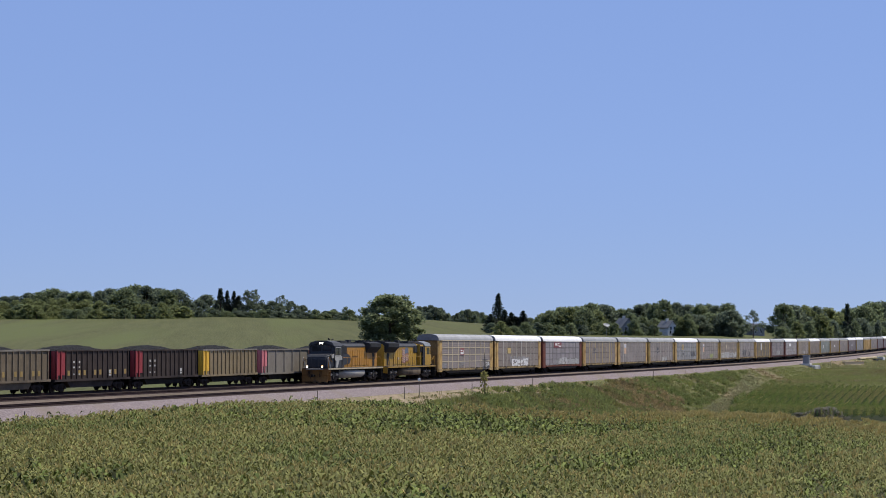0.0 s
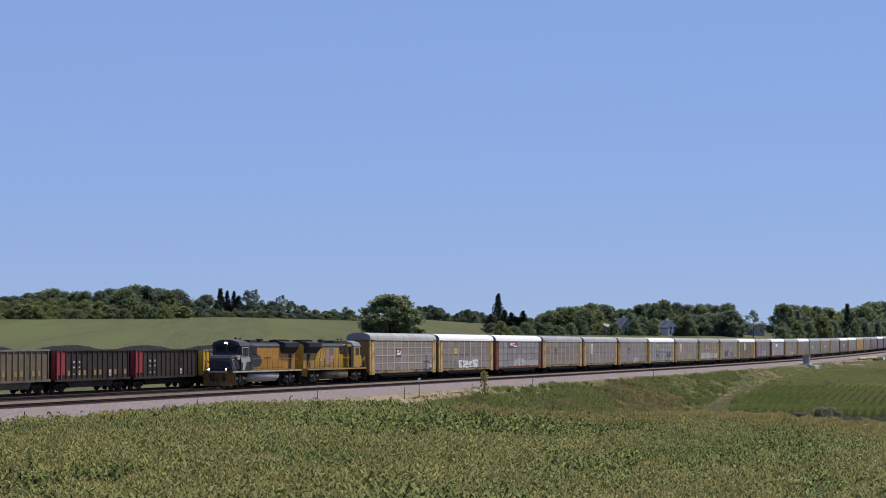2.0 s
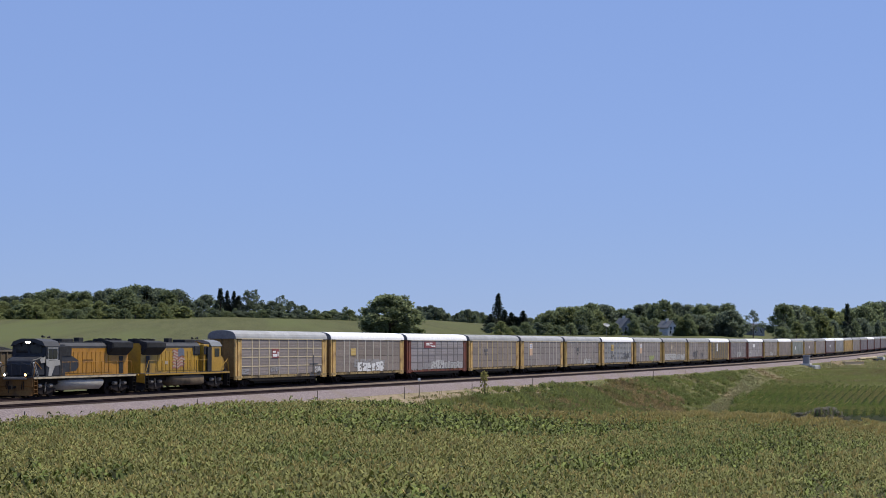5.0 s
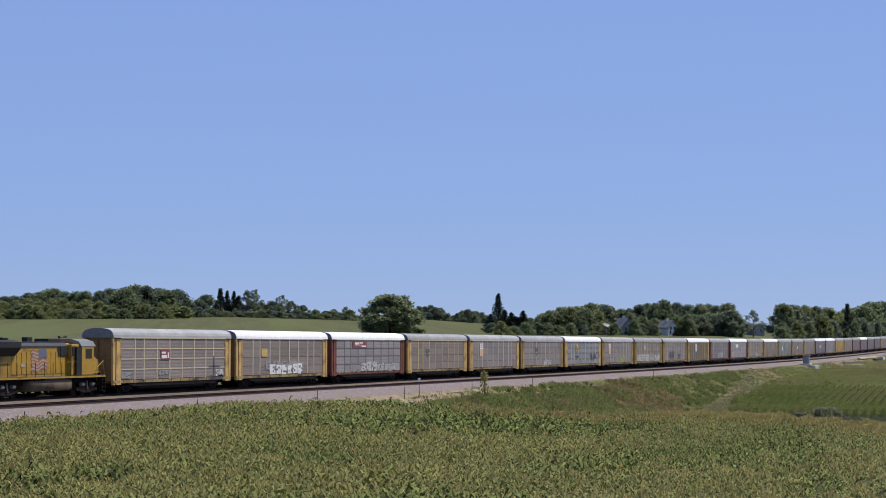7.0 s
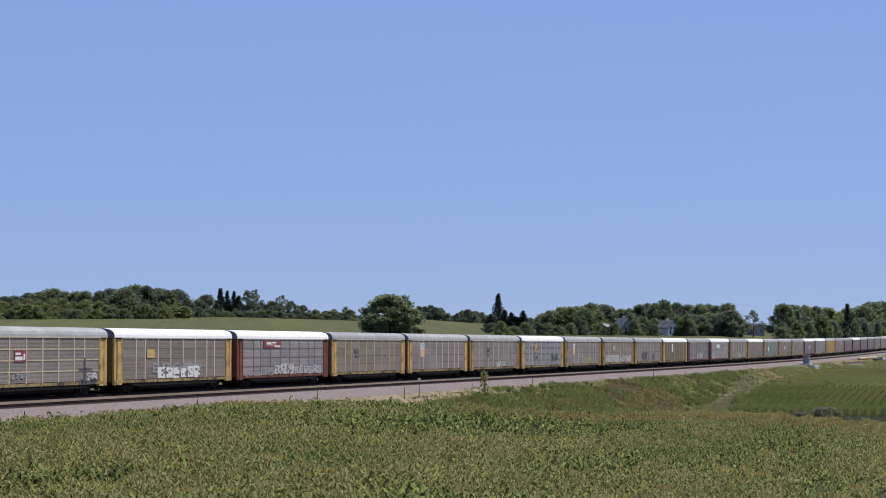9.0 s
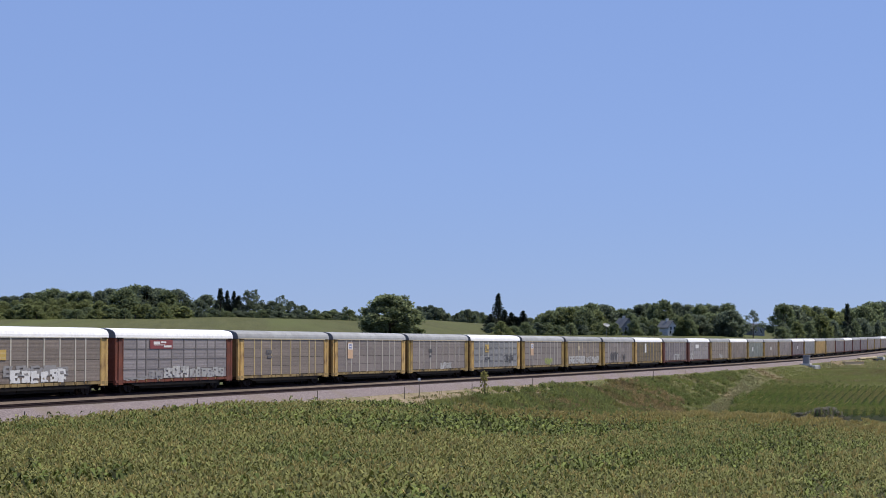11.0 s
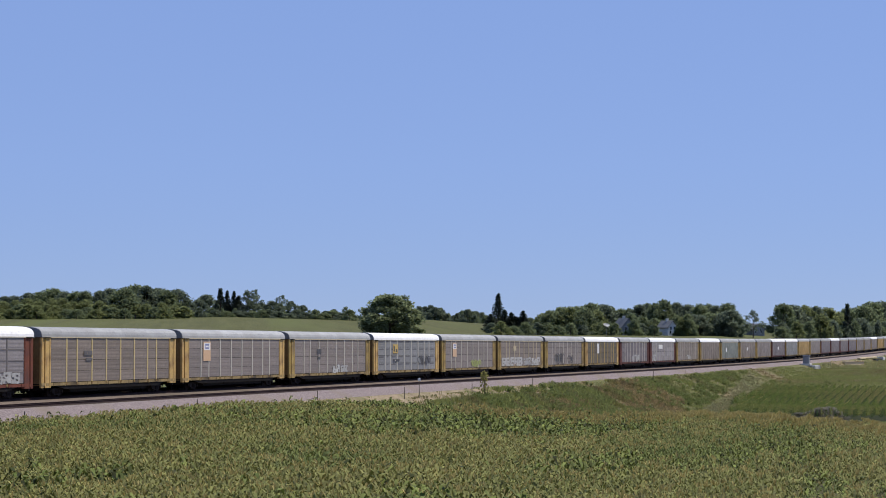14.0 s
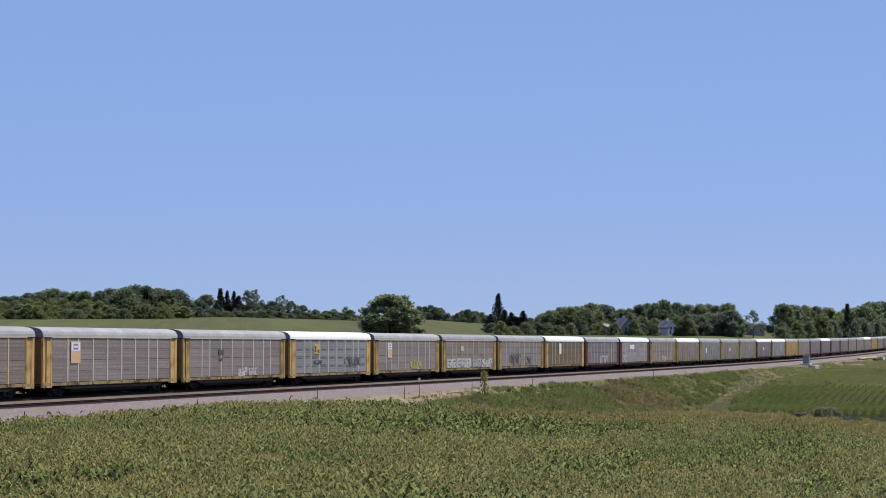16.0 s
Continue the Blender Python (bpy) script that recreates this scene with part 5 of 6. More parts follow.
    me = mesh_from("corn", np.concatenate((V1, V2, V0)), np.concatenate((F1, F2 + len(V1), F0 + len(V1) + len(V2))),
                   [CORN, TASSEL, LUSH_SHADE], np.concatenate((np.zeros(len(F1)), np.ones(len(F2)), np.full(len(F0), 2))))
    tagged(link("corn_field", me), "tall green corn with tan tassels in rows", "corn field", kind="stuff")


def far_field(X, Y, margin=0.0):
    """The corn field in the hollow below the railway."""
    d, s = eye_view(X, Y)
    edge = np.interp(X, (330, 360, 400, 440, 482), (-33, -28.4, -24, -23.4, -23))
    return (s > 0.134 + 0.002 * np.sin(Y * 0.6) - margin * 0.003) & (s < 0.6) & (Y < edge + margin) & (X > 327) & (X < 458 + margin)


def far_corn():
    """Rows that fan out over the hollow; every other one lower, coloured as the shade between."""
    rng = np.random.default_rng(12)
    along, drills = np.arange(0, 160, 0.4), np.arange(-75, 60, 0.62)
    U, W = np.meshgrid(along, drills, indexing="ij")
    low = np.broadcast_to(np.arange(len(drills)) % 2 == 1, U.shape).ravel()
    U, W = U.ravel() + rng.normal(0, 0.1, U.size), W.ravel() + rng.normal(0, 0.03, W.size)
    a = np.radians(3.6 + 0.10 * W)
    X = 322 + U
    Y = -45 + W + U * np.tan(a)
    d, s = eye_view(X, Y)
    keep = far_field(X, Y) & ((s < 0.216) | (rng.random(len(s)) < 0.25))
    X, Y, low = X[keep], Y[keep], low[keep]
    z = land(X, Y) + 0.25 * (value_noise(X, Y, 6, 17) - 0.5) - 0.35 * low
    P = np.stack((X, Y), 1)
    V1, F1 = corn_leaves(P[~low], z[~low], rng, 7, 2, 0.32, 1.05, 2.2, 2.2)
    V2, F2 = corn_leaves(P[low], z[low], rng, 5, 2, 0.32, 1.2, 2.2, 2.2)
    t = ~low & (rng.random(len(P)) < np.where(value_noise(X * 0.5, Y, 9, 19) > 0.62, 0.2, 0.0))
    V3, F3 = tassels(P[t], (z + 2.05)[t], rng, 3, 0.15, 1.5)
    me = mesh_from("corn", np.concatenate((V1, V2, V3)), np.concatenate((F1, F2 + len(V1), F3 + len(V1) + len(V2))), [FAR_CORN, ROW_SHADE, TASSEL],
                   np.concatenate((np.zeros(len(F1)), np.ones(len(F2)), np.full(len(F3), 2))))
    tagged(link("corn_field_far", me), "dark green corn rows in the hollow below the railway", "corn field", kind="stuff")


def in_near(X, Y):
    d, s = eye_view(X, Y)
    return (d > 60) & (np.abs(s) < 2.0) & (field_top(X, Y)[1] < 10) & (Y < -13.5)


def in_far(X, Y):
    return far_field(X, Y)


near_corn()
far_corn()
soil_sheet("ground_soil", np.arange(40, 250, 2.5), np.arange(-118, -8, 2.0), in_near, "dark bare soil under the near corn")
# soil colour darkened and greened to carry the shade between far rows
SOIL_SHADE = material("soil_row_shade", (0.022, 0.028, 0.010), (0.036, 0.042, 0.015), 0.6, 0.95, bump=0.4)
SAND = material("sandy_dirt", (0.20, 0.155, 0.10), (0.29, 0.235, 0.16), 0.5, 0.95, bump=0.5, c=(0.12, 0.115, 0.05), patch=0.25)
soil_sheet("ground_dirt", np.arange(195, 320, 2.0), np.arange(-16, -9.5, 0.5), lambda X, Y: (Y > -13.6 + 1.1 * np.sin(X * 0.21)) & (Y < -10.4), "sandy dirt strip beside the ballast", SAND, 0.06)
soil_sheet("ground_soil_far", np.arange(322, 490, 2.0), np.arange(-90, -15, 1.0), in_far, "soil under the far corn, darkened for the shade between rows", SOIL_SHADE)


def blades(P, base, rng, n_blade, h0, h1, spread, width):
    n = len(P) * n_blade
    px, py, pz = (np.repeat(v, n_blade) for v in (P[:, 0], P[:, 1], base))
    hs = np.repeat(rng.uniform(h0, h1, len(P)), n_blade) * rng.uniform(0.6, 1.1, n)
    az = rng.uniform(0, 6.28, n)
    off = spread * rng.random(n)
    bx, by = px + np.cos(az) * off, py + np.sin(az) * off
    lean = rng.uniform(0.1, 0.6, n)
    face = rng.uniform(0, 6.28, n)
    w = width * rng.uniform(0.6, 1.4, n)
    fx, fy = np.cos(face) * w, np.sin(face) * w
    tx, ty, tz = bx + np.cos(az) * lean * hs, by + np.sin(az) * lean * hs, pz + hs
    mx, my, mz = (bx * 0.55 + tx * 0.45), (by * 0.55 + ty * 0.45), pz + hs * 0.6
    V = np.stack((np.stack((bx, by, pz - 0.05), 1), np.stack((mx + fx, my + fy, mz), 1), np.stack((tx, ty, tz), 1), np.stack((mx - fx, my - fy, mz), 1)), 1)
    return V.reshape(-1, 3), np.arange(n * 4).reshape(n, 4)


def bank_growth():
    rng = np.random.default_rng(21)
    n = 105000
    X = np.where(rng.random(n) < 0.86, rng.uniform(150, 640, n), rng.uniform(640, 1150, n))
    Y = rng.uniform(-75, -10.2, n)
    d, s = eye_view(X, Y)
    top, past = field_top(X, Y)
    in_far = far_field(X, Y, -0.5)
    keep = (np.abs(s) < 0.23) & (past > 6) & ~in_far & (rng.random(n) < np.interp(d, (150, 300, 600), (0.95, 0.8, 0.5)))
    # thin out on the stony foot of the shoulder
    keep &= (Y < np.interp(X, (150, 200, 235, 270), (-14, -13, -11.8, -11.0))) | (rng.random(n) < np.interp(X, (225, 280), (0.0, 0.15)))
    keep &= ~((X > 575) & (X < 640) & (Y > -11.6))
    X, Y, d = X[keep], Y[keep], d[keep]
    z = land(X, Y)
    P = np.stack((X, Y), 1)
    # taller clumps along the top of the bank
    m = 5000
    xe = rng.uniform(270, 470, m)
    ye = rng.uniform(-14.5, -10.9, m)
    ke = value_noise(xe, ye * 2, 5, 77) > 0.68
    Pe = np.stack((xe, ye), 1)[ke]
    xw = rng.uniform(240, 350, 9000)
    yw = rng.uniform(-22, -12.4, 9000)
    kw = (value_noise(xw, yw * 1.6, 4, 78) > np.interp(xw, (240, 275, 310, 350), (0.75, 0.5, 0.35, 0.45))) & (field_top(xw, yw)[1] > 6)
    Pe = np.concatenate((Pe, np.stack((xw, yw), 1)[kw]))
    V3, F3 = blades(Pe, land(Pe[:, 0], Pe[:, 1]), rng, 14, 0.3, 0.6, 0.75, 0.075)
    kind = value_noise(X, Y, 11, 31)
    # stands of brown, seeding weeds on the slope
    ragged = 0.9 * (value_noise(X, Y, 5, 52) - 0.5)
    dry = (((X - 360) / 20) ** 2 + ((Y + 16.5) / 5) ** 2 + ragged < 1.0) | (((X - 303) / 24) ** 2 + ((Y + 16) / 2.6) ** 2 + ragged < 1.0)
    dry &= rng.random(len(X)) < 0.75
    V4, F4 = blades(P[dry], z[dry], rng, 16, 0.22, 0.55, 0.7, 0.055)
    tagged(link("dry_weeds", mesh_from("dry_weeds", V4, F4, [BROWN])), "brown seeding weeds on the railway bank", "weeds", kind="stuff")
    # a worn pale strip beside the corn in the hollow
    worn = (np.abs(Y + 22.5 - (X - 400) * 0.085) < 1.6 + 1.2 * value_noise(X, Y, 4, 55)) & (X > 375) & (X < 500) & ~dry
    V5, F5 = blades(P[worn], z[worn], rng, 9, 0.12, 0.4, 0.6, 0.05)
    tagged(link("pale_grass", mesh_from("pale_grass", V5, F5, [STRAW])), "pale dusty grass on a worn strip beside the corn", "grass", kind="stuff")
    rest = ~dry & ~worn
    X, Y, z, P, kind = X[rest], Y[rest], z[rest], P[rest], kind[rest]
    wide = X > 640
    big = (rng.random(len(X)) < 0.15 + 0.5 * smooth(0.35, 0.7, kind)) & ~wide
    small = ~big & ~wide
    V1, F1 = blades(P[small], z[small], rng, 8, 0.14, 0.36, 0.5, 0.05)
    V6, F6 = blades(P[wide], z[wide], rng, 8, 0.25, 0.6, 1.2, 0.12)
    V2, F2 = blades(P[big], z[big], rng, 12, 0.18, 0.42, 0.65, 0.055)
    tagged(link("bank_grass", mesh_from("bank_grass", np.concatenate((V1, V6)), np.concatenate((F1, F6 + len(V1))), [GRASS])), "rough green and straw-coloured grass on the railway bank", "grass", kind="stuff")
    tagged(link("bank_weeds", mesh_from("bank_weeds", np.concatenate((V2, V3)), np.concatenate((F2, F3 + len(V2))), [WEED])), "tall green and brownish weeds on the railway bank", "weeds", kind="stuff")


bank_growth()


def place(px, d, dy=0.0):
    """Plan position at slope px to the viewing axis and depth d."""
    r = px * d
    return EYE[0] + math.cos(HEAD) * d + math.sin(HEAD) * r, EYE[1] + math.sin(HEAD) * d - math.cos(HEAD) * r


# ---- trees ----
def crown_mesh(name, seed, lobes, leaves, size, shape, mat, bottom=0.18, spread=0.45, lean=0.0, lobe=1.0, core=0.62):
    """A unit-high crown of many leaf clumps gathered in uneven lobes. shape: 'round', 'wide' or 'tall'."""
    rng = np.random.default_rng(seed)
    C, R = [], []
    for i in range(lobes):
        h = bottom + (1 - bottom) * ((i + rng.random()) / lobes)
        f = (h - bottom) / (1 - bottom)
        rad = spread * (math.sin(math.pi * min(1, 0.12 + 0.88 * f) ** {"wide": 0.72, "round": 0.72, "dome": 1.25, "low": 0.5}.get(shape, 0.9)) ** 0.7 if shape != "tall" else (1.05 - f) * 0.9)
        r = lobe * rng.uniform(0.12, 0.225) * (1.15 if shape == "wide" else 1.0)
        a = i * 2.4 + rng.uniform(-0.5, 0.5)
        q = max(0.0, rad - r * 0.7) * rng.uniform(0.45, 1.0)
        C.append((math.cos(a) * q + lean * f, math.sin(a) * q, min(h, 1 - r * 0.8)))
        R.append(r)
    return leaf_clumps(name, np.array(C), np.array(R), leaves, size, mat, rng, core)


def leaf_clumps(name, C, R, leaves, size, mat, rng, core=0.62):
    """Lobes at C with radii R: a lumpy core of shaded inner foliage in each, and a shell of loose leaf sprays."""
    pick = rng.choice(len(R), leaves, p=R ** 2 / np.sum(R ** 2))
    D = rng.normal(size=(leaves, 3))
    D /= np.linalg.norm(D, axis=1)[:, None]
    rad = R[pick] * rng.uniform(0.5, 1.18, leaves)
    pos = C[pick] + D * rad[:, None] * np.array((1, 1, 0.85))
    nrm = 0.4 * D + rng.normal(0, 0.8, (leaves, 3)) + np.array((0, 0, 0.4))
    nrm /= np.linalg.norm(nrm, axis=1)[:, None]
    t = np.cross(nrm, rng.normal(size=(leaves, 3)))
    t /= np.linalg.norm(t, axis=1)[:, None]
    b = np.cross(nrm, t)
    s = size * rng.uniform(0.5, 1.4, leaves)[:, None]
    V = np.stack((pos - t * s, pos + t * s * 0.8 - b * s * 0.7, pos + t * s * 0.5 + b * s * 0.8), 1).reshape(-1, 3)
    F = np.arange(leaves * 3).reshape(-1, 3)
    if not core:
        return mesh_from(name, V, F, [mat])
    # cores: eight-sided lumps, dented, deep inside each lobe
    unit = np.array([(x, y, z) for x, y, z in itertools.product((-1, 0, 1), repeat=3) if abs(x) + abs(y) + abs(z) in (1, 3)], float)
    unit /= np.linalg.norm(unit, axis=1)[:, None]
    tri = []
    for x, y, z in itertools.product((-1, 1), repeat=3):
        c = np.array((x, y, z)) / math.sqrt(3)
        near = [int(np.argmax(unit @ np.array(v))) for v in ((x, 0, 0), (0, y, 0), (0, 0, z))]
        mid = int(np.argmax(unit @ c))
        tri += [(near[0], near[1], mid), (near[1], near[2], mid), (near[2], near[0], mid)]
    k, n = len(unit), len(R)
    inner = C[:, None] + unit[None] * (R[:, None] * core * rng.uniform(0.7, 1.1, (n, k)))[..., None]
    Fc = (np.array(tri)[None] + (np.arange(n) * k)[:, None, None]).reshape(-1, 3) + len(V)
    return mesh_from(name, np.concatenate((V, inner.reshape(-1, 3))), np.concatenate((F, Fc)), [mat])


def conifer_mesh(name, seed, mat, leaves=2600):
    rng = np.random.default_rng(seed)
    h = rng.random(leaves) ** 0.85
    tier = np.floor(h * 16)
    f = (tier + 0.5) / 16
    arm = rng.integers(0, 7, leaves) * 0.9 + tier * 0.7 + rng.normal(0, 0.22, leaves)
    limb = np.floor(arm / 0.9)
    reach = 0.26 * (1 - f) ** 0.75 * (0.35 + 1.0 * value_noise(tier * 3.7 + limb * 5.3, tier * 1.3, 1.0, seed)) + 0.012
    r = reach * rng.random(leaves) ** 0.6
    pos = np.stack((np.cos(arm) * r, np.sin(arm) * r, 0.06 + 0.93 * f + 0.012 * rng.normal(size=leaves) - r * 0.25), 1)
    t = np.stack((np.cos(arm), np.sin(arm), -0.35 + 0 * arm), 1) + rng.normal(0, 0.3, (leaves, 3))
    t /= np.linalg.norm(t, axis=1)[:, None]
    b = np.cross(t, rng.normal(size=(leaves, 3)))
    b /= np.linalg.norm(b, axis=1)[:, None]
    s = 0.03 * rng.uniform(0.6, 1.3, leaves)[:, None]
    V = np.stack((pos - t * s, pos - b * s * 0.45, pos + t * s, pos + b * s * 0.45), 1)
    return mesh_from(name, V.reshape(-1, 3), np.arange(leaves * 4).reshape(-1, 4), [mat])


def trunk_mesh(seed, limbs=7, top=0.8, r=0.022):
    rng = random.Random(seed)
    bm = tube(bmesh.new(), (0, 0, -0.03), (0.01, 0.0, top * 0.45), r * 1.25, 7, r * 0.8)
    tube(bm, (0.01, 0, top * 0.45), (0.0, 0.02, top), r * 0.8, 6, r * 0.25)
    for i in range(limbs):
        z = top * (0.25 + 0.6 * i / limbs)
        a = i * 2.4 + rng.random()
        L = 0.26 * (1.1 - 0.6 * i / limbs)
        tube(bm, (0, 0, z), (math.cos(a) * L, math.sin(a) * L, z + L * 0.75), r * 0.5, 5, r * 0.15)
    return bm


def leaf_mat(name, a, b):
    return leafy(material(name, a, b, 5.0, 0.75, island=0.2, fine=4), 0.72)


# dark, mid, light and needle tones raised and blued: distance haze in the colour
G_DARK = leaf_mat("leaf_dark", (0.132, 0.165, 0.118), (0.172, 0.208, 0.146))
G_MID = leaf_mat("leaf_mid", (0.158, 0.195, 0.108), (0.205, 0.245, 0.134))
G_LIGHT = leaf_mat("leaf_light", (0.185, 0.215, 0.095), (0.23, 0.258, 0.116))
G_SPRUCE = leaf_mat("needle_dark", (0.052, 0.068, 0.054), (0.075, 0.092, 0.068))
G_GREY = leaf_mat("leaf_grey", (0.20, 0.19, 0.165), (0.27, 0.255, 0.225))
BROAD = [("round", G_DARK, "dark green broadleaf tree"), ("wide", G_MID, "full green broadleaf tree"), ("round", G_MID, "rounded green broadleaf tree"),
         ("wide", G_DARK, "broad dark green tree"), ("round", G_LIGHT, "light yellow-green broadleaf tree"), ("wide", G_LIGHT, "spreading light green tree"),
         ("low", G_MID, "low-branched bushy green tree"), ("low", G_DARK, "low-branched bushy dark tree")]
CROWNS = [crown_mesh("crown", 40 + i, 34 if s == "wide" else 30, 4200, 0.030, s, m, -0.02, {"wide": 0.74, "low": 0.66}.get(s, 0.60), lobe=0.85) for i, (s, m, _) in enumerate(BROAD)]
SHRUBS = [crown_mesh("crown", 60 + i, 18, 1700, 0.040, "low", m, 0.0, 0.65, core=0.55) for i, m in enumerate((G_LIGHT, G_MID, G_DARK))]
SPARSE = crown_mesh("crown", 77, 10, 700, 0.036, "round", G_DARK, 0.3, 0.6, lobe=0.75, core=0.0)
RAGGED = crown_mesh("crown", 79, 30, 1500, 0.034, "tall", G_SPRUCE, 0.05, 0.46, lobe=0.36, core=0.0)
SPRUCES = [conifer_mesh("crown", 70 + i, G_SPRUCE) for i in range(2)]
TRUNKS = []
for i in range(3):
    me = bpy.data.meshes.new("trunk")
    b = trunk_mesh(i)
    b.to_mesh(me)
    b.free()
    me.materials.append(BARK)
    TRUNKS.append(me)


def tree(name, s, d, top, width, crown, label, category="tree", group="", turn=0.0, trunk=0, base=None):
    """A tree at view slope s and depth d whose top stands at height top."""
    x, y = place(s, d)
    z = float(land(x, y)) - 0.1 if base is None else base
    h = max(top - z, 1.5)
    m = pose(x, y, z, 0, 0, turn) @ Matrix.Diagonal((width, width, h, 1))
    t = thing(name, m, label, category, group)
    link("trunk", TRUNKS[trunk % 3], t)
    link("crown", crown, t)
    return t


def px(v):
    return (v - 784) / 3822.0


def height(v, d):
    return EYE[2] + (598 - v) * d / 3822.0


def tree_line(x0, x1, step, tops, depth, jitter, kinds, group, rng, low=6, spread=(0.95, 1.35), name="tree"):
    """Trees side by side; tops: (x, y) outline of their heads."""
    v = x0
    while v < x1:
        top = np.interp(v, *zip(*tops)) + rng.uniform(0, low)
        d = np.interp(v, *zip(*depth)) + rng.uniform(-jitter, jitter)
        k = rng.choice(kinds)
        ht = height(top, d)
        x, y = place(px(v), d)
        h = ht - float(land(x, y))
        if k == "spruce":
            tree("spruce_tree", px(v), d, ht, h * 0.95, SPRUCES[rng.randrange(2)], "dark pointed spruce tree", group=group, turn=rng.uniform(0, 360))
        else:
            tree(name, px(v), d, ht, h * rng.uniform(*spread), CROWNS[k], BROAD[k][2] + " in " + group, group=group, turn=rng.uniform(0, 360), trunk=rng.randrange(3))
        v += step * rng.uniform(0.7, 1.3)


def woods():
    rng = random.Random(8)
    # wood on the left hill, two ranks and a hem of shrubs
    tree_line(-30, 330, 20, ((-30, 528), (40, 520), (95, 511), (120, 516), (180, 512), (215, 505), (262, 503), (285, 512), (305, 506), (330, 520)), ((0, 1090), (330, 1090)), 25, (0, 1, 2, 3, 0, 2), "the hill wood", rng)
    tree_line(-30, 330, 20, ((-30, 530), (90, 527), (150, 528), (200, 533), (330, 534)), ((0, 1050), (330, 1050)), 12, (6, 5, 4, 5, 4), "the hill wood", rng, 8)
    tree_line(330, 640, 17, ((330, 528), (370, 521), (392, 528), (445, 530), (470, 533), (525, 530), (555, 545), (600, 548), (640, 553)), ((330, 1120), (640, 1200)), 20, (0, 3, 0, 2, 3), "the hill hedgerow", rng, 7)
    tree_line(335, 560, 24, ((335, 542), (560, 548)), ((330, 1080), (640, 1150)), 10, (7, 6, 7), "the hill hedgerow", rng, 5)
    for v, t in ((390, 511), (402, 514), (414, 515), (422, 524)):
        tree("spruce_tree", px(v), 1130, height(t, 1130), 13, RAGGED if v in (390, 422) else SPRUCES[v % 4 // 2], "dark pointed spruce tree on the hill", group="the hill hedgerow", turn=v)
    for v, t, w in ((437, 514, 12), (449, 513, 12), (497, 523, 11), (612, 543, 9)):
        tree("tree", px(v), 1140, height(t, 1140), w, SPARSE, "sparse dark tree with bare limbs", group="the hill hedgerow", turn=v * 7)
    # shrubs along the field's upper edge
    v = -20
    while v < 340:
        d = 1030 + rng.uniform(-8, 8)
        tree("shrub", px(v), d, height(542 + rng.uniform(-6, 7), d), rng.uniform(8, 12), SHRUBS[rng.choice((0, 0, 0, 1))], "bushy yellow-green shrub at the field's edge", "shrub", "shrubs below the hill wood", rng.uniform(0, 360))
        v += rng.uniform(11, 20)
    v = 345
    while v < 630:
        d = 1090 + rng.uniform(-8, 8)
        tree("shrub", px(v), d, height(551 + rng.uniform(-4, 5), d), rng.uniform(8, 12), SHRUBS[rng.choice((1, 2, 2))], "dark green shrub at the field's edge", "shrub", "shrubs below the hill hedgerow", rng.uniform(0, 360))
        v += rng.uniform(12, 20)
    # far trees between lone tree and farm
    tree_line(742, 868, 8, ((742, 542), (768, 540), (790, 550), (803, 556), (822, 546), (845, 548), (868, 560)), ((742, 1400), (868, 1400)), 30, (6, 7, 7), "the far hedgerow", rng, 5, (1.0, 1.5))
    # the farm's trees
    tree("spruce_tree", px(882), 960, height(519, 960), 17, SPRUCES[1], "tall dark ragged spruce beside the farm", group="the farm trees")
    for v, t in ((868, 556), (893, 548), (905, 553), (926, 550), (913, 560), (968, 556)):
        tree("spruce_tree", px(v), 955, height(t, 955), 17, SPRUCES[v % 2], "short dark spruce beside the farm", group="the farm trees", turn=v * 3)
    tree_line(872, 960, 15, ((872, 560), (960, 556)), ((870, 985), (960, 985)), 10, (0, 3), "the farm trees", rng, 6, (0.8, 1.2))
    tree_line(960, 1065, 17, ((960, 553), (990, 545), (1015, 541), (1065, 548)), ((960, 940), (1065, 940)), 15, (4, 5, 5, 1), "the farm trees", rng, 5, (0.9, 1.3))
    tree_line(1045, 1120, 18, ((1045, 537), (1060, 534), (1090, 546), (1120, 545)), ((1045, 1010), (1120, 1010)), 15, (0, 2, 3), "the farm trees", rng, 5)
    tree_line(1112, 1303, 18, ((1112, 545), (1135, 538), (1170, 531), (1190, 531), (1215, 535), (1245, 538), (1316, 535)), ((1112, 1020), (1316, 980)), 15, (0, 1, 2, 3, 2), "the farm trees", rng, 5, (0.85, 1.2))
    tree_line(1198, 1303, 20, ((1198, 552), (1318, 548)), ((1198, 940), (1318, 930)), 10, (2, 3, 0, 1), "the farm trees", rng, 8, (0.85, 1.2))
    tree_line(1118, 1165, 17, ((1118, 556), (1165, 560)), ((1118, 960), (1165, 960)), 10, (1, 4, 2), "the farm trees", rng, 8, (0.85, 1.2))
    tree("tree", px(1333), 950, height(549, 950), 10, SPARSE, "thin open tree beside the farm yard", group="the farm trees")
    tree("tree", px(1452), 1030, height(557, 1030), 13, CROWNS[4], "light yellow-green tree at the edge of the eastern wood", group="the eastern wood")
    tree("spruce_tree", px(1500), 1080, height(538, 1080), 12, RAGGED, "dark ragged spruce in the eastern wood", group="the eastern wood")
    tree("tree", px(1352), 1350, height(575, 1350), 9, CROWNS[0], "small green tree far beyond the yard", group="the farm trees")
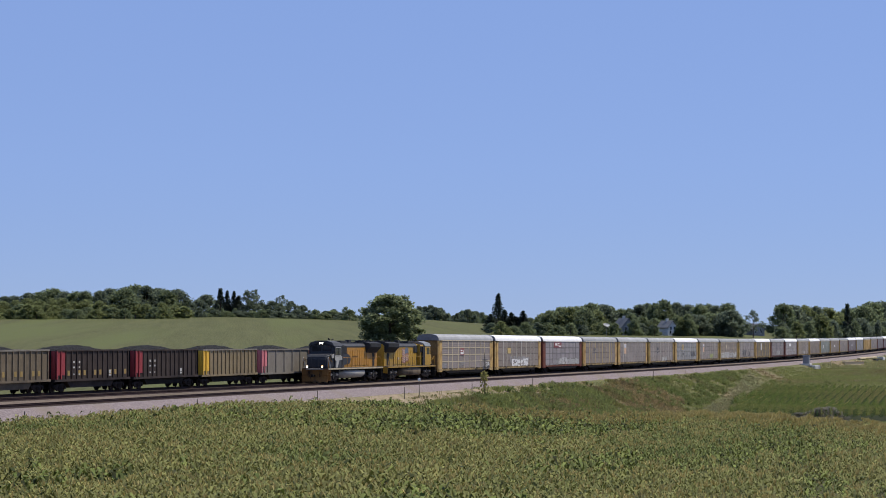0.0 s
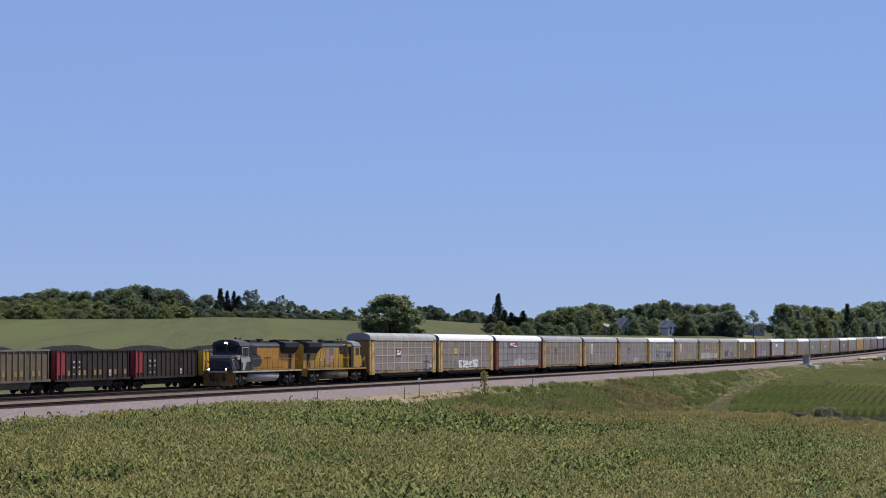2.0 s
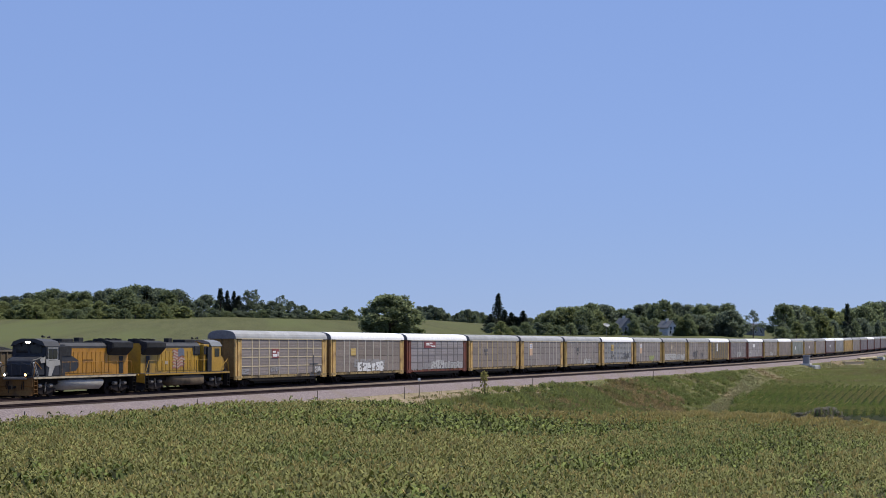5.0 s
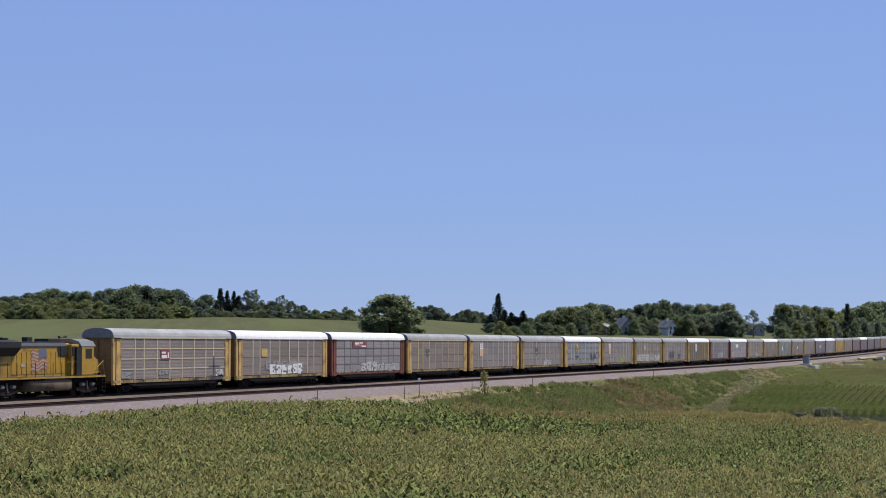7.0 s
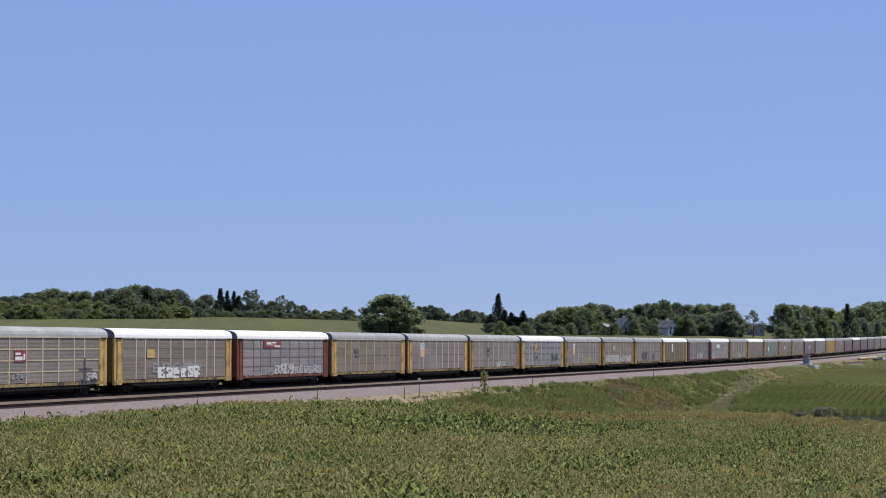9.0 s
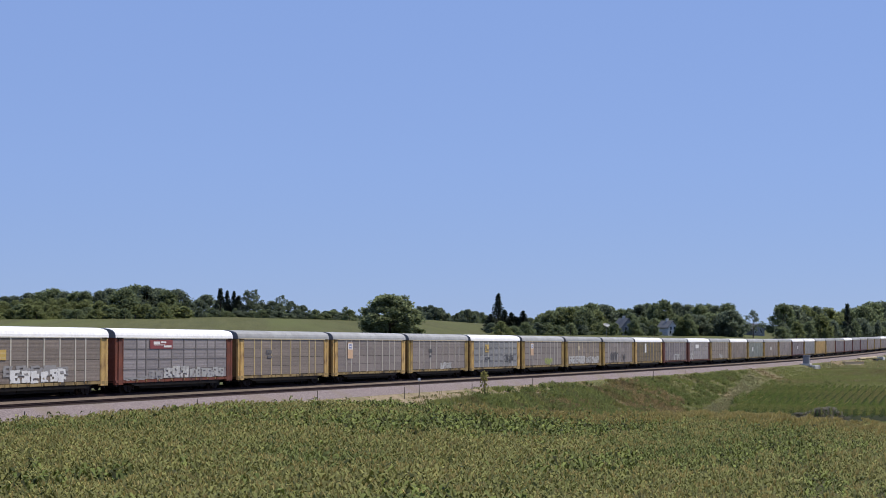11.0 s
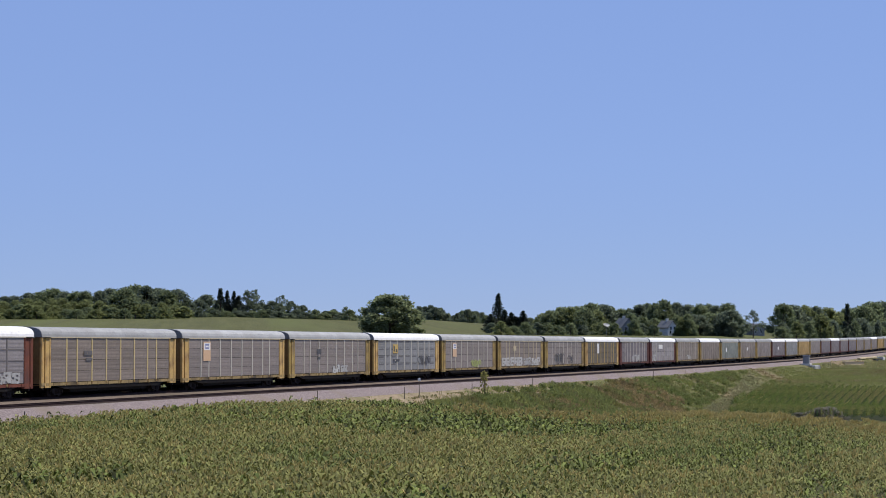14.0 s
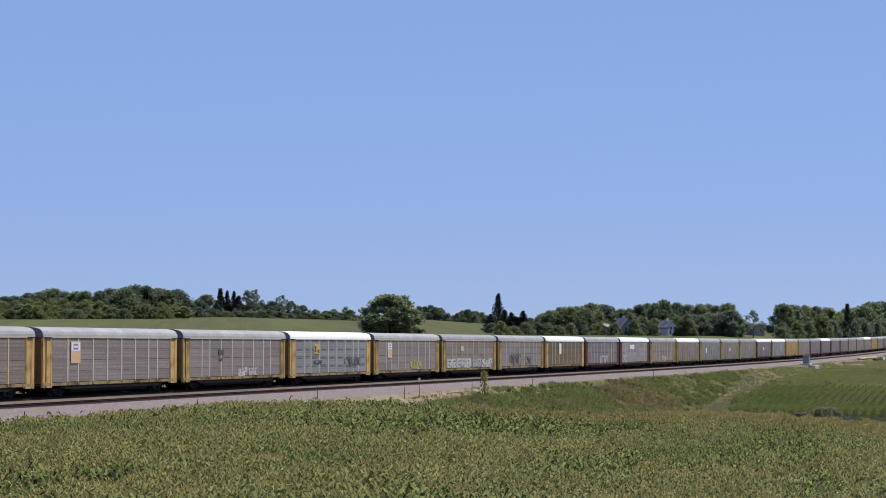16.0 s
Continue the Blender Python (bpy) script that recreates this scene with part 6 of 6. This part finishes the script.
    tree_line(1386, 1580, 18, ((1370, 547), (1385, 537), (1410, 535), (1430, 541), (1470, 545), (1485, 552), (1500, 541), (1520, 545), (1540, 532), (1580, 530)), ((1370, 1060), (1480, 1160), (1580, 1320)), 20, (0, 1, 2, 4, 3), "the eastern wood", rng, 5, (0.9, 1.25))
    tree_line(1384, 1580, 24, ((1368, 566), (1580, 562)), ((1368, 1000), (1480, 1100), (1580, 1250)), 10, (1, 4, 2, 0), "the eastern wood", rng, 8, (1.0, 1.4))
    # trees and bushes that half hide the two houses
    for v, t, w in ((1207, 563, 7.5), (1218, 556, 9), (1200, 578, 5), (1158, 574, 5.5), (1088, 572, 6), (1122, 566, 7)):
        tree("tree", px(v), 918, height(t, 918), w, CROWNS[(2, 3, 6, 4)[v % 4]], "green tree close beside the farmhouse", group="the farm trees", turn=v * 5)
    v = 870
    while v < 1575:
        d = np.interp(v, (870, 1380, 1480, 1580), (900, 960, 1060, 1200)) + rng.uniform(-10, 10)
        if not 1308 < v < 1376:
            tree("shrub", px(v), d, height(574 + rng.uniform(-7, 5), d), rng.uniform(6, 9), SHRUBS[rng.choice((0, 1, 1, 2, 2))], "dense green shrub under the farm trees", "shrub", "shrubs under the farm trees", rng.uniform(0, 360))
        v += rng.uniform(15, 26)


woods()

# the lone field tree
def lone_crown():
    """A broad, square-shouldered crown of many separate boughs, its skirt near the ground."""
    rng = np.random.default_rng(97)
    C, R = [], []
    for i in range(84):
        h = 0.06 + 0.9 * (i + rng.random()) / 84
        half = np.interp(h, (0, 0.15, 0.45, 0.62, 0.8, 0.92, 1.0), (0.42, 0.49, 0.5, 0.46, 0.34, 0.24, 0.10))
        a, r = i * 2.4 + rng.uniform(-0.4, 0.4), rng.uniform(0.065, 0.125)
        q = max(half - r * 0.8, 0.02) * (1 - 0.55 * rng.random() ** 1.6)
        C.append((math.cos(a) * q, math.sin(a) * q, min(h, 1 - r * 1.2)))
        R.append(r)
    return leaf_clumps("crown", np.array(C), np.array(R), 15000, 0.021, leaf_mat("leaf_field_tree", (0.165, 0.20, 0.108), (0.225, 0.26, 0.142)), rng)


tree("field_tree", px(690), 600, height(519, 600), 20.0, lone_crown(), "broad solitary green tree standing in the field", turn=20)
# grey-green willow bush in the hollow, sapling on the shoulder
BUSH = crown_mesh("crown", 101, 26, 2600, 0.034, "low", G_GREY, 0.0, 0.6, core=0.0)
for v, d, t, w in ((1412, 302, 725, 3.2), (1424, 304, 721, 3.4), (1438, 305, 718, 4.0), (1453, 304, 712, 4.2), (1467, 305, 711, 4.2), (1481, 304, 719, 3.4)):
    tree("willow_bush", px(v), d, height(t + 9, d), w, BUSH, "grey-green bush in the hollow", "bush", "bushes in the hollow", v)
SAP = crown_mesh("crown", 103, 14, 300, 0.05, "tall", leaf_mat("leaf_sapling", (0.24, 0.23, 0.085), (0.31, 0.29, 0.11)), 0.15, 0.5, core=0.0)
tree("sapling", px(857), 266, height(657, 266), 2.3, SAP, "thin yellow-green sapling on the ballast shoulder", "sapling")

def bank_bushes():
    """Knee-high bushy weeds in drifts over the railway bank."""
    rng = np.random.default_rng(61)
    n = 5200
    X, Y = rng.uniform(236, 520, n), rng.uniform(-30, -11.2, n)
    patchy = value_noise(X, Y * 2.2, 9, 62) + 0.5 * value_noise(X, Y * 2.0, 3, 63)
    top_edge = smooth(-14.5, -11.5, Y) * smooth(300, 340, X) * 0.25
    keep = (patchy + top_edge > 0.84) & (field_top(X, Y)[1] > 7) & ~far_field(X, Y, 2.0) & (Y < np.interp(X, (236, 270, 300), (-14, -12.3, -11.2)))
    worn = np.abs(Y + 22.5 - (X - 400) * 0.085) < 2.2
    keep &= ~(worn & (X > 375))
    X, Y = X[keep], Y[keep]
    R = rng.uniform(0.25, 0.7, len(X))
    C = np.stack((X, Y, land(X, Y) + R * 0.55), 1)
    dry = (((X - 360) / 24) ** 2 + ((Y + 16.5) / 6) ** 2 < 1.0) & (rng.random(len(X)) < 0.7)
    for pick, mat, label in ((~dry, BUSH_GREEN, "bushy green weeds in drifts on the railway bank"), (dry, BROWN, "bushy rust-brown weeds on the railway bank")):
        me = leaf_clumps("bushy_weeds", C[pick], R[pick], int(55 * pick.sum()), 0.10, mat, rng, 0.5)
        tagged(link("bushy_weeds", me), label, "weeds", kind="stuff")


BUSH_GREEN = leafy(material("bushy_weed", (0.15, 0.185, 0.06), (0.21, 0.24, 0.085), 0.12, 0.8, island=0.3, c=(0.22, 0.20, 0.09), patch=0.08), 0.45)
bank_bushes()

# ---- trackside and farm ----
POST_WOOD = material("old_post", (0.10, 0.085, 0.07), (0.15, 0.13, 0.105), 5, 0.9, bump=0.4, stretch=(1, 1, 0.3))
CONCRETE = material("concrete", (0.55, 0.54, 0.51), (0.65, 0.64, 0.60), 0.8, 0.9, bump=0.2, c=(0.34, 0.33, 0.31), patch=0.3)
SANDSTONE = material("tan_concrete", (0.52, 0.42, 0.26), (0.60, 0.50, 0.33), 0.8, 0.9, bump=0.2)
CASE_GREY = material("case_grey", (0.20, 0.205, 0.225), (0.26, 0.265, 0.285), 0.9, 0.5)
SIDING = material("white_siding", (0.5, 0.515, 0.54), (0.6, 0.615, 0.64), 0.5, 0.7, bump=0.3, stretch=(1, 1, 6), c=(0.42, 0.43, 0.44), patch=0.4)
SHINGLE = material("grey_shingle", (0.11, 0.115, 0.125), (0.17, 0.175, 0.185), 0.8, 0.8)
BARN = material("weathered_boards", (0.17, 0.18, 0.19), (0.24, 0.25, 0.26), 0.8, 0.85)


def fence_post(v, d, h, sign_top=False):
    x, y = place(px(v), d)
    z = max(float(land(x, y)), -40)
    p = thing("fence_post", pose(x, y, z - 0.2, random.uniform(-2, 2), random.uniform(-2, 2), 30), "weathered thin post with a white tag" if sign_top else "weathered thin steel post", "post", "posts along the ballast")
    part("shaft", tube(bmesh.new(), (0, 0, 0), (0, 0, h + 0.2), 0.045, 7, 0.04), POST_WOOD, p)
    if sign_top:
        part("tag", bevelled(-0.13, 0.13, -0.13, 0.13, h - 0.05, h + 0.3, 0.03), SIGN_WHITE, p, "white tag")


def along_shoulder(v, y):
    """Depth at which the sight line v meets the line y."""
    s = px(v)
    return (y - EYE[1]) / (math.sin(HEAD) - math.cos(HEAD) * s)


for v, y, h, tag in ((44, -11.2, 1.1, False), (350, -11.2, 1.2, False), (562, -11.3, 1.4, False), (716, -11.5, 1.4, False), (742, -11.5, 2.2, True), (835, -11.5, 1.3, False), (943, -11.4, 1.5, False), (1156, -11.4, 1.6, False), (1212, -11.4, 1.4, False)):
    fence_post(v, along_shoulder(v, y), h, tag)


def signal_case():
    d = along_shoulder(1427, -11.0)
    x, y = place(px(1427), d)
    z = float(land(x, y))
    c = thing("signal_case", pose(x, y, z, 0, 0, 0), "grey metal signal case on a pale concrete pad", "equipment case")
    part("pad", bevelled(-1.6, 2.2, -1.2, 1.2, -0.6, 0.5, 0.05), CONCRETE, c)
    part("case", bevelled(-1.3, 1.2, -0.8, 0.8, 0.5, 2.5, 0.06), CASE_GREY, c)
    part("roof", bevelled(-1.45, 1.35, -0.95, 0.95, 2.5, 2.65, 0.04, 0.05), CASE_GREY, c)
    part("door", bevelled(-0.5, 0.5, -0.84, -0.80, 0.6, 2.4, 0.01), CASE_GREY, c)
    d = along_shoulder(1440, -13.0)
    x, y = place(px(1440), d)
    z = float(land(x, y))
    k = thing("concrete_box", pose(x, y, z, 0, 0, -18), "broken pale concrete block beside the signal case", "block")
    part("block", bevelled(-2.6, 2.6, -0.8, 0.8, -0.5, 0.9, 0.1, 0.1), CASE_GREY, k)
    part("slab", bevelled(-1.9, 0.6, -1.3, -0.7, -0.5, 0.8, 0.08), CONCRETE, k)


signal_case()


def headwall():
    d = along_shoulder(1510, -15.0)
    x, y = place(px(1510), d)
    z = float(land(x, y))
    w = thing("culvert_headwall", pose(x, y, z, 0, 0, -18), "long tan concrete headwall on the bank", "headwall")
    part("wall", bevelled(-7.0, 7.0, -0.4, 0.4, -0.6, 1.25, 0.08), SANDSTONE, w)
    part("cap", bevelled(-7.2, 7.2, -0.6, 0.6, 1.25, 1.45, 0.04), SANDSTONE, w)


headwall()


def small_bridge():
    x0, x1 = 742.0, 826.0
    zr = float(rail_z(785))
    b = thing("railway_bridge", pose(0, 0, 0), "low concrete railway bridge with a dark opening", "bridge")
    part("girder", bevelled(x0 + 12, x1 - 12, -11.4, -10.4, zr - 1.25, zr - 0.8, 0.05), SANDSTONE, b)
    part("abutment", bevelled(x1 - 11, x1 - 3, -13.6, -10.6, zr - 6.0, zr - 1.0, 0.1), CONCRETE, b)
    # solid dark block painted as the opening's shade, no hole behind it
    part("opening", bevelled(x1 - 36, x1 - 11, -13.2, -11.7, zr - 5.0, zr - 1.55, 0.05), ENG_DARK, b, "dark block for the shade in the opening")


small_bridge()


def gable_house(v, d, w, depth, eaves, ridge, wall, roof, label, turn=0.0, chimney=False, category="house"):
    x, y = place(px(v), d)
    z = float(land(x, y)) - 0.3
    a = math.degrees(HEAD) - 90 + turn
    h = thing("house" if category == "house" else "shed", pose(x, y, z, 0, 0, a), label, category)
    bm = bmesh.new()
    prism(bm, [(-w / 2, 0), (-w / 2, eaves), (0, ridge), (w / 2, eaves), (w / 2, 0)], -depth / 2, depth / 2)
    body = part("wall", bm, wall, h)
    for s in (-1, 1):
        k = (ridge - eaves) / (w / 2)
        bm = bmesh.new()
        prism(bm, [(0, ridge + 0.05), (s * (w / 2 + 0.5), eaves - 0.5 * k + 0.05), (s * (w / 2 + 0.5), eaves - 0.5 * k + 0.25), (0, ridge + 0.28)], -depth / 2 - 0.4, depth / 2 + 0.4)
        part("roof", bm, roof, h)
    for i, (xx, zz) in enumerate(((-w * 0.22, 1.0), (w * 0.22, 1.0), (-w * 0.18, eaves - 1.2), (w * 0.18, eaves - 1.2))):
        win = part("window", bevelled(xx - 0.55, xx + 0.55, -depth / 2 - 0.05, -depth / 2 + 0.02, zz, zz + 1.5, 0.02), SIDING, h)
        part("pane", bevelled(xx - 0.42, xx + 0.42, -depth / 2 - 0.07, -depth / 2 - 0.04, zz + 0.12, zz + 1.38, 0.01), GLASS, win)
    if chimney:
        part("chimney", bevelled(-0.5, 0.5, -0.5, 0.5, ridge - 0.8, ridge + 1.2, 0.05), CONCRETE, h)
    return h


gable_house(1181, 935, 5.6, 6.5, 3.9, 6.5, SIDING, SHINGLE, "white two-storey farmhouse among trees", 38, True)
gable_house(1104, 932, 7.0, 8.0, 3.6, 7.4, BARN, SHINGLE, "grey weathered gabled farmhouse with a pale chimney among trees", 25, True)
gable_house(1335, 990, 7.0, 6.0, 3.2, 5.4, BARN, SHINGLE, "small grey farm shed in the open yard", 30, category="shed")


def dish():
    d = 880
    x, y = place(px(1073), d)
    z = float(land(x, y))
    t = thing("satellite_dish", pose(x, y, z, 0, 0, math.degrees(HEAD) - 90), "bright white satellite dish on a pole", "dish")
    top = height(577, d) - z
    part("pole", tube(bmesh.new(), (0, 0, 0), (0, 0, top), 0.08, 8), CASE_GREY, t)
    bm = bmesh.new()
    rings = []
    for k in range(5):
        r = 1.35 * k / 4 + 0.02
        rings.append([bm.verts.new((math.cos(i * 0.5236) * r, -0.25 * r * r, math.sin(i * 0.5236) * r * 0.9)) for i in range(12)])
    for p, q in zip(rings, rings[1:]):
        for i in range(12):
            bm.faces.new((p[i], p[(i + 1) % 12], q[(i + 1) % 12], q[i]))
    bmesh.ops.solidify(bm, geom=bm.faces[:], thickness=0.06)
    part("reflector", bm, SIGN_WHITE, t).matrix_basis = pose(0, 0, top, -55, 0, 20)
    part("feed_arm", tube(bmesh.new(), (0, 0, top), (0.9, 0.3, top - 0.7), 0.05, 6), SIGN_WHITE, t)


dish()

# ---- a swallow that dives past ----
FEATHER = material("dark_feather", (0.03, 0.033, 0.045), (0.05, 0.052, 0.06), 6, 0.7)


def swallow():
    b = thing("swallow", pose(0, 0, 60), "small dark swallow with spread wings, diving", "bird")
    bm = bmesh.new()
    bmesh.ops.create_uvsphere(bm, u_segments=10, v_segments=8, radius=1.0)
    bmesh.ops.scale(bm, vec=(0.12, 0.036, 0.036), verts=bm.verts)
    part("body", bm, FEATHER, b, smooth=True)
    part("tail", prism(bmesh.new(), [(0.08, 0.0), (0.23, 0.06), (0.18, 0.0), (0.23, -0.06)], -0.006, 0.006), FEATHER, b).matrix_basis = pose(0, 0, 0, 90, 0, 0)
    wings = []
    for s in (-1, 1):
        bm = bmesh.new()
        prism(bm, [(-0.07, 0.0), (-0.10, 0.12 * s), (0.0, 0.24 * s), (0.13, 0.29 * s), (0.04, 0.12 * s), (0.07, 0.0)], -0.006, 0.006)
        bmesh.ops.transform(bm, matrix=pose(0, 0, 0, -90, 0, 0), verts=bm.verts)
        bmesh.ops.transform(bm, matrix=Matrix(((1, 0, 0, 0), (0, 1, 0, 0), (0, 0, 1, 0), (0, 0, 0, 1))), verts=bm.verts)
        wings.append(part("wing", bm, FEATHER, b))
    return b, wings


BIRD, WINGS = swallow()


def sight(vx, vy, d):
    """The place at depth d on the sight line (vx, vy)."""
    x, y = place(px(vx), d)
    a = radians(2.352)
    up = (441 - vy) / 3822.0
    r = px(vx) * d
    f, u = d * math.cos(a) - up * d * math.sin(a), d * math.sin(a) + up * d * math.cos(a)
    return EYE[0] + math.cos(HEAD) * f + math.sin(HEAD) * r, EYE[1] + math.sin(HEAD) * f - math.cos(HEAD) * r, EYE[2] + u


def motions():
    """The train rolls by at a steady pace; its wheels turn; a swallow dives."""
    for group, turn in ((MOVERS, 0), (MOVERS_TURNED, 180)):
        for ob, x in group:
            rows = []
            for t in (0.0, 2.0, 4.0, 6.0, 8.0, 10.0, 12.0, 14.0, 16.0):
                X = x + SPEED * (16 - t)
                slope = math.degrees(math.atan((float(rail_z(X + 8)) - float(rail_z(X - 8))) / 16))
                rows.append((t, pose(X, 0, float(rail_z(X)), 0, -slope if not turn else slope, turn)))
            walk(ob, rows)
    made = {}
    for w, a, r in WHEELS:
        root = w.parent.parent
        if root.get("category") == "railcar" and "coal" in root.name:
            continue
        way = -1 if root.matrix_basis.to_quaternion().angle < 1 else 1
        key = (a, r, way)
        if key not in made:
            total = math.degrees(SPEED * 16 / r)
            n = int(total / 80) + 1
            walk(w, [(16.0 * i / n, pose(a, 0, r) @ Matrix.Rotation(radians(way * total * i / n), 4, "Y")) for i in range(n + 1)])
            made[key] = w
        else:
            src = made[key].animation_data
            w.rotation_mode = "QUATERNION"
            w.animation_data_create().action = src.action
            w.animation_data.action_slot = src.action_slot
    D = 120
    way = [(0.0, sight(-2600, -3300, 260)), (12.0, sight(-900, -1500, 180)), (14.2, sight(330, -200, 130)), (14.3, sight(480, -50, 124)), (14.4, sight(605, 91, D)), (14.5, sight(687, 206, D)), (14.6, sight(713, 318, D)),
           (14.7, sight(719, 439, D)), (14.8, sight(707, 592, D)), (14.9, sight(692, 730, 122))]
    last = way[-1][1]
    way += [(15.0, (last[0], last[1], float(field_top(last[0], last[1])[0]) - 0.9)), (16.0, (last[0], last[1], float(field_top(last[0], last[1])[0]) - 0.9))]
    lean = {14.4: 40, 14.5: 50, 14.6: 0, 14.7: -10, 14.8: 20}
    walk(BIRD, [(t, Matrix.Translation(p) @ pose(0, 0, 0, lean.get(t, 10), -35, 60)) for t, p in way])
    for wing, s in zip(WINGS, (-1, 1)):
        rows, k = [(0.0, pose(0, 0, 0, 10 * s))], 0
        t = 13.5
        while t < 15.01:
            rows.append((round(t, 3), pose(0, 0, 0, (45 if k % 2 else -20) * s)))
            k += 1
            t += 0.1
        walk(wing, rows + [(16.0, pose(0, 0, 0, 10 * s))])


motions()
